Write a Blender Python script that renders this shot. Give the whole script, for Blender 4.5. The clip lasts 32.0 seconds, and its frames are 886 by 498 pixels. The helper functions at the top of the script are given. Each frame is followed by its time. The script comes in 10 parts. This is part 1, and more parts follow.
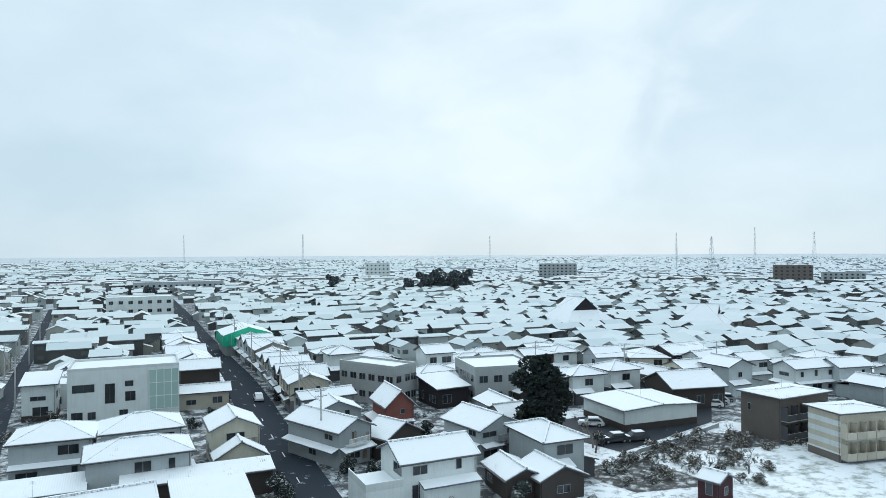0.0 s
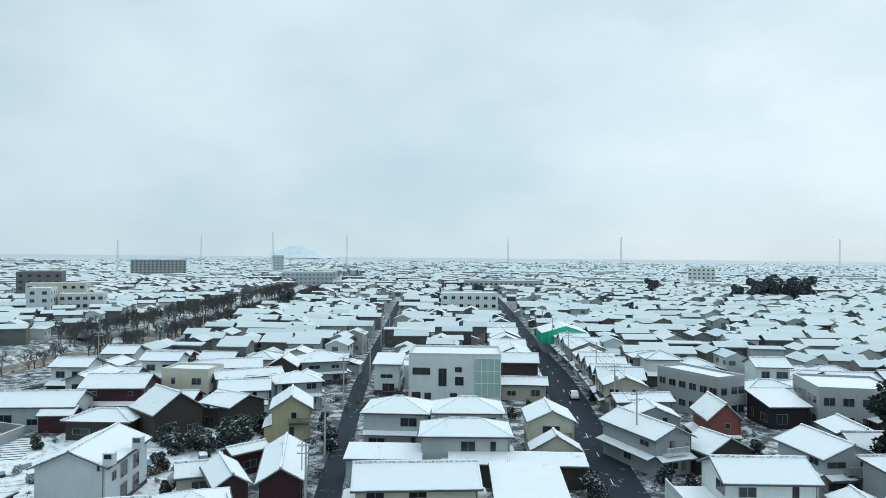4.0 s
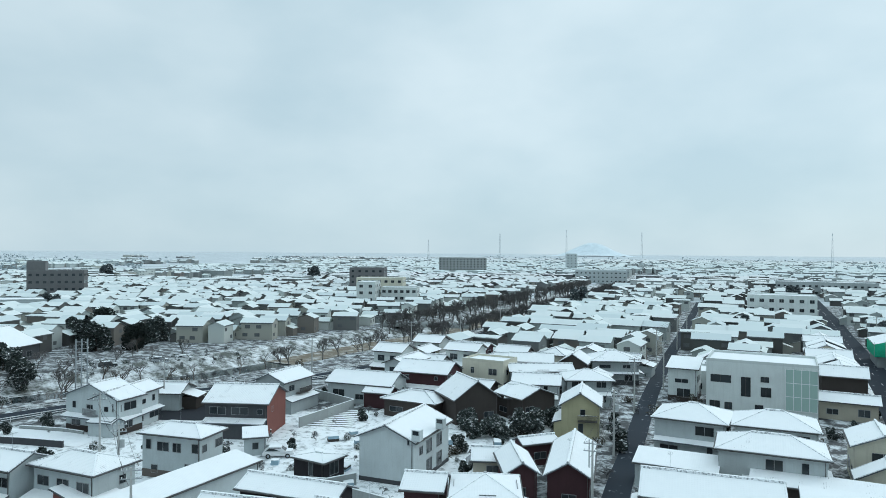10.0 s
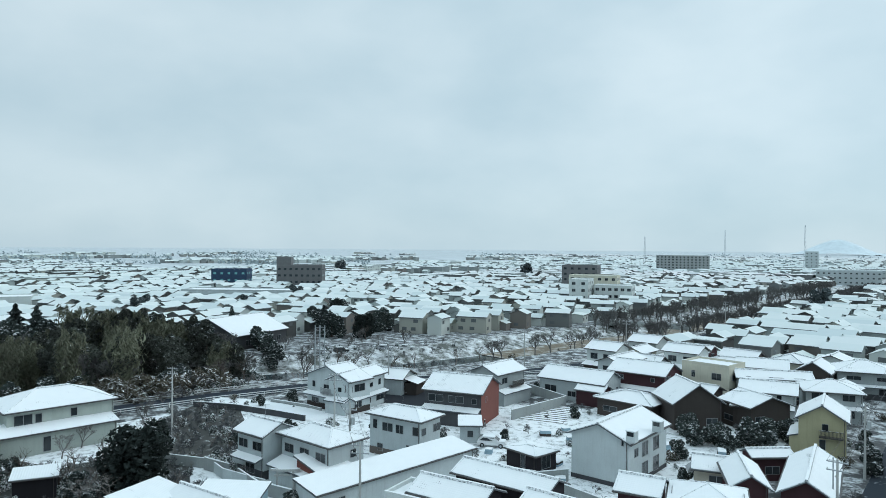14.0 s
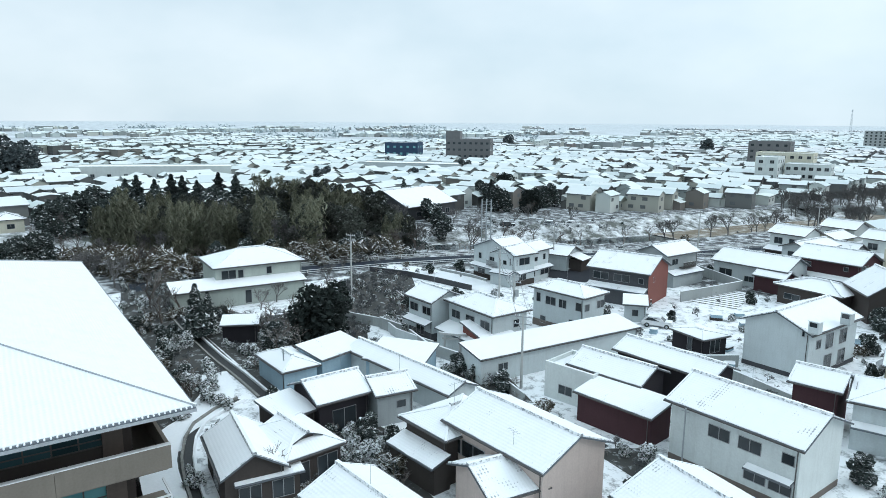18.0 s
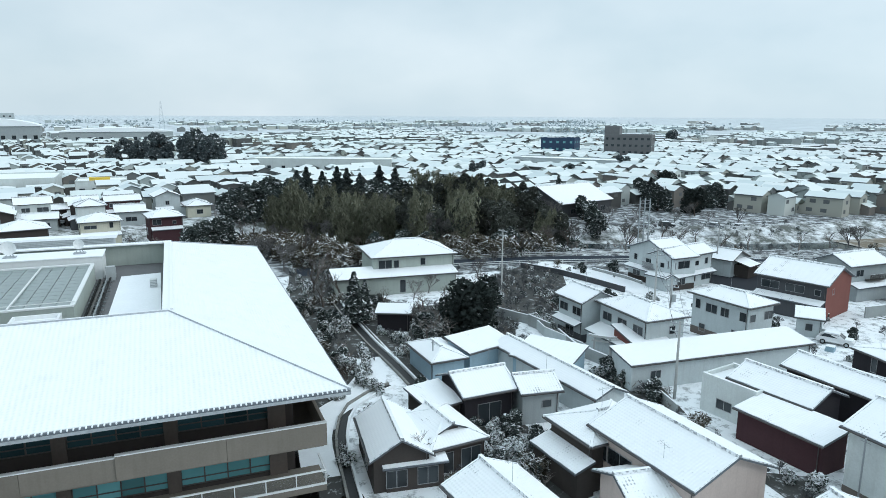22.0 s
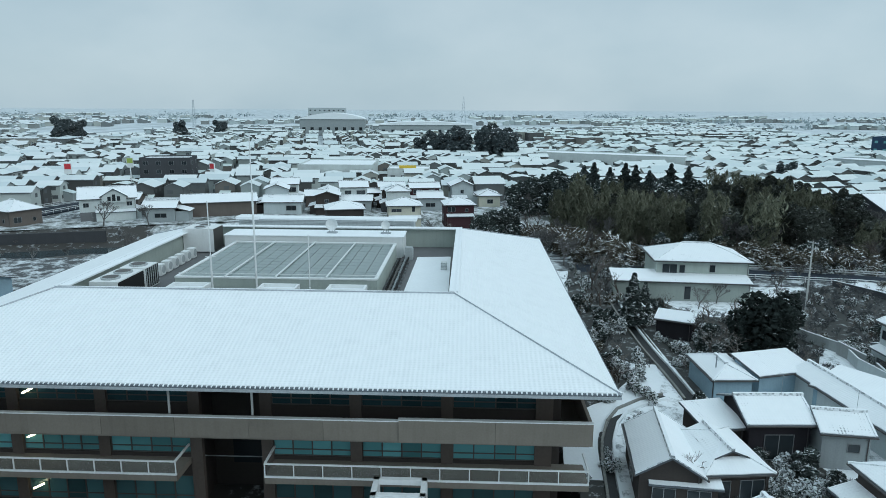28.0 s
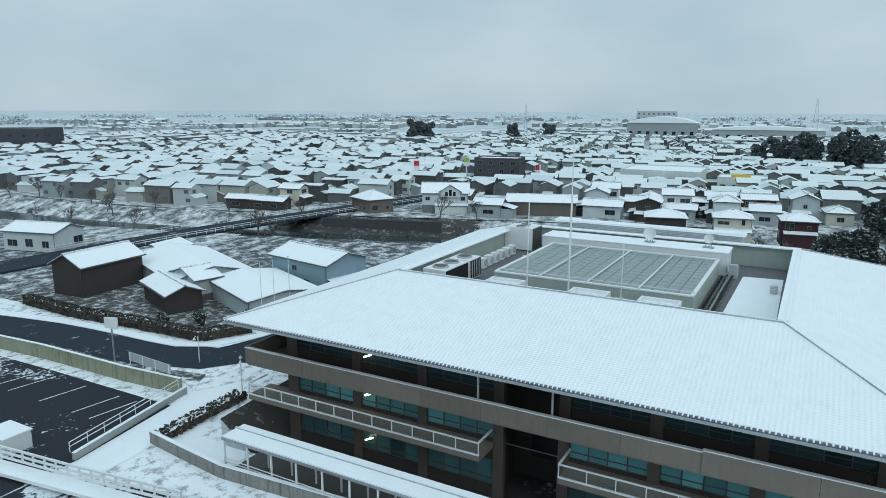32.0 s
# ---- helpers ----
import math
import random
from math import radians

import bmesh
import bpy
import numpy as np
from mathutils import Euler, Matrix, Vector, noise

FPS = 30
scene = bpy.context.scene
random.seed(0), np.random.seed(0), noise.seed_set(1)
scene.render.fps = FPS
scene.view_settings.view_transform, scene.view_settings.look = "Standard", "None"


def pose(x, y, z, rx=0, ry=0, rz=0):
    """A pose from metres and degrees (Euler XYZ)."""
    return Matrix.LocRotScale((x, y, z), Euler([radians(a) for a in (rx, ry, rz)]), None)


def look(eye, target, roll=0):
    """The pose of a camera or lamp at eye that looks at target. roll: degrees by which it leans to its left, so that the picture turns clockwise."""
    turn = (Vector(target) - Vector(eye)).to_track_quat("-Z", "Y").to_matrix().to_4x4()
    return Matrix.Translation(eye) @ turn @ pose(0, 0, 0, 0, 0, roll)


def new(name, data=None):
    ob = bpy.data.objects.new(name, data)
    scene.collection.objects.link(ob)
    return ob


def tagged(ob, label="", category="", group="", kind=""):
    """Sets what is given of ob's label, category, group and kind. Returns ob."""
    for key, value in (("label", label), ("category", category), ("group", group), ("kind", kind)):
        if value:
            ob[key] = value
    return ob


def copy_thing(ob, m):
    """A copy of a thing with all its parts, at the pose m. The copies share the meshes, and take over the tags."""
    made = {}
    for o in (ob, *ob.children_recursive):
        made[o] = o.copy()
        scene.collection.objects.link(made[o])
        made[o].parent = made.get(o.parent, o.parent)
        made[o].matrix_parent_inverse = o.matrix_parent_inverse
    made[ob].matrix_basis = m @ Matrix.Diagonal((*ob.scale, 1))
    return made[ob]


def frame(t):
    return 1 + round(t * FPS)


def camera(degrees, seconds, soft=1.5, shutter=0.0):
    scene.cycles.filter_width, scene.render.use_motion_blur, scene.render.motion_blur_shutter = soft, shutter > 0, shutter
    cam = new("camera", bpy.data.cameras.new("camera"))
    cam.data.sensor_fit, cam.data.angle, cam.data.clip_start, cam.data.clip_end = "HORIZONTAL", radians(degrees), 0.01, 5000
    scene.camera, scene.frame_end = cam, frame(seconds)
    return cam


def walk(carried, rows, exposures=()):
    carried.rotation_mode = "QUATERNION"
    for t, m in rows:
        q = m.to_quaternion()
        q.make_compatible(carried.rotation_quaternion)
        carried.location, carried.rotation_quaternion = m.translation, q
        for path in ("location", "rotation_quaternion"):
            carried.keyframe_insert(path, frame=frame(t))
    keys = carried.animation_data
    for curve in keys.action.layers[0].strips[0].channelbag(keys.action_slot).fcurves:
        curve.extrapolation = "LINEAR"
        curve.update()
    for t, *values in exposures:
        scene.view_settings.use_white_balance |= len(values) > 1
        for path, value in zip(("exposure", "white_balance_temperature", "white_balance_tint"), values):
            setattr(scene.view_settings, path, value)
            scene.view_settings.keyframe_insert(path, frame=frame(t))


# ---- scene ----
cam = camera(66.1, 32.0, 0.8)
PATH = [
    (0, (-1.331, -0.636, 30.028), (-0.289, 1.071, 30.035), -0.3),
    (0.5, (-1.242, -0.588, 30.064), (-0.311, 1.182, 30.072), -0.1),
    (1, (-1.193, -0.538, 30.044), (-0.376, 1.287, 30.055), 0.0),
    (1.5, (-1.203, -0.487, 29.898), (-0.505, 1.387, 29.912), 0.1),
    (2, (-1.138, -0.447, 29.763), (-0.577, 1.473, 29.78), 0.3),
    (2.5, (-1.059, -0.388, 29.596), (-0.618, 1.563, 29.616), 0.3),
    (3, (-1.004, -0.319, 29.476), (-0.643, 1.648, 29.494), 0.4),
    (3.5, (-0.969, -0.245, 29.45), (-0.71, 1.739, 29.467), 0.5),
    (5.5, (-0.785, -0.162, 29.292), (-0.754, 1.837, 29.302), 0.4),
    (6, (-0.619, -0.097, 29.272), (-0.647, 1.903, 29.28), 0.4),
    (6.5, (-0.355, -0.191, 29.225), (-0.446, 1.807, 29.233), 0.3),
    (7, (-0.178, -0.295, 29.194), (-0.335, 1.699, 29.201), 0.4),
    (7.5, (-0.089, -0.387, 29.234), (-0.29, 1.603, 29.24), 0.4),
    (8, (-0.084, -0.363, 29.244), (-0.347, 1.62, 29.249), 0.4),
    (8.5, (-0.072, -0.392, 29.295), (-0.419, 1.578, 29.3), 0.3),
    (9, (-0.023, -0.451, 29.349), (-0.465, 1.499, 29.352), 0.4),
    (9.5, (-0.029, -0.45, 29.434), (-0.577, 1.473, 29.435), 0.4),
    (10, (-0.06, -0.42, 29.443), (-0.72, 1.468, 29.445), 0.4),
    (10.5, (-0.119, -0.445, 29.444), (-0.886, 1.402, 29.445), 0.5),
    (11, (-0.167, -0.432, 29.453), (-1.018, 1.378, 29.452), 0.5),
    (11.5, (-0.191, -0.453, 29.418), (-1.122, 1.317, 29.416), 0.5),
    (12, (-0.155, -0.448, 29.338), (-1.152, 1.286, 29.334), 0.5),
    (12.5, (-0.179, -0.47, 29.278), (-1.241, 1.225, 29.272), 0.5),
    (13, (-0.082, -0.398, 29.199), (-1.211, 1.252, 29.192), 0.5),
    (13.5, (-0.073, -0.34, 29.159), (-1.239, 1.285, 29.15), 0.5),
    (14, (-0.069, -0.311, 29.029), (-1.273, 1.287, 29.02), 0.4),
    (14.5, (-0.085, -0.254, 28.981), (-1.336, 1.307, 28.968), 0.4),
    (16.5, (-0.125, 0.008, 28.668), (-1.517, 1.437, 28.53), 0.3),
    (17, (-0.204, 0.095, 28.754), (-1.608, 1.478, 28.413), 0.3),
    (17.5, (-0.386, 0.17, 28.895), (-1.83, 1.502, 28.521), 0.3),
    (18, (-0.438, 0.254, 28.877), (-1.963, 1.492, 28.502), 0.4),
    (18.5, (-0.471, 0.371, 28.837), (-2.048, 1.542, 28.46), 0.5),
    (19, (-0.543, 0.392, 28.831), (-2.165, 1.5, 28.451), 0.5),
    (19.5, (-0.655, 0.345, 28.8), (-2.317, 1.39, 28.42), 0.5),
    (20, (-0.644, 0.36, 28.816), (-2.336, 1.356, 28.433), 0.5),
    (20.5, (-0.617, 0.377, 28.85), (-2.33, 1.334, 28.466), 0.5),
    (21, (-0.59, 0.368, 28.938), (-2.319, 1.296, 28.551), 0.4),
    (21.5, (-0.597, 0.322, 29.02), (-2.341, 1.219, 28.63), 0.4),
    (22, (-0.589, 0.343, 29.084), (-2.35, 1.207, 28.691), 0.3),
    (22.5, (-0.648, 0.378, 29.099), (-2.426, 1.204, 28.703), 0.3),
    (23, (-0.648, 0.392, 29.151), (-2.442, 1.182, 28.753), 0.3),
    (23.5, (-0.707, 0.384, 29.139), (-2.518, 1.133, 28.739), 0.3),
    (24, (-0.722, 0.399, 29.17), (-2.552, 1.099, 28.769), 0.3),
    (24.5, (-0.816, 0.399, 29.207), (-2.667, 1.039, 28.804), 0.3),
    (25, (-0.845, 0.426, 29.26), (-2.725, 0.975, 28.855), 0.3),
    (25.5, (-0.874, 0.472, 29.213), (-2.774, 0.946, 28.807), 0.2),
    (27.5, (-1.227, 0.436, 29.1), (-3.177, 0.6, 28.689), 0.3),
    (28, (-1.167, 0.447, 29.098), (-3.123, 0.527, 28.687), 0.3),
    (28.5, (-1.207, 0.478, 29.069), (-3.164, 0.477, 28.658), 0.3),
    (29, (-1.206, 0.549, 29.073), (-3.162, 0.464, 28.662), 0.2),
    (29.5, (-1.229, 0.565, 29.144), (-3.179, 0.396, 28.731), 0.2),
    (30, (-1.253, 0.541, 29.194), (-3.193, 0.282, 28.781), 0.2),
    (30.5, (-1.234, 0.462, 29.235), (-3.149, 0.057, 28.824), 0.2),
    (31, (-1.272, 0.488, 29.252), (-3.153, -0.053, 28.843), 0.2),
    (31.5, (-1.294, 0.479, 29.293), (-3.138, -0.181, 28.886), 0.2),
    (32, (-1.363, 0.48, 29.349), (-3.148, -0.325, 28.943), 0.2),
]
walk(cam, [(t, look(eye, target, roll)) for t, eye, target, roll in PATH],
     [(0, 0.06, 6200, 10), (3, -0.02, 6200, 8), (6, -0.02, 6230, 7), (9, -0.03, 6200, 6), (13, -0.05, 6150, 6), (16.5, 0.08, 6230, 9), (17, 0.15, 6270, 10), (19, 0.37, 6330, 11), (20, 0.39, 6330, 11), (21, 0.28, 6330, 11), (23, 0.05, 6280, 9), (25, -0.23, 6150, 7), (28, -0.26, 6000, 5), (32, -0.25, 6000, 5)])

# ---- sky, sun and light ----
world = bpy.data.worlds.new("overcast_sky")
scene.world = world
world.use_nodes = True
wn, wl = world.node_tree.nodes, world.node_tree.links
wn.clear()
w_out = wn.new("ShaderNodeOutputWorld")
w_bg = wn.new("ShaderNodeBackground")
w_bg.inputs["Strength"].default_value = 0.1
sky = wn.new("ShaderNodeTexSky")
sky.sky_type = "NISHITA"
sky.sun_disc = False
sky.sun_elevation = radians(28)
sky.sun_rotation = radians(39)
w_tc = wn.new("ShaderNodeTexCoord")
w_map = wn.new("ShaderNodeMapping")
w_map.inputs["Scale"].default_value = (1.0, 1.0, 1.9)
w_noise = wn.new("ShaderNodeTexNoise")
w_noise.inputs["Scale"].default_value = 2.1
w_noise.inputs["Detail"].default_value = 5.0
w_noise.inputs["Roughness"].default_value = 0.5
w_ramp = wn.new("ShaderNodeValToRGB")
w_ramp.color_ramp.elements[0].position = 0.36
w_ramp.color_ramp.elements[0].color = (0.535, 0.675, 0.745, 1)
w_ramp.color_ramp.elements[1].position = 0.68
w_ramp.color_ramp.elements[1].color = (0.74, 0.845, 0.89, 1)
w_gain = wn.new("ShaderNodeVectorMath")
w_gain.operation = "SCALE"
w_gain.inputs["Scale"].default_value = 10.0
w_mix = wn.new("ShaderNodeMix")
w_mix.data_type = "RGBA"
w_mix.inputs["Factor"].default_value = 0.93
wl.new(w_tc.outputs["Generated"], w_map.inputs["Vector"])
wl.new(w_map.outputs["Vector"], w_noise.inputs["Vector"])
wl.new(w_noise.outputs["Fac"], w_ramp.inputs["Fac"])
w_dot = wn.new("ShaderNodeVectorMath")
w_dot.operation = "DOT_PRODUCT"
w_dot.inputs[1].default_value = Vector((0.58, 0.72, 0.42)).normalized()
w_nrm = wn.new("ShaderNodeVectorMath")
w_nrm.operation = "NORMALIZE"
w_glow = wn.new("ShaderNodeMapRange")
w_glow.inputs["From Min"].default_value = -0.6
w_glow.inputs["From Max"].default_value = 1.0
w_glow.inputs["To Min"].default_value = 9.2
w_glow.inputs["To Max"].default_value = 10.8
wl.new(w_tc.outputs["Generated"], w_nrm.inputs[0])
wl.new(w_nrm.outputs["Vector"], w_dot.inputs[0])
wl.new(w_dot.outputs["Value"], w_glow.inputs["Value"])
w_sep = wn.new("ShaderNodeSeparateXYZ")
w_zen = wn.new("ShaderNodeMapRange")
w_zen.interpolation_type = "SMOOTHSTEP"
w_zen.inputs["From Min"].default_value = 0.3
w_zen.inputs["From Max"].default_value = 1.0
w_zen.inputs["To Min"].default_value = 1.0
w_zen.inputs["To Max"].default_value = 1.6
w_mul = wn.new("ShaderNodeMath")
w_mul.operation = "MULTIPLY"
wl.new(w_nrm.outputs["Vector"], w_sep.inputs[0])
wl.new(w_sep.outputs["Z"], w_zen.inputs["Value"])
wl.new(w_zen.outputs["Result"], w_mul.inputs[0])
wl.new(w_glow.outputs["Result"], w_mul.inputs[1])
wl.new(w_mul.outputs[0], w_gain.inputs["Scale"])
wl.new(w_ramp.outputs["Color"], w_gain.inputs[0])
wl.new(sky.outputs["Color"], w_mix.inputs["A"])
wl.new(w_gain.outputs["Vector"], w_mix.inputs["B"])
w_thin = wn.new("ShaderNodeVectorMath")
w_thin.operation = "DOT_PRODUCT"
w_thin.inputs[1].default_value = Vector((0.60, 0.76, 0.29)).normalized()
wl.new(w_nrm.outputs["Vector"], w_thin.inputs[0])
w_big = wn.new("ShaderNodeTexNoise")
w_big.inputs["Scale"].default_value = 4.6
w_big.inputs["Detail"].default_value = 4.0
w_big.inputs["Roughness"].default_value = 0.5
w_big.inputs["Distortion"].default_value = 0.6
w_bm = wn.new("ShaderNodeMapping")
w_bm.inputs["Scale"].default_value = (1.0, 1.0, 1.7)
wl.new(w_tc.outputs["Generated"], w_bm.inputs["Vector"])
wl.new(w_bm.outputs["Vector"], w_big.inputs["Vector"])
w_sum = wn.new("ShaderNodeMath")
w_sum.operation = "MULTIPLY_ADD"
w_sum.inputs[1].default_value = 0.16
wl.new(w_big.outputs["Fac"], w_sum.inputs[0])
wl.new(w_thin.outputs["Value"], w_sum.inputs[2])
w_gate = wn.new("ShaderNodeMapRange")
w_gate.interpolation_type = "SMOOTHSTEP"
w_gate.inputs["From Min"].default_value = 1.045
w_gate.inputs["From Max"].default_value = 1.10
w_gate.inputs["To Max"].default_value = 0.6
wl.new(w_sum.outputs[0], w_gate.inputs["Value"])
w_open = wn.new("ShaderNodeMix")
w_open.data_type = "RGBA"
w_open.inputs["B"].default_value = (8.9, 9.8, 10.0, 1)
wl.new(w_gate.outputs["Result"], w_open.inputs["Factor"])
wl.new(w_mix.outputs["Result"], w_open.inputs["A"])
wl.new(w_open.outputs["Result"], w_bg.inputs["Color"])
wl.new(w_bg.outputs["Background"], w_out.inputs["Surface"])

sun_data = bpy.data.lights.new("sun", "SUN")
sun_data.energy = 0.6
sun_data.angle = radians(25)
sun_data.color = (1.0, 0.97, 0.93)
sun_ob = new("sun", sun_data)
sun_ob.matrix_world = look((116, 144, 100), (0, 0, 0))

# ---- materials ----
MATS = {}


def surf(name, color, rough=0.8, vary=0.12, grain=3.0, stain=0.0, metal=0.0, bump=0.0, fine=40.0, snow=0.0, rnd=0.0, streak=1.0, snow_col=(0.80, 0.83, 0.85)):
    """A surface: colour with noise at two scales, stains drawn downwards, bump, snow caught on faces that look up, and a random shade from thing to thing."""
    m = bpy.data.materials.new(name)
    m.use_nodes = True
    nt = m.node_tree
    N, L = nt.nodes, nt.links
    b = N["Principled BSDF"]
    b.inputs["Roughness"].default_value = rough
    b.inputs["Metallic"].default_value = metal
    b.inputs["Specular IOR Level"].default_value = 0.2 if rough >= 0.7 else 0.45
    tc = N.new("ShaderNodeTexCoord")
    mp = N.new("ShaderNodeMapping")
    mp.inputs["Scale"].default_value = (1, 1, streak)
    L.new(tc.outputs["Object"], mp.inputs["Vector"])
    n1 = N.new("ShaderNodeTexNoise")
    n1.inputs["Scale"].default_value = grain / 10.0
    n1.inputs["Detail"].default_value = 4
    n2 = N.new("ShaderNodeTexNoise")
    n2.inputs["Scale"].default_value = fine / 10.0
    n2.inputs["Detail"].default_value = 3
    L.new(mp.outputs["Vector"], n1.inputs["Vector"])
    L.new(tc.outputs["Object"], n2.inputs["Vector"])
    add = N.new("ShaderNodeMath")
    add.operation = "ADD"
    L.new(n1.outputs["Fac"], add.inputs[0])
    L.new(n2.outputs["Fac"], add.inputs[1])
    rng = N.new("ShaderNodeMapRange")
    rng.inputs["From Min"].default_value = 0.6
    rng.inputs["From Max"].default_value = 1.4
    rng.inputs["To Min"].default_value = 1 - vary
    rng.inputs["To Max"].default_value = 1 + vary
    L.new(add.outputs[0], rng.inputs["Value"])
    last = rng.outputs[0]
    if rnd:
        oi = N.new("ShaderNodeObjectInfo")
        r2 = N.new("ShaderNodeMapRange")
        r2.inputs["To Min"].default_value = 1 - rnd
        r2.inputs["To Max"].default_value = 1 + rnd
        L.new(oi.outputs["Random"], r2.inputs["Value"])
        mu = N.new("ShaderNodeMath")
        mu.operation = "MULTIPLY"
        L.new(last, mu.inputs[0])
        L.new(r2.outputs[0], mu.inputs[1])
        last = mu.outputs[0]
    sc = N.new("ShaderNodeVectorMath")
    sc.operation = "SCALE"
    sc.inputs[0].default_value = color[:3]
    L.new(last, sc.inputs["Scale"])
    col = sc.outputs["Vector"]
    if stain:
        ms = N.new("ShaderNodeMapping")
        ms.inputs["Scale"].default_value = (2.2, 2.2, 0.18)
        L.new(tc.outputs["Object"], ms.inputs["Vector"])
        n3 = N.new("ShaderNodeTexNoise")
        n3.inputs["Scale"].default_value = 1.4
        n3.inputs["Detail"].default_value = 6
        L.new(ms.outputs["Vector"], n3.inputs["Vector"])
        r3 = N.new("ShaderNodeMapRange")
        r3.inputs["From Min"].default_value = 0.5
        r3.inputs["From Max"].default_value = 0.75
        r3.inputs["To Max"].default_value = stain
        L.new(n3.outputs["Fac"], r3.inputs["Value"])
        mx = N.new("ShaderNodeMix")
        mx.data_type = "RGBA"
        L.new(r3.outputs[0], mx.inputs["Factor"])
        L.new(col, mx.inputs["A"])
        mx.inputs["B"].default_value = (color[0] * 0.35, color[1] * 0.33, color[2] * 0.30, 1)
        col = mx.outputs["Result"]
    if snow:
        ge = N.new("ShaderNodeNewGeometry")
        sx = N.new("ShaderNodeSeparateXYZ")
        L.new(ge.outputs["Normal"], sx.inputs[0])
        ad = N.new("ShaderNodeMath")
        ad.operation = "ADD"
        L.new(sx.outputs["Z"], ad.inputs[0])
        L.new(n2.outputs["Fac"], ad.inputs[1])
        r4 = N.new("ShaderNodeMapRange")
        r4.inputs["From Min"].default_value = 1.5 - snow
        r4.inputs["From Max"].default_value = 1.7 - snow
        L.new(ad.outputs[0], r4.inputs["Value"])
        mx2 = N.new("ShaderNodeMix")
        mx2.data_type = "RGBA"
        L.new(r4.outputs[0], mx2.inputs["Factor"])
        L.new(col, mx2.inputs["A"])
        mx2.inputs["B"].default_value = (*snow_col, 1)
        col = mx2.outputs["Result"]
    L.new(col, b.inputs["Base Color"])
    if bump:
        bp = N.new("ShaderNodeBump")
        bp.inputs["Strength"].default_value = bump
        bp.inputs["Distance"].default_value = 0.05
        L.new(n2.outputs["Fac"], bp.inputs["Height"])
        L.new(bp.outputs["Normal"], b.inputs["Normal"])
    MATS[name] = m
    return m


def roof_snow(name, pitch=0.27, ribs=0.5, bare=0.35, edge=0.93):
    """Thin snow over tiles: ribs of the tile courses show through, with bare specks of grey tile. u runs along the eave, v up the slope, in metres."""
    m = bpy.data.materials.new(name)
    m.use_nodes = True
    N, L = m.node_tree.nodes, m.node_tree.links
    b = N["Principled BSDF"]
    b.inputs["Roughness"].default_value = 0.75
    uv = N.new("ShaderNodeUVMap")
    uv.uv_map = "UVMap"
    sx = N.new("ShaderNodeSeparateXYZ")
    L.new(uv.outputs["UV"], sx.inputs[0])

    def wave(out, period, power):
        k = N.new("ShaderNodeMath")
        k.operation = "MULTIPLY"
        k.inputs[1].default_value = math.tau / period
        L.new(out, k.inputs[0])
        s = N.new("ShaderNodeMath")
        s.operation = "SINE"
        L.new(k.outputs[0], s.inputs[0])
        r = N.new("ShaderNodeMapRange")
        r.inputs["From Min"].default_value = -1
        r.inputs["To Max"].default_value = power
        L.new(s.outputs[0], r.inputs["Value"])
        return r.outputs[0]

    a = wave(sx.outputs["X"], pitch, 1.0)
    c = wave(sx.outputs["Y"], pitch * 1.05, 0.55)
    su = N.new("ShaderNodeMath")
    su.operation = "ADD"
    L.new(a, su.inputs[0])
    L.new(c, su.inputs[1])
    tc = N.new("ShaderNodeTexCoord")
    n1 = N.new("ShaderNodeTexNoise")
    n1.inputs["Scale"].default_value = 0.6
    n1.inputs["Detail"].default_value = 7
    n1.inputs["Roughness"].default_value = 0.62
    L.new(tc.outputs["Object"], n1.inputs["Vector"])
    oi = N.new("ShaderNodeObjectInfo")
    shift = N.new("ShaderNodeMath")
    shift.operation = "MULTIPLY_ADD"
    shift.inputs[1].default_value = 0.16
    L.new(oi.outputs["Random"], shift.inputs[0])
    L.new(n1.outputs["Fac"], shift.inputs[2])
    sh = N.new("ShaderNodeMath")
    sh.operation = "MULTIPLY_ADD"
    sh.inputs[1].default_value = 0.16
    L.new(su.outputs[0], sh.inputs[0])
    L.new(shift.outputs[0], sh.inputs[2])
    rg = N.new("ShaderNodeMapRange")
    rg.inputs["From Min"].default_value = edge
    rg.inputs["From Max"].default_value = edge + 0.09
    rg.inputs["To Max"].default_value = bare
    L.new(sh.outputs[0], rg.inputs["Value"])
    n2 = N.new("ShaderNodeTexNoise")
    n2.inputs["Scale"].default_value = 0.9
    n2.inputs["Detail"].default_value = 5
    L.new(tc.outputs["Object"], n2.inputs["Vector"])
    cr = N.new("ShaderNodeValToRGB")
    cr.color_ramp.elements[0].position = 0.3
    cr.color_ramp.elements[0].color = (0.835, 0.862, 0.88, 1)
    cr.color_ramp.elements[1].position = 0.7
    cr.color_ramp.elements[1].color = (0.86, 0.885, 0.90, 1)
    L.new(n2.outputs["Fac"], cr.inputs["Fac"])
    mx = N.new("ShaderNodeMix")
    mx.data_type = "RGBA"
    L.new(rg.outputs[0], mx.inputs["Factor"])
    L.new(cr.outputs["Color"], mx.inputs["A"])
    mx.inputs["B"].default_value = (0.16, 0.18, 0.20, 1)
    L.new(mx.outputs["Result"], b.inputs["Base Color"])
    bp = N.new("ShaderNodeBump")
    bp.inputs["Strength"].default_value = ribs
    bp.inputs["Distance"].default_value = 0.04
    L.new(su.outputs[0], bp.inputs["Height"])
    L.new(bp.outputs["Normal"], b.inputs["Normal"])
    MATS[name] = m
    return m


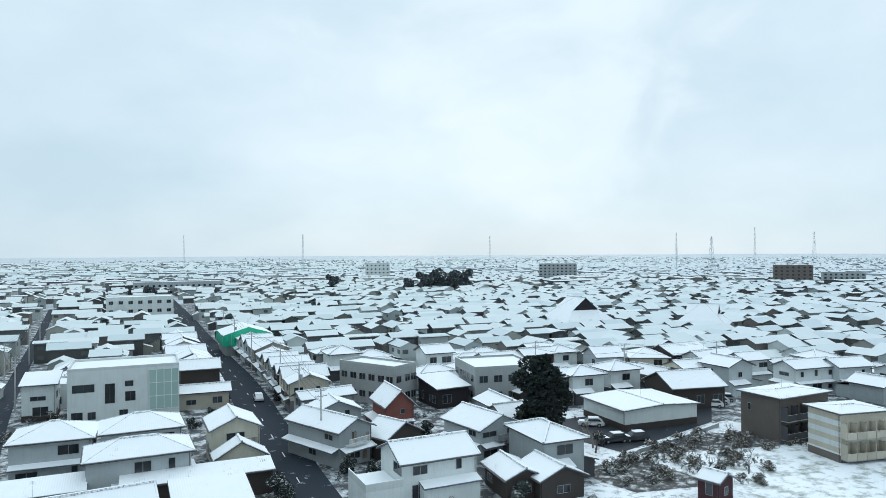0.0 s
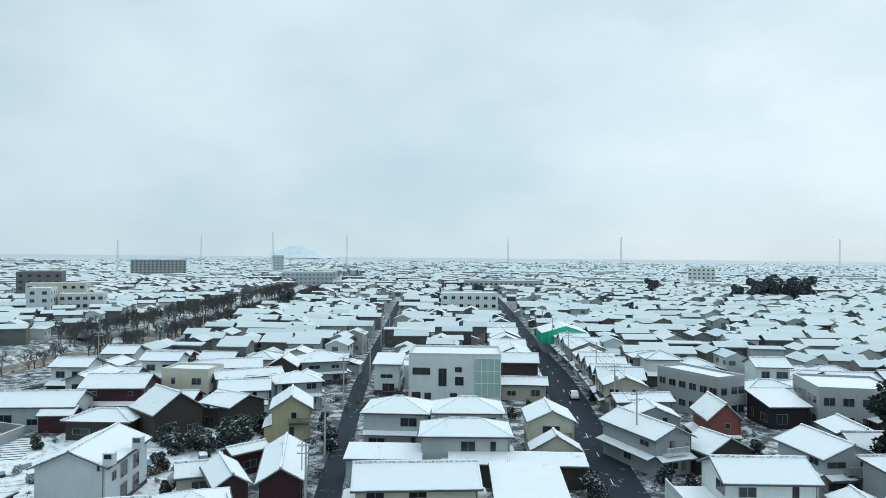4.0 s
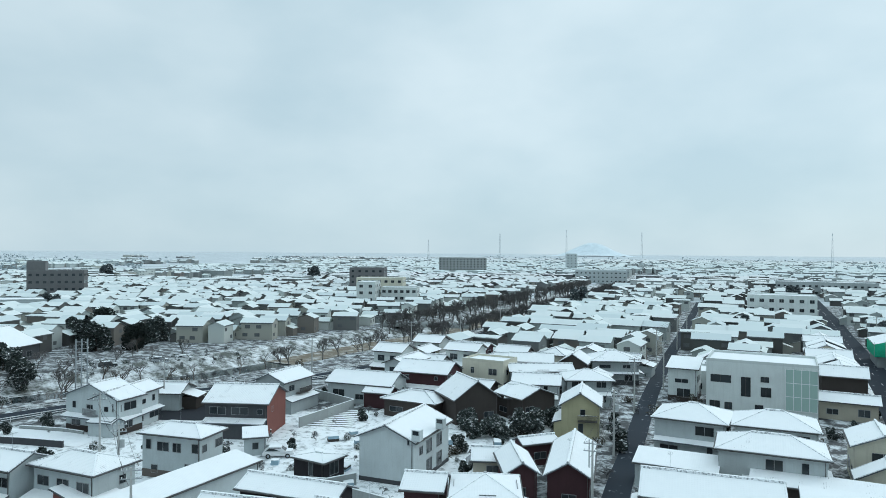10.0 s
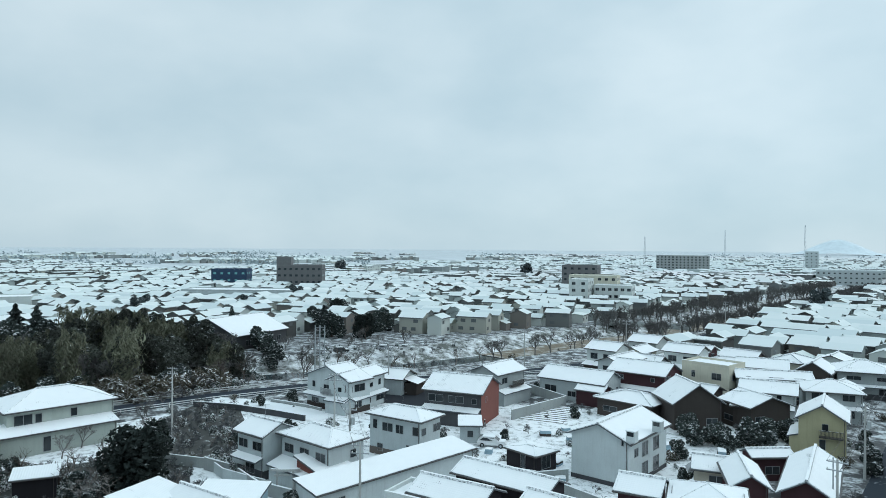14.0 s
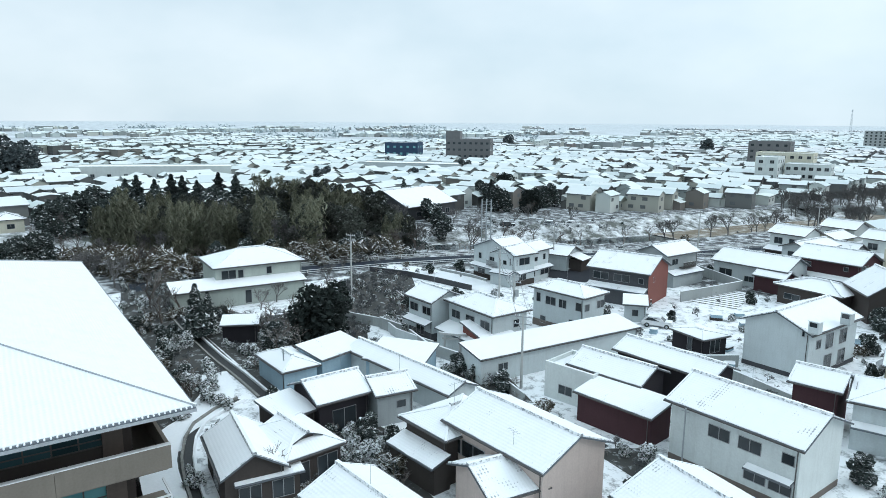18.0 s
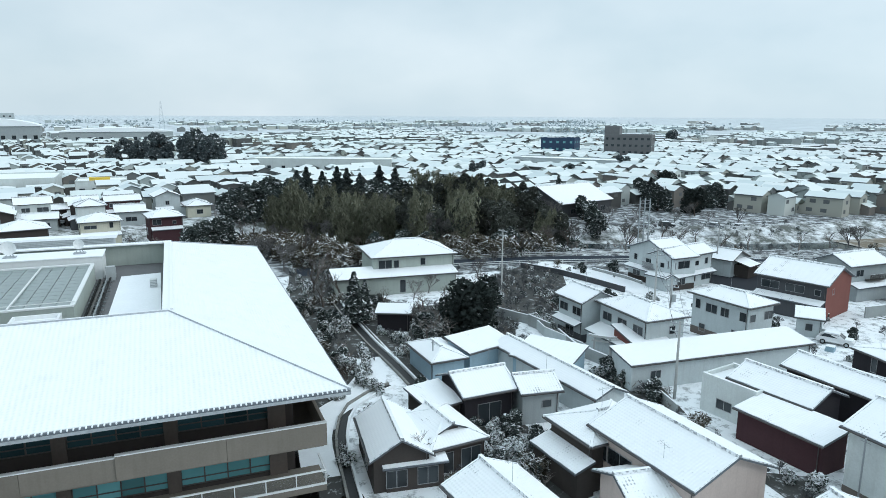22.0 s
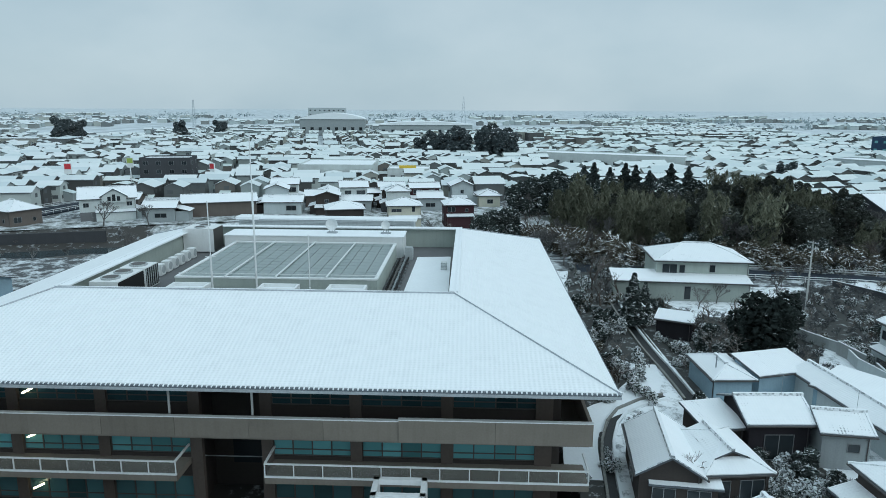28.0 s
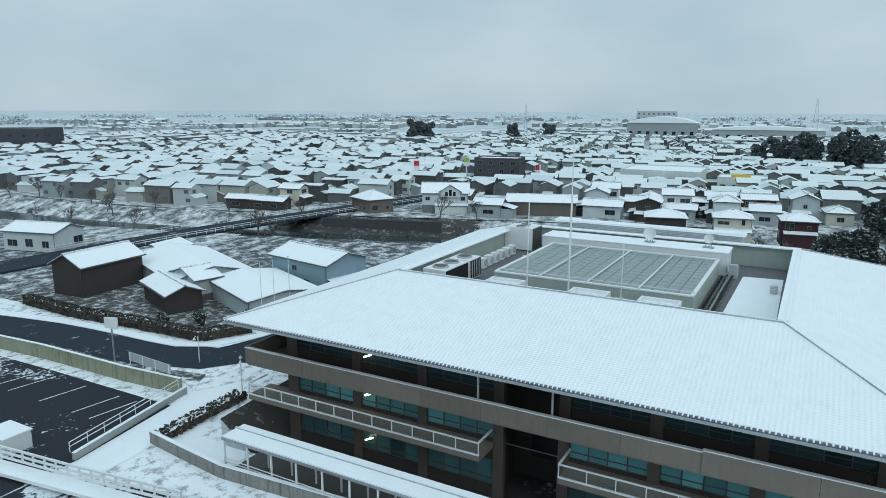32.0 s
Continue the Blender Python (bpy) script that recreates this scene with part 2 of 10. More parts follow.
def patchy(name, col_a, col_b, lo, hi, scale=0.15, rough=0.8, fine=2.5, bump=0.3, stretch=(1, 1, 1)):
    """Two colours in ragged patches: snow over asphalt, over grass, over soil."""
    m = bpy.data.materials.new(name)
    m.use_nodes = True
    N, L = m.node_tree.nodes, m.node_tree.links
    b = N["Principled BSDF"]
    b.inputs["Roughness"].default_value = rough
    tc = N.new("ShaderNodeTexCoord")
    mp = N.new("ShaderNodeMapping")
    mp.inputs["Scale"].default_value = stretch
    L.new(tc.outputs["Object"], mp.inputs["Vector"])
    n1 = N.new("ShaderNodeTexNoise")
    n1.inputs["Scale"].default_value = scale
    n1.inputs["Detail"].default_value = 8
    n1.inputs["Roughness"].default_value = 0.65
    L.new(mp.outputs["Vector"], n1.inputs["Vector"])
    n2 = N.new("ShaderNodeTexNoise")
    n2.inputs["Scale"].default_value = fine
    n2.inputs["Detail"].default_value = 4
    L.new(tc.outputs["Object"], n2.inputs["Vector"])
    ad = N.new("ShaderNodeMath")
    ad.operation = "MULTIPLY_ADD"
    ad.inputs[1].default_value = 0.25
    L.new(n2.outputs["Fac"], ad.inputs[0])
    L.new(n1.outputs["Fac"], ad.inputs[2])
    rg = N.new("ShaderNodeMapRange")
    rg.inputs["From Min"].default_value = lo + 0.125
    rg.inputs["From Max"].default_value = hi + 0.125
    L.new(ad.outputs[0], rg.inputs["Value"])
    mx = N.new("ShaderNodeMix")
    mx.data_type = "RGBA"
    L.new(rg.outputs[0], mx.inputs["Factor"])
    mx.inputs["A"].default_value = (*col_a, 1)
    mx.inputs["B"].default_value = (*col_b, 1)
    L.new(mx.outputs["Result"], b.inputs["Base Color"])
    bp = N.new("ShaderNodeBump")
    bp.inputs["Strength"].default_value = bump
    bp.inputs["Distance"].default_value = 0.1
    L.new(ad.outputs[0], bp.inputs["Height"])
    L.new(bp.outputs["Normal"], b.inputs["Normal"])
    MATS[name] = m
    return m


SNOW = (0.84, 0.87, 0.89)
roof_snow("snow_roof", ribs=0.22, bare=0.75)
roof_snow("snow_thin", ribs=0.5, bare=0.7, edge=0.865)
roof_snow("snow_hall", pitch=0.34, ribs=0.75, bare=0.06, edge=0.84)
roof_snow("snow_plain", pitch=0.9, ribs=0.12, bare=0.12)
surf("snow_cap", SNOW, 0.7, 0.05, bump=0.3)
patchy("snow_ground", (0.32, 0.345, 0.355), SNOW, 0.36, 0.50, 0.8, fine=5.0)
patchy("garden_soil", (0.06, 0.06, 0.055), (0.66, 0.70, 0.72), 0.49, 0.66, 0.8, fine=5.0)
patchy("snow_field", (0.30, 0.33, 0.30), SNOW, 0.36, 0.52, 0.35, fine=1.2)
patchy("asphalt", (0.030, 0.038, 0.050), (0.60, 0.64, 0.67), 0.62, 0.76, 0.35, rough=0.9)
patchy("asphalt_wet", (0.034, 0.040, 0.048), (0.60, 0.64, 0.67), 0.66, 0.74, 0.25, rough=0.7)
patchy("asphalt_lot", (0.030, 0.033, 0.040), (0.66, 0.70, 0.73), 0.565, 0.60, 0.07, rough=0.9)
patchy("lane_wet", (0.032, 0.04, 0.052), (0.55, 0.6, 0.64), 0.62, 0.74, 0.5, rough=0.8)
patchy("reeds_ground", (0.16, 0.13, 0.09), (0.55, 0.56, 0.55), 0.5, 0.7, 0.3)
patchy("bank", (0.10, 0.11, 0.10), (0.72, 0.75, 0.77), 0.40, 0.62, 0.30, fine=1.6)
# far fields greyed to meet the sky at the horizon, haze in the colour
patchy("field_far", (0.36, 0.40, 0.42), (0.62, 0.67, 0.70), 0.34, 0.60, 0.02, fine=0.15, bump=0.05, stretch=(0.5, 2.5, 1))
for k in ("asphalt", "asphalt_lot", "asphalt_wet", "lane_wet"):
    MATS[k].node_tree.nodes["Principled BSDF"].inputs["Specular IOR Level"].default_value = 0.15
patchy("court_soil", (0.045, 0.042, 0.038), (0.55, 0.58, 0.6), 0.55, 0.75, 0.5)
# town ground darkened for wet lanes and clutter, with shade between houses painted in
patchy("town_ground", (0.06, 0.064, 0.068), (0.62, 0.66, 0.68), 0.46, 0.62, 0.4, fine=2.0)
surf("water", (0.05, 0.065, 0.07), 0.08, 0.1, bump=0.1)
patchy("garden_dark", (0.045, 0.046, 0.043), (0.60, 0.64, 0.66), 0.56, 0.72, 0.8, fine=5.0)
surf("brook", (0.012, 0.014, 0.015), 0.55, 0.2, bump=0.3)
surf("tile_dark", (0.10, 0.115, 0.13), 0.55, 0.25, fine=60, rnd=0.25)
surf("tile_ridge", (0.32, 0.345, 0.365), 0.6, 0.25, fine=60)
surf("tile_brown", (0.16, 0.10, 0.08), 0.6, 0.2, rnd=0.2)
surf("tile_snowy", (0.40, 0.43, 0.46), 0.6, 0.3, fine=50, snow=0.75)
surf("ridge_snowy", (0.27, 0.295, 0.315), 0.6, 0.3, fine=45, snow=0.95)
surf("gutter_dark", (0.075, 0.07, 0.068), 0.5, 0.2)
# paler copy of steel for masts far off: haze put into the paint
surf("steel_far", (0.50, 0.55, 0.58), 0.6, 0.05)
WALLS = dict(white=(0.62, 0.64, 0.62), cream=(0.58, 0.54, 0.44), grey=(0.36, 0.38, 0.38), pale=(0.50, 0.53, 0.53), beige=(0.46, 0.41, 0.33), brown=(0.15, 0.125, 0.11), wood=(0.062, 0.051, 0.046),
             maroon=(0.066, 0.031, 0.035), blue=(0.30, 0.40, 0.46), brick=(0.22, 0.085, 0.07), mustard=(0.42, 0.38, 0.24), pink=(0.58, 0.47, 0.42), concrete=(0.34, 0.35, 0.34), black=(0.030, 0.026, 0.030), greenish=(0.40, 0.43, 0.39), tan=(0.195, 0.168, 0.14), slate=(0.075, 0.075, 0.08), navy=(0.04, 0.065, 0.11), taupe=(0.17, 0.165, 0.165))
for k, c in WALLS.items():
    surf("wall_" + k, (c[0] * 0.96, c[1], c[2] * 1.02), 0.85, 0.10, grain=6, stain=0.14 if k not in ("black", "wood") else 0.10, fine=70, bump=0.12, rnd=0.10)
surf("wall_stained", (0.25, 0.25, 0.235), 0.9, 0.2, grain=4, stain=0.7, bump=0.2)
surf("wall_mossy", (0.27, 0.28, 0.20), 0.9, 0.2, grain=4, stain=0.6, bump=0.2)
surf("rust_tin", (0.25, 0.20, 0.15), 0.7, 0.35, grain=8, stain=0.6)
surf("green_net", (0.02, 0.42, 0.24), 0.6, 0.25, grain=5)
surf("frame_alu", (0.30, 0.31, 0.32), 0.45, 0.06, metal=0.3)
surf("frame_dark", (0.07, 0.065, 0.06), 0.5, 0.1)
surf("paint_white", (0.74, 0.76, 0.76), 0.5, 0.05, stain=0.1)
surf("steel", (0.38, 0.41, 0.43), 0.4, 0.1, metal=0.6)
surf("machine", (0.40, 0.43, 0.44), 0.55, 0.1, stain=0.3)
surf("pole_concrete", (0.42, 0.43, 0.42), 0.85, 0.1)
surf("cable", (0.05, 0.05, 0.055), 0.6, 0.1)
surf("bark", (0.10, 0.085, 0.075), 0.9, 0.25, fine=90, snow=0.25)
surf("bark_pale", (0.20, 0.18, 0.165), 0.9, 0.25, fine=90, snow=0.36)
surf("needle", (0.026, 0.034, 0.031), 0.8, 0.4, fine=30, snow=-0.05, rnd=0.2)
surf("needle_dull", (0.055, 0.068, 0.066), 0.8, 0.35, fine=12, snow=0.05, rnd=0.3)
surf("needle_snowy", (0.06, 0.075, 0.07), 0.8, 0.35, fine=12, snow=0.22, rnd=0.2)
surf("bamboo_leaf", (0.17, 0.175, 0.125), 0.7, 0.4, fine=6, snow=0.02, rnd=0.45)
surf("grove_leaf", (0.075, 0.082, 0.07), 0.8, 0.35, fine=6, snow=0.03, rnd=0.5)
surf("shrub", (0.075, 0.095, 0.085), 0.8, 0.35, fine=26, snow=0.78, rnd=0.2)
# far woods in a pale blue-grey: haze put into the base colour
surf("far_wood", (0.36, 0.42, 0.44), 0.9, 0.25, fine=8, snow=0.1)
surf("rubber", (0.02, 0.02, 0.02), 0.8, 0.1)
surf("car_white", (0.7, 0.71, 0.72), 0.25, 0.03)
surf("car_dark", (0.04, 0.045, 0.05), 0.25, 0.05)
surf("car_silver", (0.35, 0.37, 0.39), 0.25, 0.05, metal=0.4)
surf("red_sign", (0.55, 0.04, 0.05), 0.5, 0.05)
surf("yellow_sign", (0.75, 0.52, 0.06), 0.5, 0.05)
surf("wood_rail", (0.13, 0.09, 0.07), 0.7, 0.2)
surf("skylight_glass", (0.24, 0.29, 0.285), 0.3, 0.22, grain=4, fine=14)
surf("twig", (0.12, 0.125, 0.13), 0.9, 0.3, fine=8, snow=0.38, rnd=0.3)
surf("twig_grey", (0.15, 0.145, 0.142), 0.9, 0.25, fine=10, snow=0.2, rnd=0.3)
surf("twig_brown", (0.10, 0.09, 0.07), 0.9, 0.35, fine=30, snow=0.28, rnd=0.2)
surf("reed", (0.24, 0.19, 0.12), 0.9, 0.3)
surf("pier_brown", (0.10, 0.083, 0.073), 0.8, 0.12, stain=0.1)
# needles of far trees lightened to grey-blue, distance haze painted in
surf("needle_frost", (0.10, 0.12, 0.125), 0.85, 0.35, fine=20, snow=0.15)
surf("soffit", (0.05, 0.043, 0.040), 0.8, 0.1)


def glass(name, color, rough=0.08):
    m = bpy.data.materials.new(name)
    m.use_nodes = True
    b = m.node_tree.nodes["Principled BSDF"]
    b.inputs["Base Color"].default_value = (*color, 1)
    b.inputs["Roughness"].default_value = rough
    b.inputs["Specular IOR Level"].default_value = 0.5
    n = m.node_tree.nodes.new("ShaderNodeObjectInfo")
    r = m.node_tree.nodes.new("ShaderNodeMapRange")
    r.inputs["To Min"].default_value = 0.6
    r.inputs["To Max"].default_value = 1.35
    s = m.node_tree.nodes.new("ShaderNodeVectorMath")
    s.operation = "SCALE"
    s.inputs[0].default_value = color
    m.node_tree.links.new(n.outputs["Random"], r.inputs["Value"])
    m.node_tree.links.new(r.outputs[0], s.inputs["Scale"])
    m.node_tree.links.new(s.outputs["Vector"], b.inputs["Base Color"])
    MATS[name] = m


glass("glass_dark", (0.03, 0.037, 0.042))
# hall panes: teal dimmed on top and lowest floors, shade put into the glass
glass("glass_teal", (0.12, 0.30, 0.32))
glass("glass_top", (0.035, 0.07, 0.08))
glass("glass_clear", (0.22, 0.24, 0.24))
MATS["glass_clear"].node_tree.nodes["Principled BSDF"].inputs["Alpha"].default_value = 0.12
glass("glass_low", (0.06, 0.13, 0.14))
glass("glass_green", (0.26, 0.36, 0.33))
lamp_mat = bpy.data.materials.new("lamp_glow")
lamp_mat.use_nodes = True
lamp_mat.node_tree.nodes["Principled BSDF"].inputs["Emission Color"].default_value = (1.0, 0.85, 0.5, 1)
lamp_mat.node_tree.nodes["Principled BSDF"].inputs["Emission Strength"].default_value = 7.0
MATS["lamp_glow"] = lamp_mat

# ---- mesh building ----
class MB:
    """Collects faces of one mesh: corners, material slots and flat uv in metres."""

    def __init__(self):
        self.v, self.f, self.s, self.uv = [], [], [], []

    def face(self, pts, slot=0, uv=None):
        n = len(self.v)
        self.v.extend(tuple(p) for p in pts)
        self.f.append(tuple(range(n, n + len(pts))))
        self.s.append(slot)
        self.uv.extend(uv if uv else [(0, 0)] * len(pts))

    def box(self, x0, y0, z0, x1, y1, z1, slot=0, bottom=True, top_slot=None):
        p = [(x0, y0, z0), (x1, y0, z0), (x1, y1, z0), (x0, y1, z0), (x0, y0, z1), (x1, y0, z1), (x1, y1, z1), (x0, y1, z1)]
        for q in ((0, 1, 5, 4), (1, 2, 6, 5), (2, 3, 7, 6), (3, 0, 4, 7)):
            self.face([p[i] for i in q], slot)
        self.face([p[i] for i in (4, 5, 6, 7)], slot if top_slot is None else top_slot, [(p[i][0], p[i][1]) for i in (4, 5, 6, 7)])
        if bottom:
            self.face([p[i] for i in (3, 2, 1, 0)], slot)

    def beam(self, a, b, r, slot=0, sides=4, r2=None, cap=True):
        """A straight bar from a to b with 3 or more sides."""
        a, b = Vector(a), Vector(b)
        d = (b - a).normalized()
        u = d.cross(Vector((0, 0, 1)) if abs(d.z) < 0.95 else Vector((1, 0, 0))).normalized()
        w = d.cross(u)
        r2 = r if r2 is None else r2
        ra = [a + (u * math.cos(k * math.tau / sides + 0.785) + w * math.sin(k * math.tau / sides + 0.785)) * r for k in range(sides)]
        rb = [b + (u * math.cos(k * math.tau / sides + 0.785) + w * math.sin(k * math.tau / sides + 0.785)) * r2 for k in range(sides)]
        for k in range(sides):
            j = (k + 1) % sides
            self.face([ra[j], ra[k], rb[k], rb[j]], slot)
        if cap:
            self.face(ra, slot)
            self.face(rb[::-1], slot)

    def cap_bar(self, a, b, w, h, slot=0, top=1):
        """A bar along a to b, w wide and h high, whose top takes a slot of its own (snow)."""
        a, b = Vector(a), Vector(b)
        d = (b - a).normalized()
        u = d.cross(Vector((0, 0, 1))).normalized() * w / 2
        k = Vector((0, 0, h))
        p = [a - u, a + u, b + u, b - u]
        q = [v + k + (u * 0.25 if i in (0, 3) else -u * 0.25) for i, v in enumerate(p)]
        for i in range(4):
            j = (i + 1) % 4
            self.face([p[i], p[j], q[j], q[i]], slot)
        self.face(q, top)

    def tube(self, pts, r, slot=0, sides=4):
        for a, b in zip(pts[:-1], pts[1:]):
            self.beam(a, b, r, slot, sides, cap=False)

    def mesh(self, name, mats, smooth=False):
        me = bpy.data.meshes.new(name)
        me.from_pydata(self.v, [], self.f)
        for m in mats:
            me.materials.append(MATS[m])
        if len(mats) > 1:
            me.polygons.foreach_set("material_index", self.s)
        uvl = me.uv_layers.new(name="UVMap")
        uvl.data.foreach_set("uv", np.array(self.uv, dtype=np.float32).ravel())
        if smooth:
            me.polygons.foreach_set("use_smooth", [True] * len(me.polygons))
        me.update()
        return me


def part(name, mb, mats, parent, label="", smooth=False):
    """One mesh under a thing or a part; mb: an MB or a ready mesh."""
    me = mb.mesh(name, [mats] if isinstance(mats, str) else mats, smooth) if isinstance(mb, MB) else mb
    ob = new(name, me)
    ob.parent = parent
    return tagged(ob, label)


def thing(name, x, y, z=0.0, ang=0.0, label="", category="", group="", kind=""):
    ob = new(name)
    ob.empty_display_size = 0.2
    ob.matrix_world = pose(x, y, z, 0, 0, ang)
    return tagged(ob, label, category, group, kind)


def solid(name, mb, mats, label="", category="", group="", kind="", smooth=False, m=None):
    me = mb.mesh(name, [mats] if isinstance(mats, str) else mats, smooth)
    ob = new(name, me)
    if m is not None:
        ob.matrix_world = m
    return tagged(ob, label, category, group, kind)


def lerp(a, b, t):
    return tuple(p + (q - p) * t for p, q in zip(a, b))


def slope_grid(mb, A, B, C, D, up, step, rng, slot=0, jit=0.0, lift=0.02, skirt=0.0):
    """A roof slope as a grid: eave A to B, top D (over A) to C (over B), raised by up, ragged along its rim by jit."""
    w, h = (Vector(B) - Vector(A)).length, (Vector(D) - Vector(A)).length
    top = (Vector(C) - Vector(D)).length
    nx, ny = max(2, int(w / step)), max(2, int(h / step))
    g = []
    eu = (Vector(B) - Vector(A)).normalized()
    for j in range(ny + 1):
        row = []
        for i in range(nx + 1):
            u, v = i / nx, j / ny
            if j == 0:
                v += rng.uniform(0, jit) / max(h, 0.1)
            p = Vector(lerp(lerp(A, B, u), lerp(D, C, u), v))
            p.z += up + (rng.uniform(-lift, lift) if 0 < i < nx and 0 < j < ny else 0)
            row.append((p, ((p - Vector(A)).dot(eu), v * h)))
        g.append(row)
    for j in range(ny):
        for i in range(nx):
            q = (g[j][i], g[j][i + 1], g[j + 1][i + 1], g[j + 1][i])
            if (q[2][0] - q[3][0]).length < 1e-4:
                q = q[:3]
            mb.face([p for p, _ in q], slot, [t for _, t in q])
    if skirt:
        for i in range(nx):
            a, b = g[0][i][0], g[0][i + 1][0]
            mb.face([a, b, b - Vector((0, 0, skirt)), a - Vector((0, 0, skirt))][::-1], slot)


def slab(mb, A, B, C, D, thick, slot=0):
    """A roof slope as a slab with its underside thick below."""
    t = Vector((0, 0, thick))
    P = [Vector(p) for p in (A, B, C, D)]
    Q = [p - t for p in P]
    mb.face(P, slot)
    mb.face(Q[::-1], slot)
    for i in range(4):
        j = (i + 1) % 4
        if (P[i] - P[j]).length > 1e-3:
            mb.face([P[j], P[i], Q[i], Q[j]], slot)


def roof_slopes(kind, w, d, z, rise, inset=None):
    """Slopes (eave A to B, top D to C), the ridge lines, and the gable triangles of a roof over a w x d plan at eave height z."""
    x, y = w / 2, d / 2
    zr = z + rise
    if kind == "gx":
        return ([((-x, -y, z), (x, -y, z), (x, 0, zr), (-x, 0, zr)), ((x, y, z), (-x, y, z), (-x, 0, zr), (x, 0, zr))], [((-x, 0, zr), (x, 0, zr))], "x")
    if kind == "gy":
        return ([((x, -y, z), (x, y, z), (0, y, zr), (0, -y, zr)), ((-x, y, z), (-x, -y, z), (0, -y, zr), (0, y, zr))], [((0, -y, zr), (0, y, zr))], "y")
    if kind == "hip":
        i = min(x, y) if inset is None else inset
        if w >= d:
            a, b = (-x + i, 0, zr), (x - i, 0, zr)
        else:
            a, b = (0, -y + i, zr), (0, y - i, zr)
        c = [(-x, -y, z), (x, -y, z), (x, y, z), (-x, y, z)]
        if w >= d:
            s = [(c[0], c[1], b, a), (c[1], c[2], b, b), (c[2], c[3], a, b), (c[3], c[0], a, a)]
            rd = [(a, b), (c[0], a), (c[3], a), (c[1], b), (c[2], b)]
        else:
            s = [(c[0], c[1], a, a), (c[1], c[2], b, a), (c[2], c[3], b, b), (c[3], c[0], a, b)]
            rd = [(a, b), (c[0], a), (c[1], a), (c[2], b), (c[3], b)]
        return (s, rd, "")
    if kind == "sx":
        return ([((-x, -y, z), (x, -y, z), (x, y, zr), (-x, y, zr))], [], "sx")
    if kind == "sy":
        return ([((x, -y, z), (x, y, z), (-x, y, zr), (-x, -y, zr))], [], "sy")
    return ([], [], "")


WIN_CACHE = {}


def window_meshes(w, h, frame_mat, pane_mat):
    """A window in its wall's plane at y = 0, facing -y, its sill at z = 0: the frame with a mullion, and the panes behind it."""
    key = (round(w, 2), round(h, 2), frame_mat, pane_mat)
    if key not in WIN_CACHE:
        f, t = MB(), 0.045
        f.box(-w / 2 - t, -0.06, -t, w / 2 + t, 0.0, 0, 0)
        f.box(-w / 2 - t, -0.06, h, w / 2 + t, 0.0, h + t, 0)
        f.box(-w / 2 - t, -0.06, 0, -w / 2, 0.0, h, 0)
        f.box(w / 2, -0.06, 0, w / 2 + t, 0.0, h, 0)
        if w > 0.9:
            f.box(-0.03, -0.045, 0, 0.03, 0.0, h, 0)
        g = MB()
        g.box(-w / 2, -0.025, 0, w / 2, 0.0, h, 0)
        WIN_CACHE[key] = (f.mesh("window", [frame_mat]), g.mesh("pane", [pane_mat]))
    return WIN_CACHE[key]


def window(parent, side, hw, hd, u, z, w, h, frame_mat="frame_alu", pane_mat="glass_dark", label=""):
    """A window on the side (f, r, b, l) of a wall box with half sizes hw, hd, at u along it."""
    fm, pm = window_meshes(w, h, frame_mat, pane_mat)
    m = {"f": pose(u, -hd, z), "r": pose(hw, u, z, 0, 0, 90), "b": pose(-u, hd, z, 0, 0, 180), "l": pose(-hw, -u, z, 0, 0, -90)}[side]
    f = part("window", fm, "", parent, label)
    f.matrix_basis = m
    part("pane", pm, "", f)
    return f


def wall_mesh(w, d, z0, z, rise, gab, kind):
    """Walls of a w x d box from z0 to the eave z, closed up to the roof's underside."""
    mb = MB()
    x, y = w / 2, d / 2
    c = [(-x, -y), (x, -y), (x, y), (-x, y)]
    if gab == "sx":
        hz = [z, z, z + rise, z + rise]
    elif gab == "sy":
        hz = [z + rise, z, z, z + rise]
    else:
        hz = [z] * 4
    for i in range(4):
        j = (i + 1) % 4
        pts = [(*c[i], z0), (*c[j], z0), (*c[j], hz[j])]
        if gab == "x" and i in (1, 3):
            pts.append((c[i][0], 0, z + rise))
        if gab == "y" and i in (0, 2):
            pts.append((0, c[i][1], z + rise))
        pts.append((*c[i], hz[i]))
        mb.face(pts)
    mb.face([(*c[i], hz[i]) for i in range(4)])
    return mb


HOUSES = []


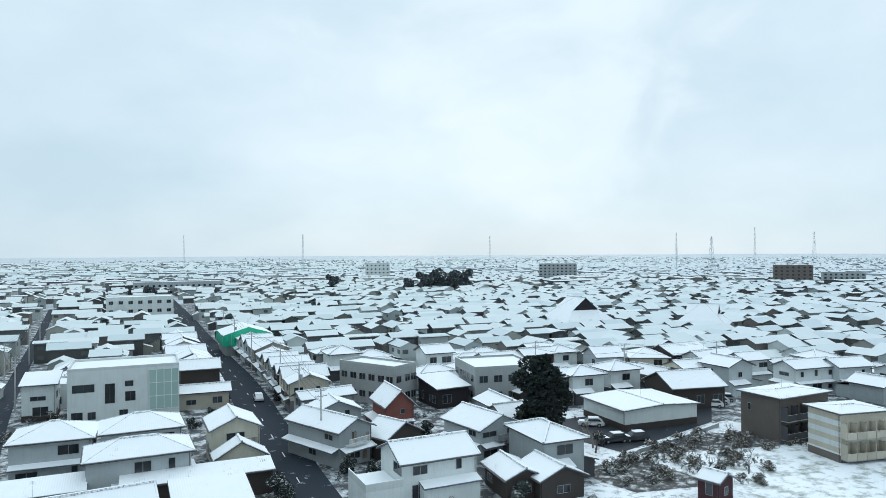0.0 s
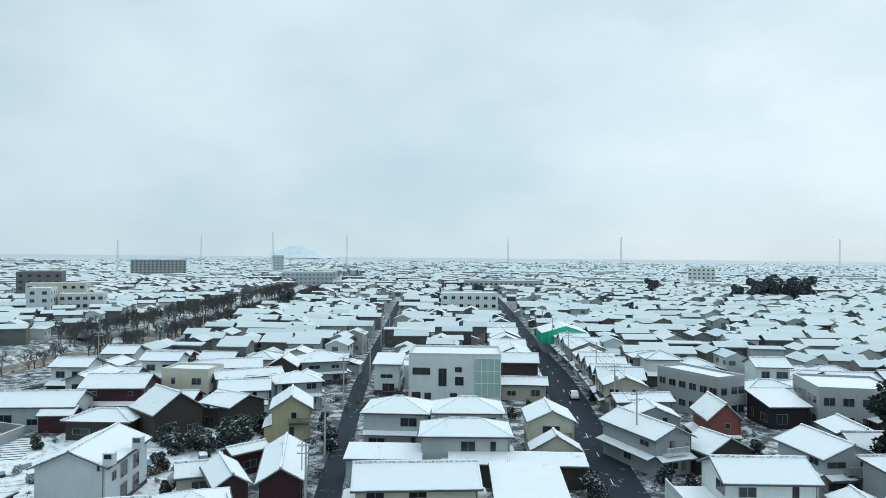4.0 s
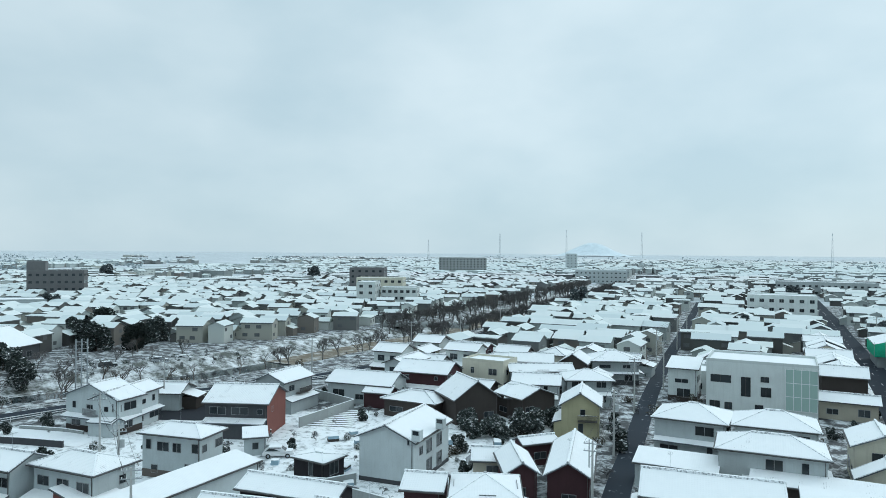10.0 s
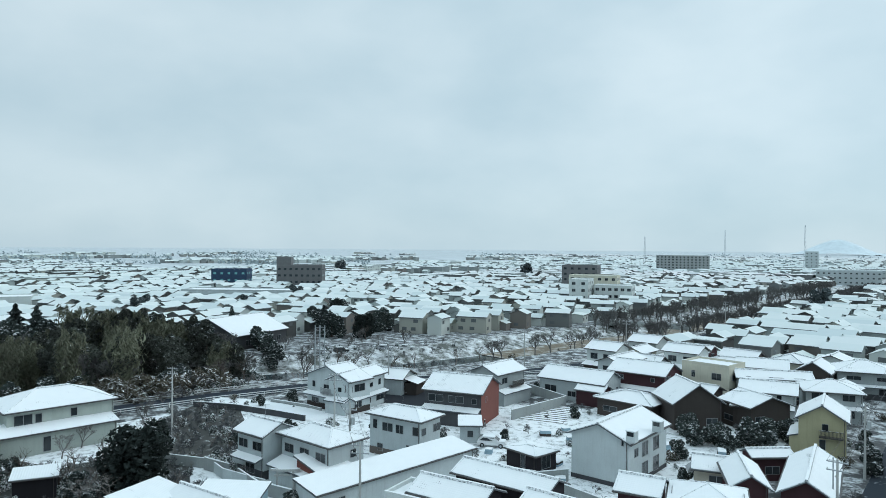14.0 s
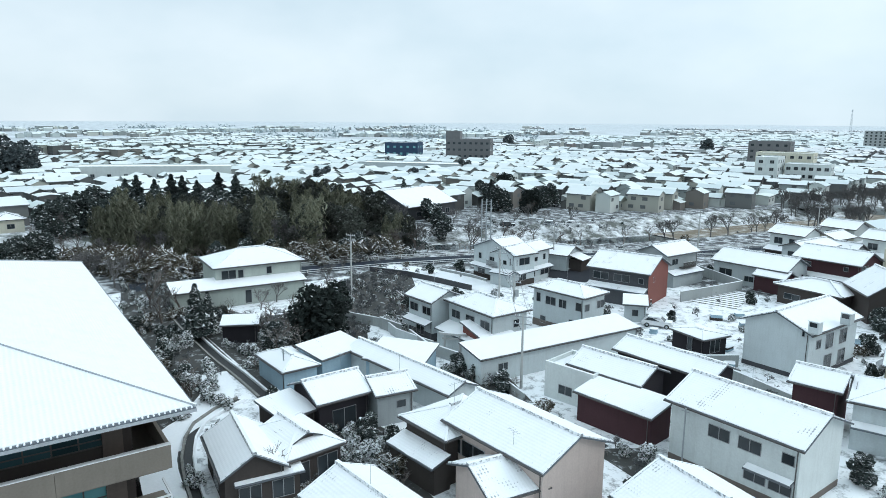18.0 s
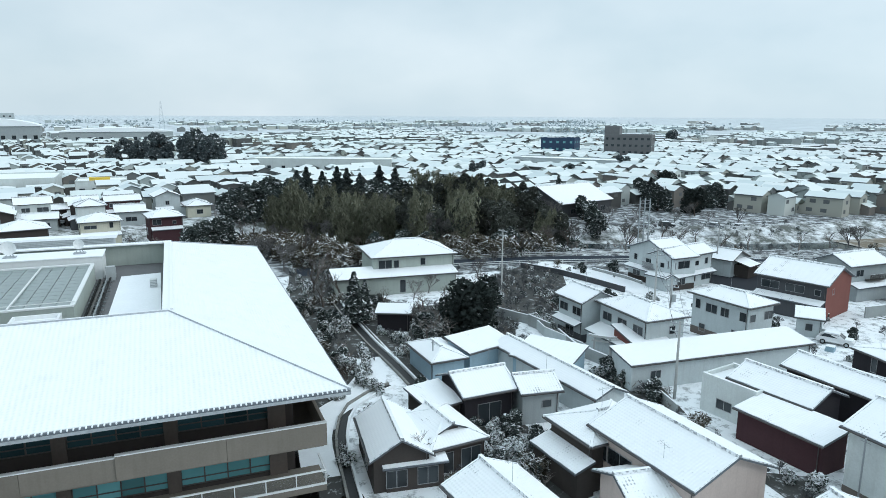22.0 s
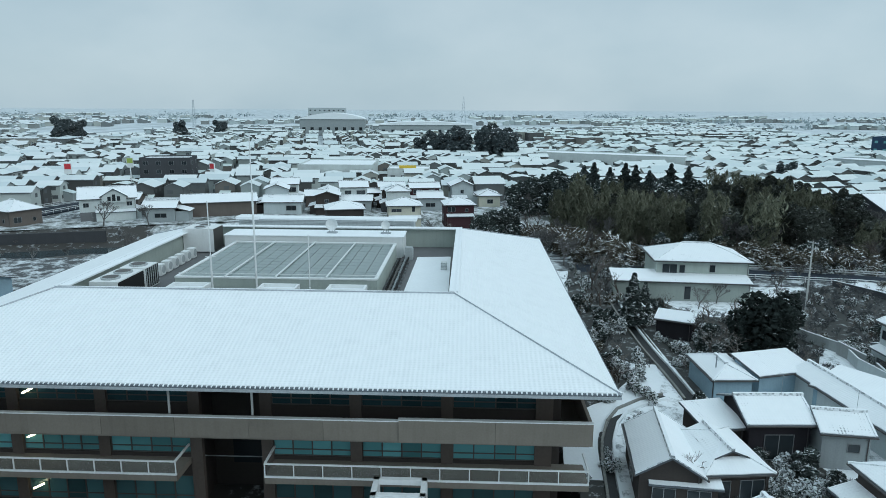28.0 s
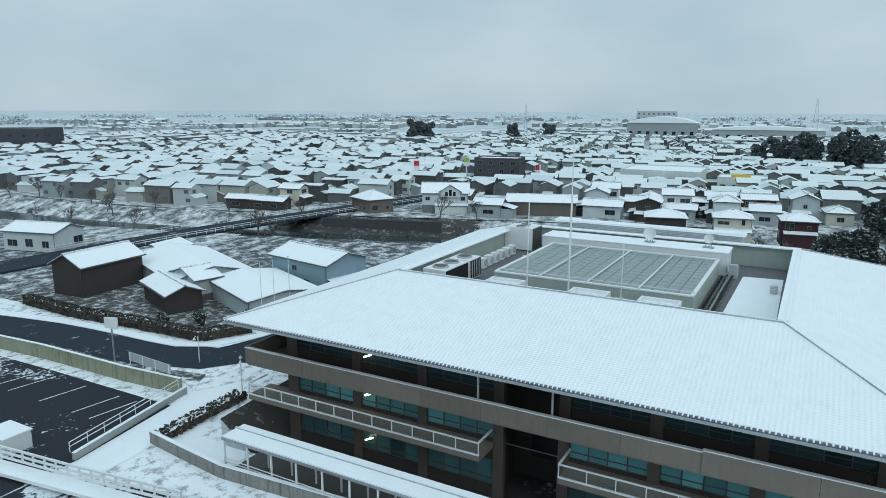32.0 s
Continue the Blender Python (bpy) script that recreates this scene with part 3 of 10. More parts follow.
def house(x, y, ang, w, d, he, rise, roof="gx", wall="white", over=0.5, wins="", skirts="auto", clad="", snow="snow_roof", slabm="tile_dark", pane="glass_dark", frame_mat="frame_alu", label="", ridge=True, z0=0.0, storeys=2,
          inset=None, name="house", category="house", parent=None, at=(0, 0), detail=True):
    """A house whose eaves span w x d at height he. wins: tokens side:u:z:w:h; skirts: tokens side:z:depth:from:to of lean-to roofs. With a parent, a wing of it at a local place."""
    rng = random.Random(int(abs(x * 13 + y * 7 + at[0] * 3 + w * 11)) + 5)
    if parent is None:
        t = thing(name, x, y, z0, ang, label, category)
        HOUSES.append((x, y, max(w, d) / 2))
        off = Vector((0, 0, 0))
    else:
        t = new("wing")
        t.parent = parent
        t.matrix_basis = pose(at[0], at[1], 0, 0, 0, ang)
    ww, wd = w - 2 * over, d - 2 * over
    inset_ = min(w, d) / 2 if inset is None else inset
    s, ridges, gab = roof_slopes("hip" if roof == "iri" else roof, w, d, he, rise, inset)
    k = rise / (d / 2 if gab == "x" else w / 2 if gab == "y" else 1e9)
    if gab in ("x", "y"):
        wr, hw_ = k * ((d / 2 if gab == "x" else w / 2) - over), he + k * over
    else:
        wr, hw_ = rise, he
    wallm = "wall_" + wall if "wall_" + wall in MATS else wall
    part("wall", wall_mesh(ww, wd, -0.3, hw_ - 0.12 + (0.12 if not s else 0), wr, gab, roof), wallm, t)
    if s:
        rf = MB()
        for q in s:
            slab(rf, *q, 0.13)
        part("roof", rf, slabm, t)
        sn = MB()
        for A, B, C, D in s:
            m = [Vector(p) for p in (A, B, C, D)]
            cen = sum(m, Vector()) / 4
            e = 0.03
            if (m[2] - m[3]).length > 1e-3:
                au = (m[1] - m[0]).normalized() * e
                m = [m[0] + au, m[1] - au, m[2] - au, m[3] + au]
            av = ((m[3] + m[2]) / 2 - (m[0] + m[1]) / 2).normalized() * 0.04
            m[0], m[1] = m[0] + av, m[1] + av
            slope_grid(sn, *m, 0.06, 0.9 if detail else 2.5, rng, jit=0.06, lift=0.015, skirt=0.08)
        part("snow_cover", sn, snow, t, "thin snow lying on the roof tiles")
        if ridge and ridges:
            rg = MB()
            for a, b in ridges:
                a, b = Vector(a), Vector(b)
                flat = abs(a.z - b.z) < 0.01
                rg.cap_bar(a + Vector((0, 0, 0.0 if flat else -0.02)), b + Vector((0, 0, 0.0)), 0.36 if flat else 0.26, 0.22 if flat else 0.13)
            part("ridge_tiles", rg, ["ridge_snowy", "snow_cap"], t)
        if detail and gab in ("x", "y") and he > 2.5 and slabm == "tile_dark":
            for A, B, C, D in s:
                for p0, p1 in ((A, D), (B, C)):
                    c = Vector(p0).lerp(Vector(p1), 0.5)
                    inw = Vector((-math.copysign(0.16, c.x), 0, 0)) if gab == "x" else Vector((0, -math.copysign(0.16, c.y), 0))
                    vg = MB()
                    vg.cap_bar(Vector(p0) + inw, Vector(p1) + inw, 0.2, 0.11)
                    part("verge_tiles", vg, ["ridge_snowy", "snow_cap"], t)
        if roof == "iri":
            hx, hy = (w - 0.9 * inset_, d * 0.5) if w >= d else (w * 0.5, d - 0.9 * inset_)
            zz = he + rise * 0.5 + 0.05
            s2, r2, g2 = roof_slopes("gx" if w >= d else "gy", hx, hy, zz, rise * 0.5)
            ur, us = MB(), MB()
            for q in s2:
                slab(ur, *q, 0.1)
                slope_grid(us, *q, 0.04, 1.2, rng, lift=0.01)
            ug = part("gable_roof", ur, slabm, t)
            part("snow_cover", us, snow, ug)
            uw = MB()
            for e in (-1, 1):
                uw.face([((hx / 2 - 0.25) * e, -hy / 2, zz - 0.3), ((hx / 2 - 0.25) * e, hy / 2, zz - 0.3), ((hx / 2 - 0.25) * e, 0, zz + rise * 0.5 - 0.1)] if w >= d else [(-hx / 2, (hy / 2 - 0.25) * e, zz - 0.3), (hx / 2, (hy / 2 - 0.25) * e, zz - 0.3), (0, (hy / 2 - 0.25) * e, zz + rise * 0.5 - 0.1)])
            part("gable_wall", uw, wallm, t)
            ub = MB()
            for a, b in r2:
                ub.cap_bar(a, b, 0.34, 0.22)
            part("ridge_tiles", ub, ["ridge_snowy", "snow_cap"], t)
    else:
        pr = MB()
        e = 0.25
        pr.box(-ww / 2, -wd / 2, hw_, ww / 2, -wd / 2 + e, hw_ + 0.5)
        pr.box(-ww / 2, wd / 2 - e, hw_, ww / 2, wd / 2, hw_ + 0.5)
        pr.box(-ww / 2, -wd / 2 + e, hw_, -ww / 2 + e, wd / 2 - e, hw_ + 0.5)
        pr.box(ww / 2 - e, -wd / 2 + e, hw_, ww / 2, wd / 2 - e, hw_ + 0.5)
        part("parapet", pr, wallm, t)
        sn = MB()
        slope_grid(sn, (-ww / 2 + e, -wd / 2 + e, hw_), (ww / 2 - e, -wd / 2 + e, hw_), (ww / 2 - e, wd / 2 - e, hw_), (-ww / 2 + e, wd / 2 - e, hw_), 0.1, 1.5, rng)
        sn.box(-ww / 2, -wd / 2, hw_ + 0.502, ww / 2, -wd / 2 + e, hw_ + 0.54)
        sn.box(-ww / 2, wd / 2 - e, hw_ + 0.502, ww / 2, wd / 2, hw_ + 0.54)
        part("snow_cover", sn, "snow_plain", t, "snow lying on the flat roof")
    if wins == "auto":
        toks = []
        for st in range(storeys):
            for side, ln in (("f", ww), ("r", wd), ("l", wd), ("b", ww)):
                n = max(1, int(ln / 3.4))
                for i in range(n):
                    if rng.random() < (0.85 if side in "fr" else 0.45):
                        u = (i + 0.5) / n * ln - ln / 2 + rng.uniform(-0.4, 0.4)
                        toks.append((side, u, 0.9 + st * 2.8, rng.choice((0.7, 1.6, 1.8, 2.4)) if ln > 3.5 else 0.8, rng.choice((0.7, 1.0, 1.2)) if st else rng.choice((0.9, 1.3, 1.6))))
    else:
        toks = [(p[0], *map(float, p[1:])) for p in (q.split(":") for q in wins.split())]
    for side, u, z, a, b in toks:
        window(t, side, ww / 2, wd / 2, u, z, a, b, frame_mat, pane)
    if clad:
        side, cm = clad.split(":")
        cb = MB()
        e = 0.03
        x1, y1, zt = ww / 2 + e, wd / 2, hw_ - 0.15
        sg = 1 if side == "r" else -1
        cb.face([(x1 * sg, -y1, -0.3), (x1 * sg, y1, -0.3), (x1 * sg, y1, zt), (x1 * sg, 0, zt + wr), (x1 * sg, -y1, zt)][::sg])
        part("gable_cladding", cb, "wall_" + cm, t)
    if s and detail and parent is None and he > 2.4:
        for A, B, C, D in s:
            if (Vector(B) - Vector(A)).length > 2.5:
                dn = Vector((0, 0, -0.09))
                out = ((Vector(A) + Vector(B)) / 2 - (Vector(C) + Vector(D)) / 2)
                out.z = 0
                out = out.normalized() * 0.06
                gt = MB()
                gt.beam(Vector(A) + dn + out, Vector(B) + dn + out, 0.075)
                part("gutter", gt, "gutter_dark", t)
        gt = MB()
        gt.beam((ww / 2 - 0.2, -wd / 2 - 0.05, 0), (ww / 2 - 0.2, -wd / 2 - 0.05, hw_ - 0.1), 0.045)
        part("downpipe", gt, "gutter_dark", t)
        if he > 3 and rng.random() < 0.5 and ridges:
            a, b = (Vector(p) for p in ridges[0])
            p = a.lerp(b, rng.uniform(0.15, 0.85))
            an = MB()
            an.beam(p, p + Vector((0, 0, 1.9)), 0.018, sides=3)
            for k in range(4):
                an.beam(p + Vector((-0.28, -0.5 + k * 0.33, 1.8)), p + Vector((0.28, -0.5 + k * 0.33, 1.8)), 0.009, sides=3)
            an.beam(p + Vector((0, -0.6, 1.8)), p + Vector((0, 0.6, 1.8)), 0.012, sides=3)
            part("antenna", an, "steel", t, "thin television aerial")
        if wall in ("pale", "white", "cream", "grey", "beige", "pink") and he > 3 and rng.random() < 0.6:
            ws_, e = MB(), 0.035
            h1 = rng.choice((0.55, 1.0, 1.1, 2.3))
            for x0, y0, x1, y1 in ((-ww / 2 - e, -wd / 2 - e, ww / 2 + e, -wd / 2 - 0.002), (-ww / 2 - e, wd / 2 + 0.002, ww / 2 + e, wd / 2 + e), (-ww / 2 - e, -wd / 2 - 0.002, -ww / 2 - 0.002, wd / 2 + 0.002), (ww / 2 + 0.002, -wd / 2 - 0.002, ww / 2 + e, wd / 2 + 0.002)):
                ws_.box(x0, y0, -0.3, x1, y1, h1)
            part("wainscot", ws_, rng.choice(("wall_wood", "wall_slate", "wall_brown", "wall_taupe")), t, "dark boarding on the lower wall")
        if storeys == 2 and he > 4.6 and ww > 5 and rng.random() < 0.45 and wins == "auto" and wall not in ("maroon", "slate"):
            bx0 = rng.uniform(-ww / 2 + 0.3, 0.0)
            bx1 = min(ww / 2 - 0.3, bx0 + rng.uniform(2.6, 4.2))
            bl = MB()
            bl.box(bx0, -wd / 2 - 0.95, 2.95, bx1, -wd / 2 - 0.002, 3.08)
            for k in range(int((bx1 - bx0) / 0.16) + 1):
                bl.box(bx0 + k * 0.16, -wd / 2 - 0.93, 3.08, bx0 + k * 0.16 + 0.05, -wd / 2 - 0.88, 3.95)
            bl.box(bx0, -wd / 2 - 0.95, 3.95, bx1, -wd / 2 - 0.86, 4.02, top_slot=1)
            part("balcony", bl, [rng.choice(("frame_alu", "paint_white", "frame_dark")), "snow_cap"], t, "slatted metal balcony")
    if skirts == "auto":
        skirts = ""
        if storeys == 2 and s and detail and parent is None and 4.3 < he < 6.0:
            z = rng.uniform(2.65, 2.95)
            if rng.random() < 0.85:
                a0, b0 = (-ww / 2, ww / 2) if rng.random() < 0.6 else (-ww / 2, ww * rng.uniform(0.0, 0.3)) if rng.random() < 0.5 else (-ww * rng.uniform(0.0, 0.3), ww / 2)
                skirts += " f:%.2f:%.2f:%.2f:%.2f" % (z, rng.uniform(0.9, 1.9), a0, b0)
            for sd, pb in (("r", 0.45), ("l", 0.45)):
                if rng.random() < pb:
                    skirts += " %s:%.2f:%.2f:%.2f:%.2f" % (sd, z, rng.uniform(0.8, 1.8), -wd / 2, wd / 2)
    for q in skirts.split():
        side, z, dep, a, b = q.split(":")
        z, dep, a, b = float(z), float(dep), float(a), float(b)
        hw, hd = ww / 2, wd / 2
        T = {"f": lambda u, v, zz: (u, -hd - v, zz), "r": lambda u, v, zz: (hw + v, u, zz), "b": lambda u, v, zz: (-u, hd + v, zz), "l": lambda u, v, zz: (-hw - v, -u, zz)}[side]
        A, B, C, D = T(a, dep, z - dep * 0.3), T(b, dep, z - dep * 0.3), T(b, 0.01, z), T(a, 0.01, z)
        lr, ls = MB(), MB()
        slab(lr, A, B, C, D, 0.13)
        g = part("lean_to_roof", lr, slabm, t)
        m = [Vector(p) for p in (A, B, C, D)]
        au = (m[1] - m[0]).normalized() * 0.03
        av = (m[3] - m[0]).normalized() * 0.04
        slope_grid(ls, m[0] + au + av, m[1] - au + av, m[2] - au, m[3] + au, 0.05, 0.9, rng, jit=0.08, skirt=0.05)
        part("snow_cover", ls, snow, g)
        if dep > 1.4:
            lw = MB()
            e = 0.35
            pa, pb = T(a + 0.15, dep - e, -0.3), T(b - 0.15, dep - e, -0.3)
            zt = z - dep * 0.3 - 0.05 + e * 0.3 - 0.1
            lw.face([pa, pb, (pb[0], pb[1], zt), (pa[0], pa[1], zt)])
            for c in (a + 0.15, b - 0.15):
                p0, p1 = T(c, dep - e, -0.3), T(c, 0, -0.3)
                lw.face([p0, p1, (p1[0], p1[1], z - 0.2), (p0[0], p0[1], zt)])
            part("lean_to_wall", lw, wallm, t)
    return t


def near_path(path, x, y):
    return min(math.hypot(q[0] - x, q[1] - y) for q in path)


def inside(poly, x, y):
    r = False
    for (x0, y0), (x1, y1) in zip(poly, poly[1:] + poly[:1]):
        if (y0 > y) != (y1 > y) and x < (x1 - x0) * (y - y0) / (y1 - y0) + x0:
            r = not r
    return r


def simple_roof(mb, kind, w, d, z, rise):
    """A roof of few faces: snow on top (slot 0), dark edges and underside (slot 1)."""
    s, _, gab = roof_slopes(kind, w, d, z, rise)
    t = Vector((0, 0, 0.2))
    for A, B, C, D in s:
        P = [Vector(p) for p in (A, B, C, D)]
        if (P[2] - P[3]).length < 1e-4:
            P = P[:3]
        hh = (P[-1] - P[0]).length
        ww = (P[1] - P[0]).length
        mb.face(P, 0, [(0, 0), (ww, 0), (ww, hh), (0, hh)][:len(P)])
        mb.face([p - t for p in P][::-1], 1)
        for i in range(len(P)):
            j = (i + 1) % len(P)
            if i == 0 or gab:
                mb.face([P[j], P[i], P[i] - t, P[j] - t], 1)
    return gab


def mid_window(w, h, dark="glass_dark"):
    key = ("mid", w, h, dark)
    if key not in WIN_CACHE:
        f = MB()
        f.box(-w / 2 - 0.07, -0.05, -0.07, w / 2 + 0.07, 0.0, h + 0.07, 0)
        f.box(-w / 2, -0.07, 0, -0.03, -0.05, h, 1)
        f.box(0.03, -0.07, 0, w / 2, -0.05, h, 1)
        WIN_CACHE[key] = f.mesh("window", ["frame_alu", dark])
    return WIN_CACHE[key]


# ---- ground, river and roads ----
RIVER = [(-40, 900), (-66, 455), (-76, 339), (-88, 244), (-98, 205), (-106, 165), (-118, 130), (-136, 96), (-156, 60), (-168, 30), (-166, -10), (-154, -60), (-144, -100), (-134, -160), (-134, -215), (-150, -330), (-200, -600)]
ROAD_RIVER = [(-60, 560), (-63, 343), (-64, 246), (-66, 191), (-73, 152), (-85, 128), (-96, 110), (-106, 94), (-113, 76), (-117, 60), (-120, 42), (-122, 30)]


def along(path, step):
    """Points along a path of straight pieces, about step apart, rounded at the corners."""
    p = [Vector((*q, 0)) for q in path]
    out = []
    for i in range(len(p) - 1):
        a, b, c, d = p[max(i - 1, 0)], p[i], p[i + 1], p[min(i + 2, len(p) - 1)]
        n = max(1, int((c - b).length / step))
        for k in range(n):
            t = k / n
            out.append(0.5 * ((2 * b) + (c - a) * t + (2 * a - 5 * b + 4 * c - d) * t * t + (3 * b - a - 3 * c + d) * t ** 3))
    out.append(p[-1])
    return out


RIV = np.array([(q.x, q.y) for q in along(RIVER, 4)])


def river_dist(x, y):
    return math.sqrt(((RIV - (x, y)) ** 2).sum(1).min())


def ground_z(x, y):
    d = river_dist(x, y)
    if d > 16:
        return 0.0
    if d < 7:
        return -3.4
    return -3.4 * (16 - d) / 9


def axis(lo, hi, fine, far):
    a = list(np.arange(lo, hi + 0.1, fine))
    s, v = fine, hi
    while v < far:
        s *= 1.35
        v += s
        a.append(v)
    s, v = fine, lo
    while v > -far:
        s *= 1.35
        v -= s
        a.insert(0, v)
    return a


gx, gy = axis(-200, 120, 4, 4600), axis(-240, 480, 4, 4600)
gd = np.zeros((len(gy), len(gx)))
GX, GY = np.meshgrid(gx, gy)
best = np.full(GX.shape, 1e9)
for q in RIV:
    best = np.minimum(best, (GX - q[0]) ** 2 + (GY - q[1]) ** 2)
best = np.sqrt(best)
gz = np.where(best > 16, 0.0, np.where(best < 7, -3.4, -3.4 * (16 - best) / 9))
# the hall stands in a sunken court
hx_, hy_ = (GX + 73.4) * 0.0785 + (GY + 12.2) * 0.9969, -(GX + 73.4) * 0.9969 + (GY + 12.2) * 0.0785
gz = np.where((abs(hx_) < 27) & (hy_ > -31) & (hy_ < 22), np.minimum(gz, -3.2), gz)
nx_, ny_ = len(gx), len(gy)
me = bpy.data.meshes.new("ground")
verts = np.stack([GX.ravel(), GY.ravel(), gz.ravel()], 1)
faces = [(j * nx_ + i, j * nx_ + i + 1, (j + 1) * nx_ + i + 1, (j + 1) * nx_ + i) for j in range(ny_ - 1) for i in range(nx_ - 1)]
me.from_pydata(verts.tolist(), [], faces)
me.materials.append(MATS["snow_ground"])
me.materials.append(MATS["bank"])
cz = gz[:-1, :-1] + gz[1:, 1:]
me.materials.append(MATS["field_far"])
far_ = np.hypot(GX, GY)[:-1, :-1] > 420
me.materials.append(MATS["town_ground"])
me.materials.append(MATS["court_soil"])
mid_ = ((np.hypot(GX, GY) > 125) | ((GX > -24) & (GY > 60) & (GX < 64)) | ((GX > 40) & (GY > 96)))[:-1, :-1]
court_ = (abs(hx_[:-1, :-1]) < 36) & (abs(hy_[:-1, :-1]) < 36)
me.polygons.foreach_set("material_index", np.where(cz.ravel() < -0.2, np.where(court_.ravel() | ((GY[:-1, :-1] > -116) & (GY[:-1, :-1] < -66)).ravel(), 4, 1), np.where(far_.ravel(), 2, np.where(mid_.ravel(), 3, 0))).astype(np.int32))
tagged(new("ground", me), "flat ground under thin patchy snow with bare soil showing", "ground", kind="structure")


def strip(name, path, width, z, mat, label, category, step=4, kind="structure", thick=0.0):
    p = along(path, step)
    mb = MB()
    L, R = [], []
    for i, q in enumerate(p):
        d = (p[min(i + 1, len(p) - 1)] - p[max(i - 1, 0)]).normalized()
        n = Vector((-d.y, d.x, 0))
        zz = z(q) if callable(z) else z
        L.append(q + n * width / 2 + Vector((0, 0, zz)))
        R.append(q - n * width / 2 + Vector((0, 0, zz)))
    for i in range(len(p) - 1):
        mb.face([R[i], R[i + 1], L[i + 1], L[i]], 0)
        if thick:
            t = Vector((0, 0, thick))
            mb.face([R[i] - t, R[i + 1] - t, R[i + 1], R[i]])
            mb.face([L[i + 1] - t, L[i] - t, L[i], L[i + 1]])
    return solid(name, mb, mat, label, category, kind=kind)


def sheet(name, pts, z, mat, label, category):
    mb = MB()
    mb.face([(*p, z) for p in pts])
    return solid(name, mb, mat, label, category, kind="structure")


strip("water", RIVER, 9, -2.9, "water", "dark slow water of the small river", "river")
strip("reed_bed", RIVER[2:6], 11, -2.75, "reeds_ground", "brown dead reeds along the river bed", "reeds")
MAIN_ROAD = [(22, 40), (25.5, 62), (29, 86), (31, 98), (33.6, 115), (37.6, 139), (41.5, 166), (44, 190), (52, 260), (64, 360), (90, 600)]
LANE = [(-7.6, 40), (-7.2, 87), (-6.8, 104), (-5.8, 145), (-4.1, 181), (-2.6, 207), (2, 280), (10, 420)]
strip("road", MAIN_ROAD, 7.4, 0.04, "asphalt", "wet dark asphalt road with snow on its edges", "road")
strip("road", LANE, 3.2, 0.045, "lane_wet", "narrow wet asphalt lane between the houses", "road")
strip("road", ROAD_RIVER, 6.0, 0.05, "asphalt", "asphalt road along the river bank", "road")
# dashed centre line of the main road
for a, b in list(zip(along(MAIN_ROAD, 5)[:-1], along(MAIN_ROAD, 5)[1:]))[8:70:2]:
    d = (b - a).normalized() * 1.2
    n = Vector((-d.y, d.x, 0)).normalized() * 0.07
    z = Vector((0, 0, 0.055))
    q = MB()
    q.face([a - d - n + z, a + d - n + z, a + d + n + z, a - d + n + z])
    solid("lane_dash", q, "paint_white", "white painted dash on the asphalt road", "marking", "dashes of the centre line", kind="structure")

# ---- the large public hall with the hipped snowy roof ----
HANG = 85.5
HU = Vector((math.cos(radians(HANG)), math.sin(radians(HANG)), 0))
HN = Vector((-HU.y, HU.x, 0))
HO = Vector((-73.4, -12.2, 0))


def hw(x, y, z=0.0):
    """A place in the hall's own axes (x along its front, y to its back) as a world place."""
    return HO + HU * x + HN * y + Vector((0, 0, z))


HALL = thing("public_hall", HO.x, HO.y, 0, HANG, "three-storey public hall with a broad hipped snowy tile roof", "building")
HX, HY, EAVE, RIDGE_Z = 28.8, 27.5, 10.0, 13.6
RX, RY = 17.2, 15.6
rng = random.Random(4)
E_ = [(-HX, -HY, EAVE), (HX, -HY, EAVE), (HX, HY, EAVE), (-HX, HY, EAVE)]
R_ = [(-RX, -RY, RIDGE_Z), (RX, -RY, RIDGE_Z), (RX, RY, RIDGE_Z), (-RX, RY, RIDGE_Z)]
rf, sn, rd = MB(), MB(), MB()
for i in range(4):
    j = (i + 1) % 4
    slab(rf, E_[i], E_[j], R_[j], R_[i], 0.3)
    A, B, C, D = (Vector(p) for p in (E_[i], E_[j], R_[j], R_[i]))
    av = (D - A).normalized() * 0.15
    bv = (C - B).normalized() * 0.15
    slope_grid(sn, A + av, B + bv, C, D, 0.06, 1.5, rng, jit=0.05, skirt=0.06)
    rd.beam(A + Vector((0, 0, 0.08)), D + Vector((0, 0, 0.08)), 0.13)
    rd.beam(C + Vector((0, 0, 0.08)), D + Vector((0, 0, 0.08)), 0.13)
part("roof", rf, "tile_dark", HALL)
part("snow_cover", sn, "snow_hall", HALL, "thin snow with the tile courses showing through")
part("ridge_tiles", rd, "tile_snowy", HALL)
# round eave tiles along the front and the right side
et = MB()
for k in range(int(2 * HX / 0.34)):
    x = -HX + 0.2 + k * 0.34
    et.beam((x, -HY - 0.03, EAVE - 0.02), (x, -HY + 0.5, EAVE + 0.14), 0.06, sides=5)
part("eave_tiles", et, "snow_cap", HALL, "snow-dusted round eave tiles")
WY = -23.0
gut = MB()
gut.box(-HX, -HY - 0.12, EAVE - 0.32, HX, -HY, EAVE - 0.14)
part("gutter", gut, "tile_ridge", HALL)
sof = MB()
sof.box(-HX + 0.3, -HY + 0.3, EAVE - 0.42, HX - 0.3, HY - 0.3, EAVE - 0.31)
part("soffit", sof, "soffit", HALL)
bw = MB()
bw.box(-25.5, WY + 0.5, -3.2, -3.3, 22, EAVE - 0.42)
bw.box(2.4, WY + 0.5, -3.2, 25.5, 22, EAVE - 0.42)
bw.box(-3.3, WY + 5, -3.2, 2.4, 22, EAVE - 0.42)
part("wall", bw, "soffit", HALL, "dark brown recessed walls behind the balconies")
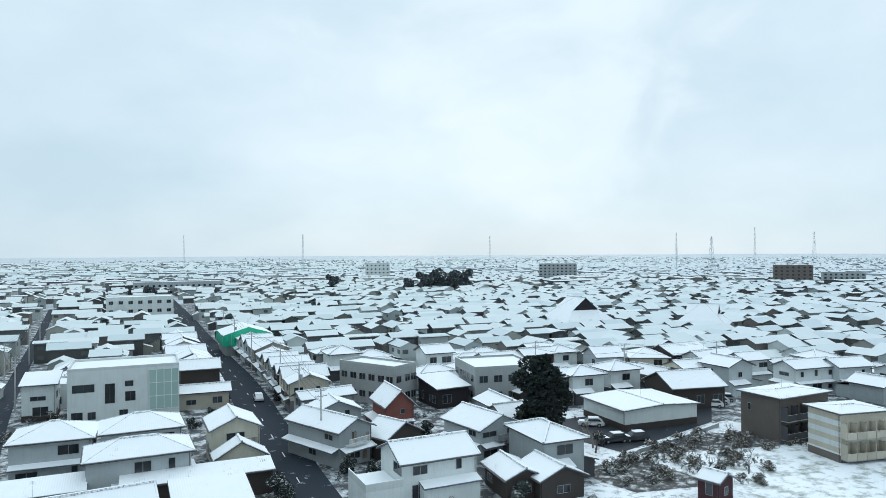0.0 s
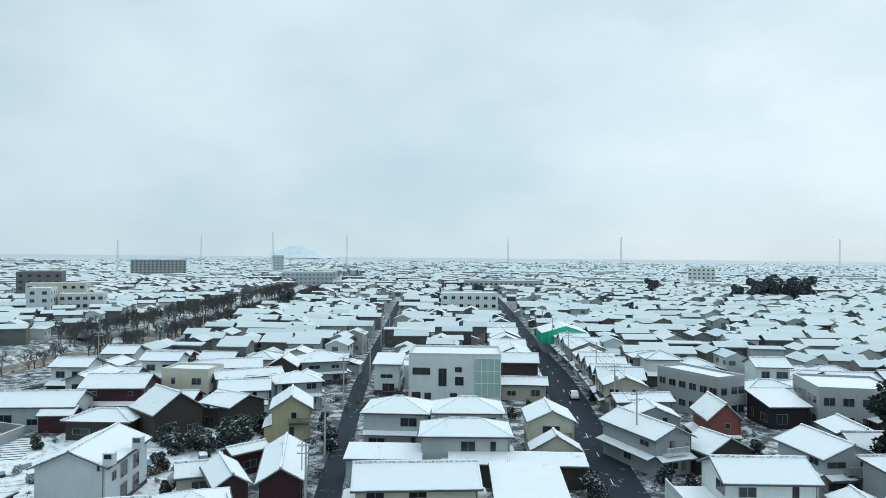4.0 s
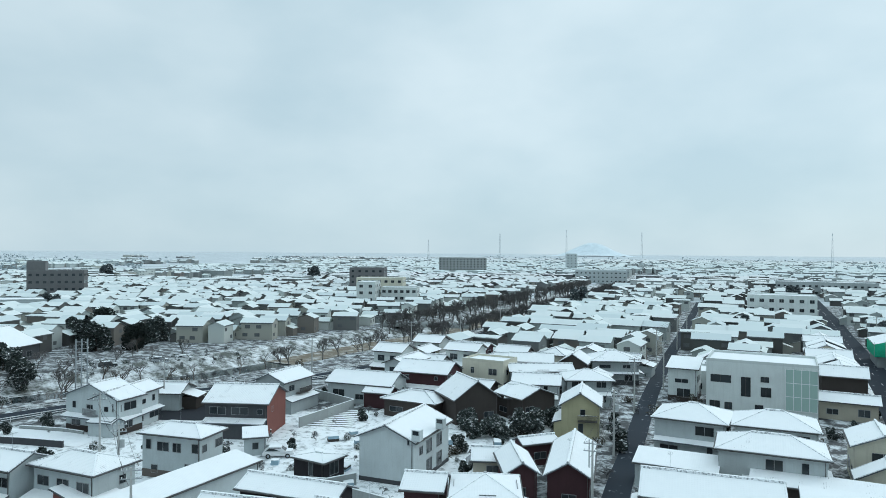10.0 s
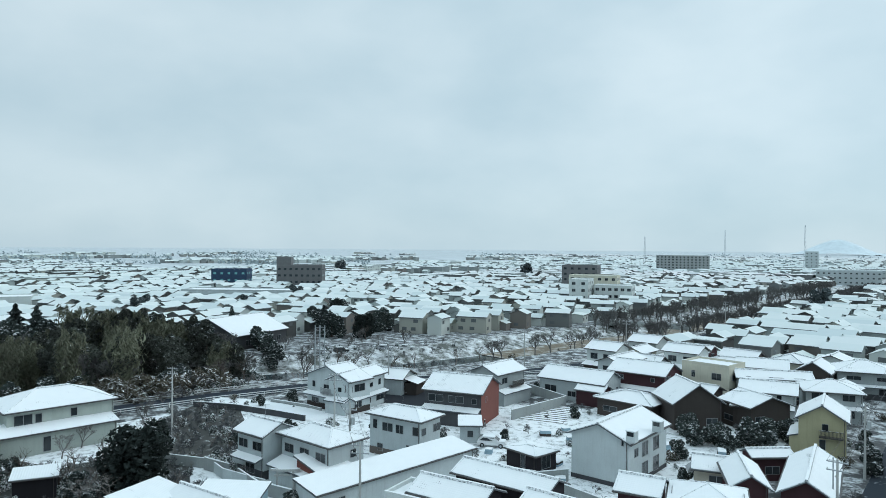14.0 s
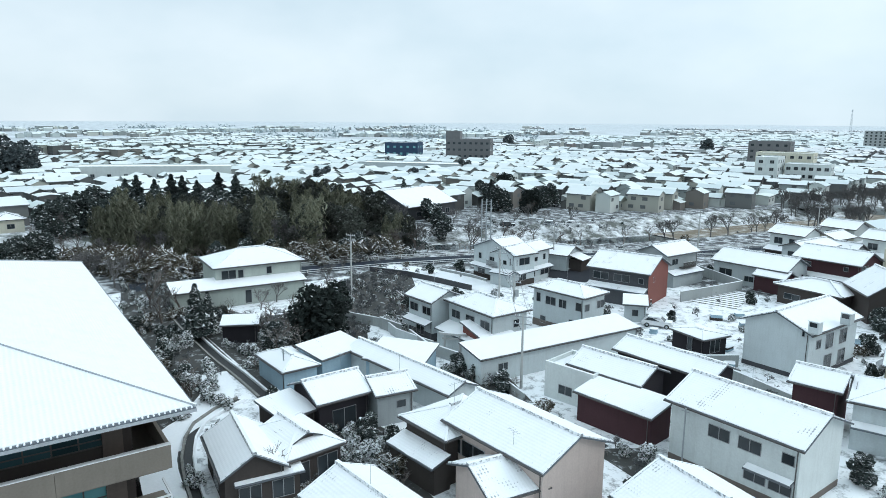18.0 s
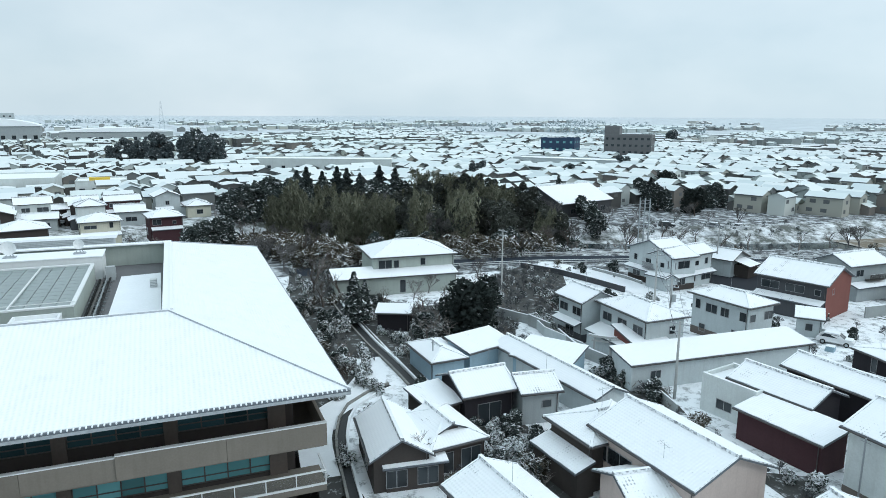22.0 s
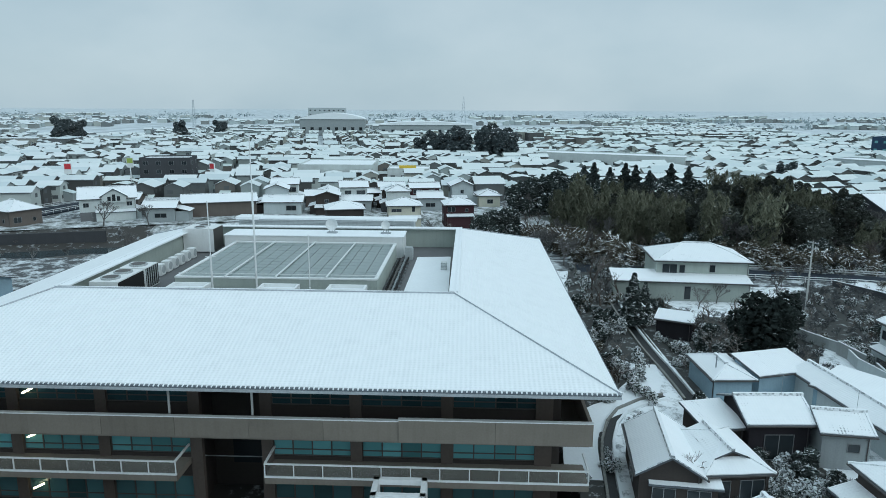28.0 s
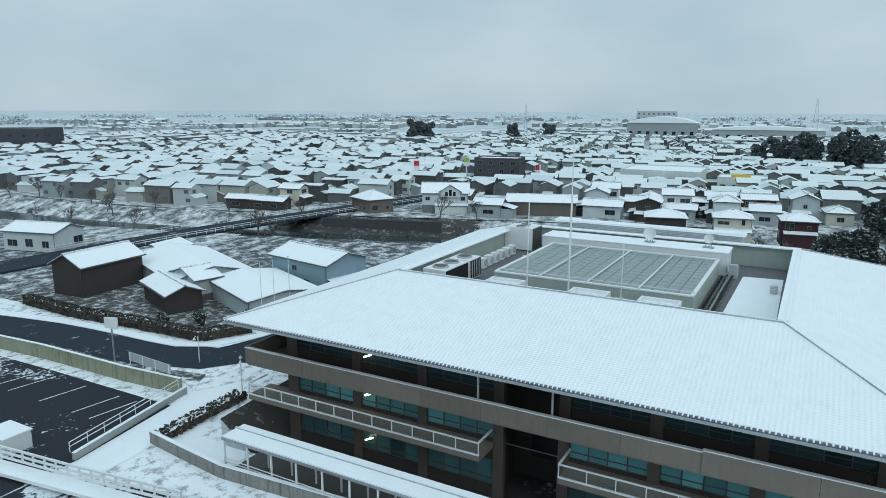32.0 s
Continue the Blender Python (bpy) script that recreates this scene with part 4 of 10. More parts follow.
# piers and spandrels
PIERS = [-24.6, -17.0, -10.0, -2.7, 2.9, 9.85, 16.85, 24.2]
for x in PIERS:
    p = MB()
    wdt = 1.3 if abs(x) > 20 else 0.9
    p.box(x - wdt / 2, WY, -3.2, x + wdt / 2, WY + 0.5, EAVE - 0.42)
    part("pier", p, "pier_brown", HALL)
pane_me = {}
for fl in range(3):
    z0 = (6.6, 2.35, -1.9)[fl]
    for a, b in zip(PIERS[:-1], PIERS[1:]):
        if a < -2 and b > 2 and b - a < 6:
            continue
        sp = MB()
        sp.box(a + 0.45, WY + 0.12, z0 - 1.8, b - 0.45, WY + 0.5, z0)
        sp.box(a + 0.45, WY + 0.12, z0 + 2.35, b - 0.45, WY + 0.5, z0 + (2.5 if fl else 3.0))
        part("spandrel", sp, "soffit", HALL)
        wn_ = (b - a - 0.9)
        wf = MB()
        for k in range(5):
            xx = a + 0.45 + wn_ * k / 4
            wf.box(xx - 0.05, WY + 0.2, z0, xx + 0.05, WY + 0.34, z0 + 2.35)
        for zz in (z0, z0 + 0.5, z0 + 2.25):
            wf.box(a + 0.45, WY + 0.2, zz, b - 0.45, WY + 0.34, zz + 0.08)
        win = part("window", wf, "frame_dark", HALL)
        for k in range(4):
            key = (round(wn_ / 4, 2), fl)
            if key not in pane_me:
                g = MB()
                g.box(0, 0.26, 0, wn_ / 4, 0.3, 2.3)
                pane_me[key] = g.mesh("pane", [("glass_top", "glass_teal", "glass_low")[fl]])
            po = part("pane", pane_me[key], "", win)
            po.location = (a + 0.45 + wn_ * k / 4, WY, z0)
# long parapet of the upper balcony, in stretches with joints
BY = -25.6
for a, b, dz, dy in ((-28.3, -14.1, -0.05, 0.1), (-14.1, 13.4, 0.0, 0.0), (13.4, 27.4, 0.18, -0.12)):
    n = int((b - a) / 5.2)
    for k in range(n):
        q = MB()
        x0, x1 = a + (b - a) * k / n, a + (b - a) * (k + 1) / n
        q.box(x0 + 0.012, BY + dy, 5.2, x1 - 0.012, BY + dy + 0.25, 6.75 + dz)
        part("parapet_panel", q, "wall_tan", HALL)
    q = MB()
    q.box(a, BY + dy - 0.06, 6.753 + dz, b, BY + dy + 0.3, 6.83 + dz)
    part("coping", q, "paint_white", HALL)
for sx in (-28.3, 27.15):
    q = MB()
    q.box(sx, BY + 0.25, 5.2, sx + 0.25, 22, 6.85)
    part("parapet_panel", q, "wall_tan", HALL)
q = MB()
q.box(-28.2, BY + 0.2, 5.0, 27.2, WY + 0.6, 5.2)
q.box(-28.2, WY + 0.6, 5.0, -25.5, 22, 5.2)
q.box(25.5, WY + 0.6, 5.0, 27.2, 22, 5.2)
part("balcony_slab", q, "wall_tan", HALL)
# white-railed balconies of the middle floor
for a, b in ((-28.0, -3.2), (3.4, 27.3)):
    q = MB()
    q.box(a, BY, 1.55, b, WY + 0.4, 2.05)
    s_ = part("balcony_slab", q, "wall_tan", HALL)
    q = MB()
    q.box(a, BY - 0.06, 3.12, b, BY + 0.08, 3.21)
    q.box(a, BY - 0.06, 2.053, b, BY + 0.08, 2.18)
    q.box(a, BY + 0.08, 3.12, a + 0.14, WY, 3.26)
    q.box(b - 0.14, BY + 0.08, 3.12, b, WY, 3.26)
    rl = part("railing", q, "paint_white", HALL, "white steel balcony railing")
    n = int((b - a) / 2.05)
    for k in range(n + 1):
        q = MB()
        x = a + (b - a - 0.1) * k / n
        q.box(x, BY - 0.03, 2.18, x + 0.07, BY + 0.06, 3.12)
        part("post", q, "paint_white", rl)
    for k in range(n):
        q = MB()
        x = a + (b - a - 0.1) * k / n
        q.box(x + 0.12, BY, 2.2, x + (b - a) / n - 0.02, BY + 0.02, 3.1)
        part("panel", q, "glass_clear", rl)
# downpipes in the dark entrance bay
for x in (-3.6, 2.6):
    q = MB()
    q.beam((x, BY + 0.5, 6.8), (x, BY + 0.5, EAVE - 0.4), 0.09, sides=6)
    part("downpipe", q, "pole_concrete", HALL)
q = MB()
q.box(-1.6, WY + 4.9, -1.0, 1.6, WY + 4.98, 1.6)
part("entrance_door", q, "glass_dark", HALL)
for z in (3.0, 1.4):
    q = MB()
    q.box(-2.8, WY + 1.5, z, 2.3, WY + 1.56, z + 0.07)
    part("entrance_rail", q, "steel", HALL)
for z in (7.4, 3.7, -0.7):
    lm = thing("wall_lamp", *hw(-15.6, WY - 0.02, z), HANG, "lit slanting tube lamp on the brown wall", "lamp", "lamps on the facade")
    q = MB()
    q.box(-0.08, -0.06, -0.1, 0.08, 0.02, 0.1)
    part("bracket", q, "steel", lm)
    q = MB()
    q.beam((-0.42, -0.12, -0.16), (0.42, -0.12, 0.26), 0.085, sides=6)
    part("tube", q, "lamp_glow", lm, "glowing tube")
# sunken roof court
CZ = 11.2
q = MB()
q.box(-RX + 0.4, -RY + 0.4, CZ - 0.3, RX - 0.4, RY - 0.4, CZ)
part("court_floor", q, "wall_taupe", HALL)
q = MB()
for x0, y0, x1, y1 in ((-RX, -RY, RX, -RY + 0.3), (-RX, RY - 0.3, RX, RY), (-RX, -RY + 0.3, -RX + 0.3, RY - 0.3), (RX - 0.3, -RY + 0.3, RX, RY - 0.3)):
    q.box(x0, y0, CZ - 0.3, x1, y1, RIDGE_Z + 0.02)
part("court_wall", q, "wall_greenish", HALL)
for x0, y0, x1, y1 in ((-RX - 0.3, RY - 0.9, RX + 0.3, RY + 0.3), (-RX - 0.3, -RY + 0.3, -RX + 1.0, RY - 0.9), (RX - 0.5, -RY + 0.3, RX + 0.3, RY - 0.9)):
    q = MB()
    q.box(x0, y0, RIDGE_Z + 0.025, x1, y1, RIDGE_Z + 0.16)
    part("coping", q, "snow_cap", HALL, "coping under snow round the roof court")
q = MB()
slope_grid(q, (11.9, -14.6, CZ), (16.5, -14.6, CZ), (16.2, 9.5, CZ), (12.2, 9.0, CZ), 0.05, 0.6, rng, jit=0.8, lift=0.02)
part("snow_cover", q, "snow_cap", HALL, "snow on the roof court")
SK = thing("roof_skylight", *hw(0.2, -1.0, CZ), HANG, "large gridded glass skylight box on the roof court", "skylight")
SX, SY, SZ = 9.6, 8.6, 1.9
q = MB()
q.box(-SX, -SY, 0, SX, -SY + 0.25, SZ)
q.box(-SX, SY - 0.25, 0, SX, SY, SZ)
q.box(-SX, -SY + 0.25, 0, -SX + 0.25, SY - 0.25, SZ)
q.box(SX - 0.25, -SY + 0.25, 0, SX, SY - 0.25, SZ)
part("curb", q, "wall_greenish", SK)
q = MB()
for x0, y0, x1, y1 in ((-SX, -SY - 0.05, SX, -SY + 0.3), (-SX, SY - 0.3, SX, SY + 0.05), (-SX - 0.05, -SY + 0.3, -SX + 0.3, SY - 0.3), (SX - 0.3, -SY + 0.3, SX + 0.05, SY - 0.3)):
    q.box(x0, y0, SZ + 0.002, x1, y1, SZ + 0.14)
part("rim", q, "paint_white", SK)
NX, NY = 16, 12
pm = MB()
cw, ch = (2 * SX - 0.6) / NX, (2 * SY - 0.6) / NY
pm.box(0.03, 0.03, 0, cw - 0.03, ch - 0.03, 0.05)
pm = pm.mesh("glass_panel", ["skylight_glass"])
q = MB()
q.box(-SX + 0.3, -SY + 0.3, SZ - 0.2, SX - 0.3, SY - 0.3, SZ - 0.05)
part("backing", q, "frame_dark", SK)
for i in range(NX):
    for j in range(NY):
        o = part("glass_panel", pm, "", SK)
        o.location = (-SX + 0.3 + i * cw, -SY + 0.3 + j * ch, SZ - 0.04)
for k in range(1, 4):
    q = MB()
    x = -SX + 2 * SX * k / 4
    q.beam((x, -SY, SZ + 0.2), (x, SY, SZ + 0.16), 0.09)
    part("rib", q, "paint_white", SK)
for y in (-SY + 0.9, SY - 0.9):
    q = MB()
    q.beam((-SX, y, SZ + 0.24), (SX, y, SZ + 0.24), 0.04)
    part("rail", q, "paint_white", SK)
PH = thing("roof_penthouse", *hw(-0.3, 10.3, CZ), HANG, "low white machine room with snow on its flat top", "machine room")
q = MB()
q.box(-10.8, -1.7, 0, 10.8, 2.2, 2.5)
part("body", q, "paint_white", PH)
q = MB()
q.box(-10.9, -1.8, 2.502, 10.9, 2.3, 2.6)
part("snow_cover", q, "snow_cap", PH)
for x, r_ in ((1.6, 0.75), (8.2, 0.55)):
    d_ = thing("satellite_dish", *hw(x, 10.6, CZ + 2.6), HANG, "white satellite dish on a small steel stand", "dish", "dishes on the roof")
    q = MB()
    q.box(-0.6, -0.4, 0, 0.6, 0.4, 0.12)
    q.beam((-0.4, 0, 0.1), (0, 0, 0.8), 0.05)
    q.beam((0.4, 0, 0.1), (0, 0, 0.8), 0.05)
    q.beam((0, 0.4, 0.1), (0, 0, 0.8), 0.05)
    part("stand", q, "steel", d_)
    q = MB()
    c = Vector((0, -0.1, 1.1))
    ring = [[c + Vector((math.cos(a) * r_ * s, -0.25 * s * s, math.sin(a) * r_ * s)) for a in np.linspace(0, math.tau, 13)[:-1]] for s in (0.05, 0.5, 1.0)]
    for s in range(2):
        for k in range(12):
            q.face([ring[s][k], ring[s][(k + 1) % 12], ring[s + 1][(k + 1) % 12], ring[s + 1][k]])
    part("bowl", q, "paint_white", d_)
BR = thing("roof_screen", *hw(-1.0, 20.4, 0), HANG, "long low roof lantern with snow along the back ridge", "roof lantern")
q = MB()
q.box(-12, -0.9, 12.3, 12, 0.9, 13.9)
part("body", q, "machine", BR)
q = MB()
for a, b in ((-12.3, -9.2), (-9.2, 9.2), (9.2, 12.3)):
    e = 0.35 if abs(a + b) > 3 else 0.0
    q.box(a, -1.0 - e, 13.902, b, 1.0, 14.15 + e * 0.3)
part("snow_cover", q, "snow_cap", BR)
for s, y in ((1, -0.96), ):
    for k in range(8):
        q = MB()
        q.box(-11.8, y - 0.03, 12.4 + k * 0.18, 11.8, y + 0.05, 12.5 + k * 0.18)
        part("louvre", q, "machine", BR)
AC = thing("cooling_unit", *hw(-14.9, 11.6, CZ), HANG, "large grey rooftop cooling unit with two round fans", "air conditioner")
q = MB()
q.box(-1.9, -1.6, 0.15, 1.9, 1.6, 3.0)
part("casing", q, "paint_white", AC)
q = MB()
q.box(1.902, -1.55, 0.2, 1.96, 1.55, 2.95)
part("grille", q, "frame_dark", AC)
q = MB()
for x in (-1.7, 1.7):
    q.box(x - 0.15, -1.5, 0, x + 0.15, 1.5, 0.15)
part("skid", q, "steel", AC)
for y in (-0.75, 0.75):
    q = MB()
    q.beam((0, y, 3.0), (0, y, 3.16), 0.68, sides=16)
    fan = part("fan_shroud", q, "machine", AC)
    q = MB()
    q.beam((0, y, 3.161), (0, y, 3.17), 0.55, sides=16)
    part("fan_grille", q, "frame_dark", fan)
ou_b = MB()
ou_b.box(-0.5, -0.4, 0.1, 0.5, 0.4, 1.25)
ou_b = ou_b.mesh("casing", ["paint_white"])
ou_g = MB()
ou_g.beam((0.05, -0.401, 0.7), (0.05, -0.44, 0.7), 0.42, sides=12)
ou_g = ou_g.mesh("fan_guard", ["machine"])
ou_f = MB()
ou_f.box(-0.45, -0.3, 0, 0.45, 0.3, 0.1)
ou_f = ou_f.mesh("foot", ["steel"])
ou = None
for k in range(6):
    m = Matrix.Translation(hw(-14.6, -1.5 + k * 1.7, CZ)) @ pose(0, 0, 0, 0, 0, HANG + 90)
    if ou is None:
        ou = thing("outdoor_unit", 0, 0, 0, 0, "small white air conditioner unit on the roof court", "air conditioner", "outdoor units on the roof")
        part("casing", ou_b, "", ou)
        part("fan_guard", ou_g, "", ou)
        part("foot", ou_f, "", ou)
        ou.matrix_world = m
    else:
        copy_thing(ou, m)
for y, ln in ((-10.6, 2.5), (-6.4, 1.4)):
    bx = thing("cooling_unit", *hw(-14.4, y, CZ), HANG, "white rooftop chiller with black grilles and round fans", "air conditioner")
    q = MB()
    q.box(-1.3, -ln, 0.15, 1.3, ln, 2.3)
    part("casing", q, "paint_white", bx)
    q = MB()
    q.box(-1.2, -ln + 0.1, 0, 1.2, ln - 0.1, 0.15)
    part("skid", q, "steel", bx)
    q = MB()
    q.box(1.301, -ln + 0.08, 0.25, 1.33, ln - 0.08, 2.2)
    part("grille", q, "rubber", bx, "black side grille")
    for k in range(2 if ln > 2 else 1):
        yy = (k - 0.5) * 2.3 if ln > 2 else 0.0
        q = MB()
        q.beam((0, yy, 2.3), (0, yy, 2.46), 0.85, sides=16)
        fan = part("fan_shroud", q, "machine", bx)
        q = MB()
        q.beam((0, yy, 2.461), (0, yy, 2.47), 0.7, sides=16)
        part("fan_grille", q, "frame_dark", fan)
    if ln < 2:
        for k in range(6):
            q = MB()
            q.box(1.331, -1.25 + k * 0.44, 0.3, 1.37, -1.15 + k * 0.44, 2.15)
            part("slat", q, "machine", bx)
# dark pipes and a cable ladder beside the skylight
pk = thing("pipe_run", *hw(10.6, -1.0, CZ), HANG, "dark insulated pipes and a cable ladder on the roof court", "pipes")
for k in range(4):
    q = MB()
    q.beam((-0.35 + k * 0.34, -8.4, 0.25 + 0.12 * (k % 2)), (-0.35 + k * 0.34, 8.2, 0.25 + 0.12 * (k % 2)), 0.11, sides=6)
    part("pipe", q, ("rubber", "frame_dark", "steel", "rubber")[k], pk)
for k in range(12):
    q = MB()
    q.box(-0.6, -8.0 + k * 1.45, 0.0, 0.9, -7.9 + k * 1.45, 0.13)
    part("bearer", q, "steel", pk)
for k, h in ((0, 1.5), (1, 1.1)):
    q = MB()
    q.box(0.2, 8.6 + k * 1.0, 0, 1.1, 9.3 + k * 1.0, h)
    part("valve_box", q, "machine", pk)
for x in (-6.6, 1.5, 7.6):
    fr = thing("roof_hatch", *hw(x, -13.2, CZ), HANG, "low white skylight frame behind the front ridge", "skylight", "skylight frames")
    q = MB()
    for b_ in ((-1.7, -0.9, 1.7, -0.7), (-1.7, 0.7, 1.7, 0.9), (-1.7, -0.7, -1.5, 0.7), (1.5, -0.7, 1.7, 0.7)):
        q.box(b_[0], b_[1], 0, b_[2], b_[3], 2.2)
    part("curb", q, "paint_white", fr)
    q = MB()
    q.box(-1.5, -0.7, 1.8, 1.5, 0.7, 1.9)
    part("snow_cover", q, "snow_cap", fr)
for x, y, top in ((-5.6, -10.2, 20.5), (-1.4, -10.2, 26.5), (3.6, -10.2, 17.5)):
    ms = thing("antenna_mast", *hw(x, y, CZ), HANG, "slim white antenna mast on the roof", "mast", "antenna masts")
    q = MB()
    q.beam((0, 0, 0), (0, 0, top - CZ - 5), 0.09, sides=6)
    q.beam((0, 0, top - CZ - 5), (0, 0, top - CZ), 0.05, sides=6)
    part("pole", q, "paint_white", ms)
    q = MB()
    q.beam((-0.5, 0, top - CZ - 5.2), (0.5, 0, top - CZ - 5.2), 0.04)
    part("crossarm", q, "paint_white", ms)
    q = MB()
    q.box(-0.3, -0.3, 0, 0.3, 0.3, 0.3)
    part("base", q, "steel", ms)
for y in (-12.0, 3.0):
    vt = thing("roof_vent", *hw(15.6, y, CZ), HANG, "small white roof ventilator standing in snow", "vent", "vents on the court")
    q = MB()
    q.box(-0.3, -0.4, 0, 0.3, 0.4, 0.9)
    part("casing", q, "paint_white", vt)
    for k in range(5):
        q = MB()
        q.box(-0.34, -0.42, 0.1 + k * 0.16, 0.34, 0.42, 0.16 + k * 0.16)
        part("slat", q, "machine", vt)
gb = thing("entrance_frame", *hw(13.7, -28.2, -3.0), HANG, "white square portal frame before the entrance", "portal")
q = MB()
q.box(-1.9, -1.2, 0, -1.5, 1.2, 6.2)
q.box(1.5, -1.2, 0, 1.9, 1.2, 6.2)
part("post", q, "paint_white", gb)
q = MB()
q.box(-1.9, -1.2, 5.8, 1.9, -0.8, 6.2)
q.box(-1.9, 0.8, 5.8, 1.9, 1.2, 6.2)
part("beam", q, "paint_white", gb)

# ---- houses near the camera ----
house(-48.5, 129.7, -2.5, 11.9, 8.8, 5.0, 1.85, 'gx', 'maroon', 0.5, wins='auto', name='house', category='house', storeys=2, label='maroon tin-clad two-storey house with a snowy roof')
house(-48.0, 133.8, 20.1, 4.0, 5.0, 3.4, 1.58, 'gy', 'grey', 0.5, wins='auto', name='house', category='house', storeys=1, label='small grey hut with a snowy gable roof')
house(-57.8, 120.5, -0.6, 14.2, 8.7, 3.8, 1.84, 'gx', 'pale', 0.5, wins='auto', name='house', category='house', storeys=1, label='long low pale house with a snowy roof')
house(-53.2, 116.6, 0.9, 5.8, 4.5, 2.8, 0.96, 'gx', 'maroon', 0.35, wins='auto', name='house', category='house', storeys=1, label='low maroon outhouse with a snowy roof')
house(-38.2, 139.4, -10.8, 9.5, 7.0, 6.2, 0.00, 'flat', 'cream', 0.0, wins='auto', name='house', category='house', storeys=2, label='cream rendered house with a flat roof and white window hoods')
house(-35.3, 113.7, 41.7, 8.8, 9.0, 4.2, 3.00, 'gy', 'wood', 0.5, wins='auto', name='house', category='house', storeys=1, label='old black timber house with a snowy gable roof')
house(-26.0, 118.8, 52.5, 8.4, 8.0, 4.0, 1.54, 'gy', 'wood', 0.5, wins='auto', name='house', category='house', storeys=1, label='old black timber house with a snowy gable roof')
house(-27.2, 119.4, 3.0, 4.3, 8.0, 3.6, 1.68, 'gx', 'wood', 0.5, wins='auto', name='house', category='house', storeys=1, label='dark timber lean-to house with a snowy roof')
house(-25.7, 127.4, 7.9, 9.4, 7.1, 4.6, 1.50, 'gx', 'pale', 0.5, wins='auto', name='house', category='house', storeys=2, label='pale house in a row with a snowy roof')
house(-27.7, 140.4, 23.1, 13.8, 5.7, 4.6, 1.21, 'gx', 'grey', 0.5, wins='auto', name='house', category='house', storeys=2, label='grey house in a row with a snowy roof')
house(-32.0, 152.4, 10.6, 10.3, 7.2, 4.6, 1.51, 'gx', 'pale', 0.5, wins='auto', name='house', category='house', storeys=2, label='pale house in a row with a snowy roof')
house(-15.1, 110.7, 5.7, 6.8, 9.0, 5.2, 2.12, 'gy', 'mustard', 0.5, wins='auto', name='house', category='house', storeys=2, label='mustard-yellow rendered house with a snowy gable roof')
house(-17.2, 133.3, 17.0, 9.4, 8.3, 5.0, 1.50, 'hip', 'grey', 0.5, wins='auto', name='house', category='house', storeys=2, skirts='f:2.8:1.3:-4:4 r:2.8:1.3:-3:3', label='grey two-storey house with a hipped snowy roof')
house(-14.6, 157.5, 14.7, 11.1, 9.6, 5.2, 1.74, 'hip', 'grey', 0.5, wins='auto', name='house', category='house', storeys=2, label='grey two-storey house with a hipped snowy roof')
house(-21.9, 151.6, -2.5, 6.7, 8.0, 5.0, 2.06, 'gy', 'wood', 0.5, wins='auto', name='house', category='house', storeys=2, label='dark timber house with a snowy gable roof')
house(-12.6, 84.1, 5.2, 5.7, 15.0, 3.8, 1.68, 'gy', 'maroon', 0.5, wins='auto', name='house', category='house', storeys=1, label='maroon tin-clad house with a long snowy gable roof')
house(-18.6, 80.0, 22.3, 4.4, 9.0, 3.8, 1.38, 'gy', 'maroon', 0.5, wins='auto', name='house', category='house', storeys=1, label='maroon tin-clad annex with a snowy gable roof')
house(-18.9, 93.2, 40.5, 5.9, 3.3, 3.0, 0.70, 'gx', 'maroon', 0.35, wins='auto', name='house', category='house', storeys=1, label='small maroon hut with a snowy roof')
house(-19.3, 68.6, 16.1, 7.6, 7.7, 4.6, 1.36, 'hip', 'pale', 0.5, wins='auto', name='house', category='house', storeys=2, label='low pale house with a hipped snowy roof')
house(-22.9, 85.1, 14.9, 5.7, 5.3, 2.8, 1.11, 'gx', 'beige', 0.35, wins='auto', name='office_building', category='building', storeys=1, label='beige outbuilding with a low snowy roof')
house(-25.9, 68.6, 8.7, 4.9, 5.4, 4.2, 1.13, 'gx', 'maroon', 0.5, wins='auto', name='house', category='house', storeys=1, label='small tiled house with snow on its roof')
RENTAL = house(-34.6, 83.9, -2.9, 8.6, 12.7, 5.6, 1.81, 'gy', 'pale', 0.5, wins='r:-3.6:3.5:1.0:1.0 r:-1.0:3.1:1.7:1.7 r:2.4:3.1:1.7:1.7 r:-1.0:0.5:1.7:1.8 r:2.4:0.5:1.7:1.8 l:-2:3.5:1.6:1.0 l:2:3.5:1.6:1.0 f:3.1:5.2:0.25:0.9', name='house', category='house', storeys=2, skirts='', label='pale two-storey rental house with dormers on its snowy roof')
house(-43.9, 77.2, -12.5, 5.7, 4.6, 2.8, 0.35, 'hip', 'black', 0.35, wins='auto', name='shed', category='shed', storeys=1, label='dark timber garage with a flat snowy roof')
house(-61.3, 72.4, 2.6, 9.7, 5.7, 5.6, 1.02, 'hip', 'pale', 0.5, wins='f:-3.4:3.6:0.7:1.2 f:-1.2:3.5:1.7:1.1 f:0.9:3.5:1.2:1.1 f:3.6:3.6:0.9:1.1 r:-1.5:3.6:0.9:0.9 r:1.5:3.6:1.5:1.0 f:-2.5:0.6:0.9:1.0 f:3:0.4:1.8:1.7', name='house', category='house', storeys=2, skirts='', label='grey rendered two-storey house with a hipped snowy roof')
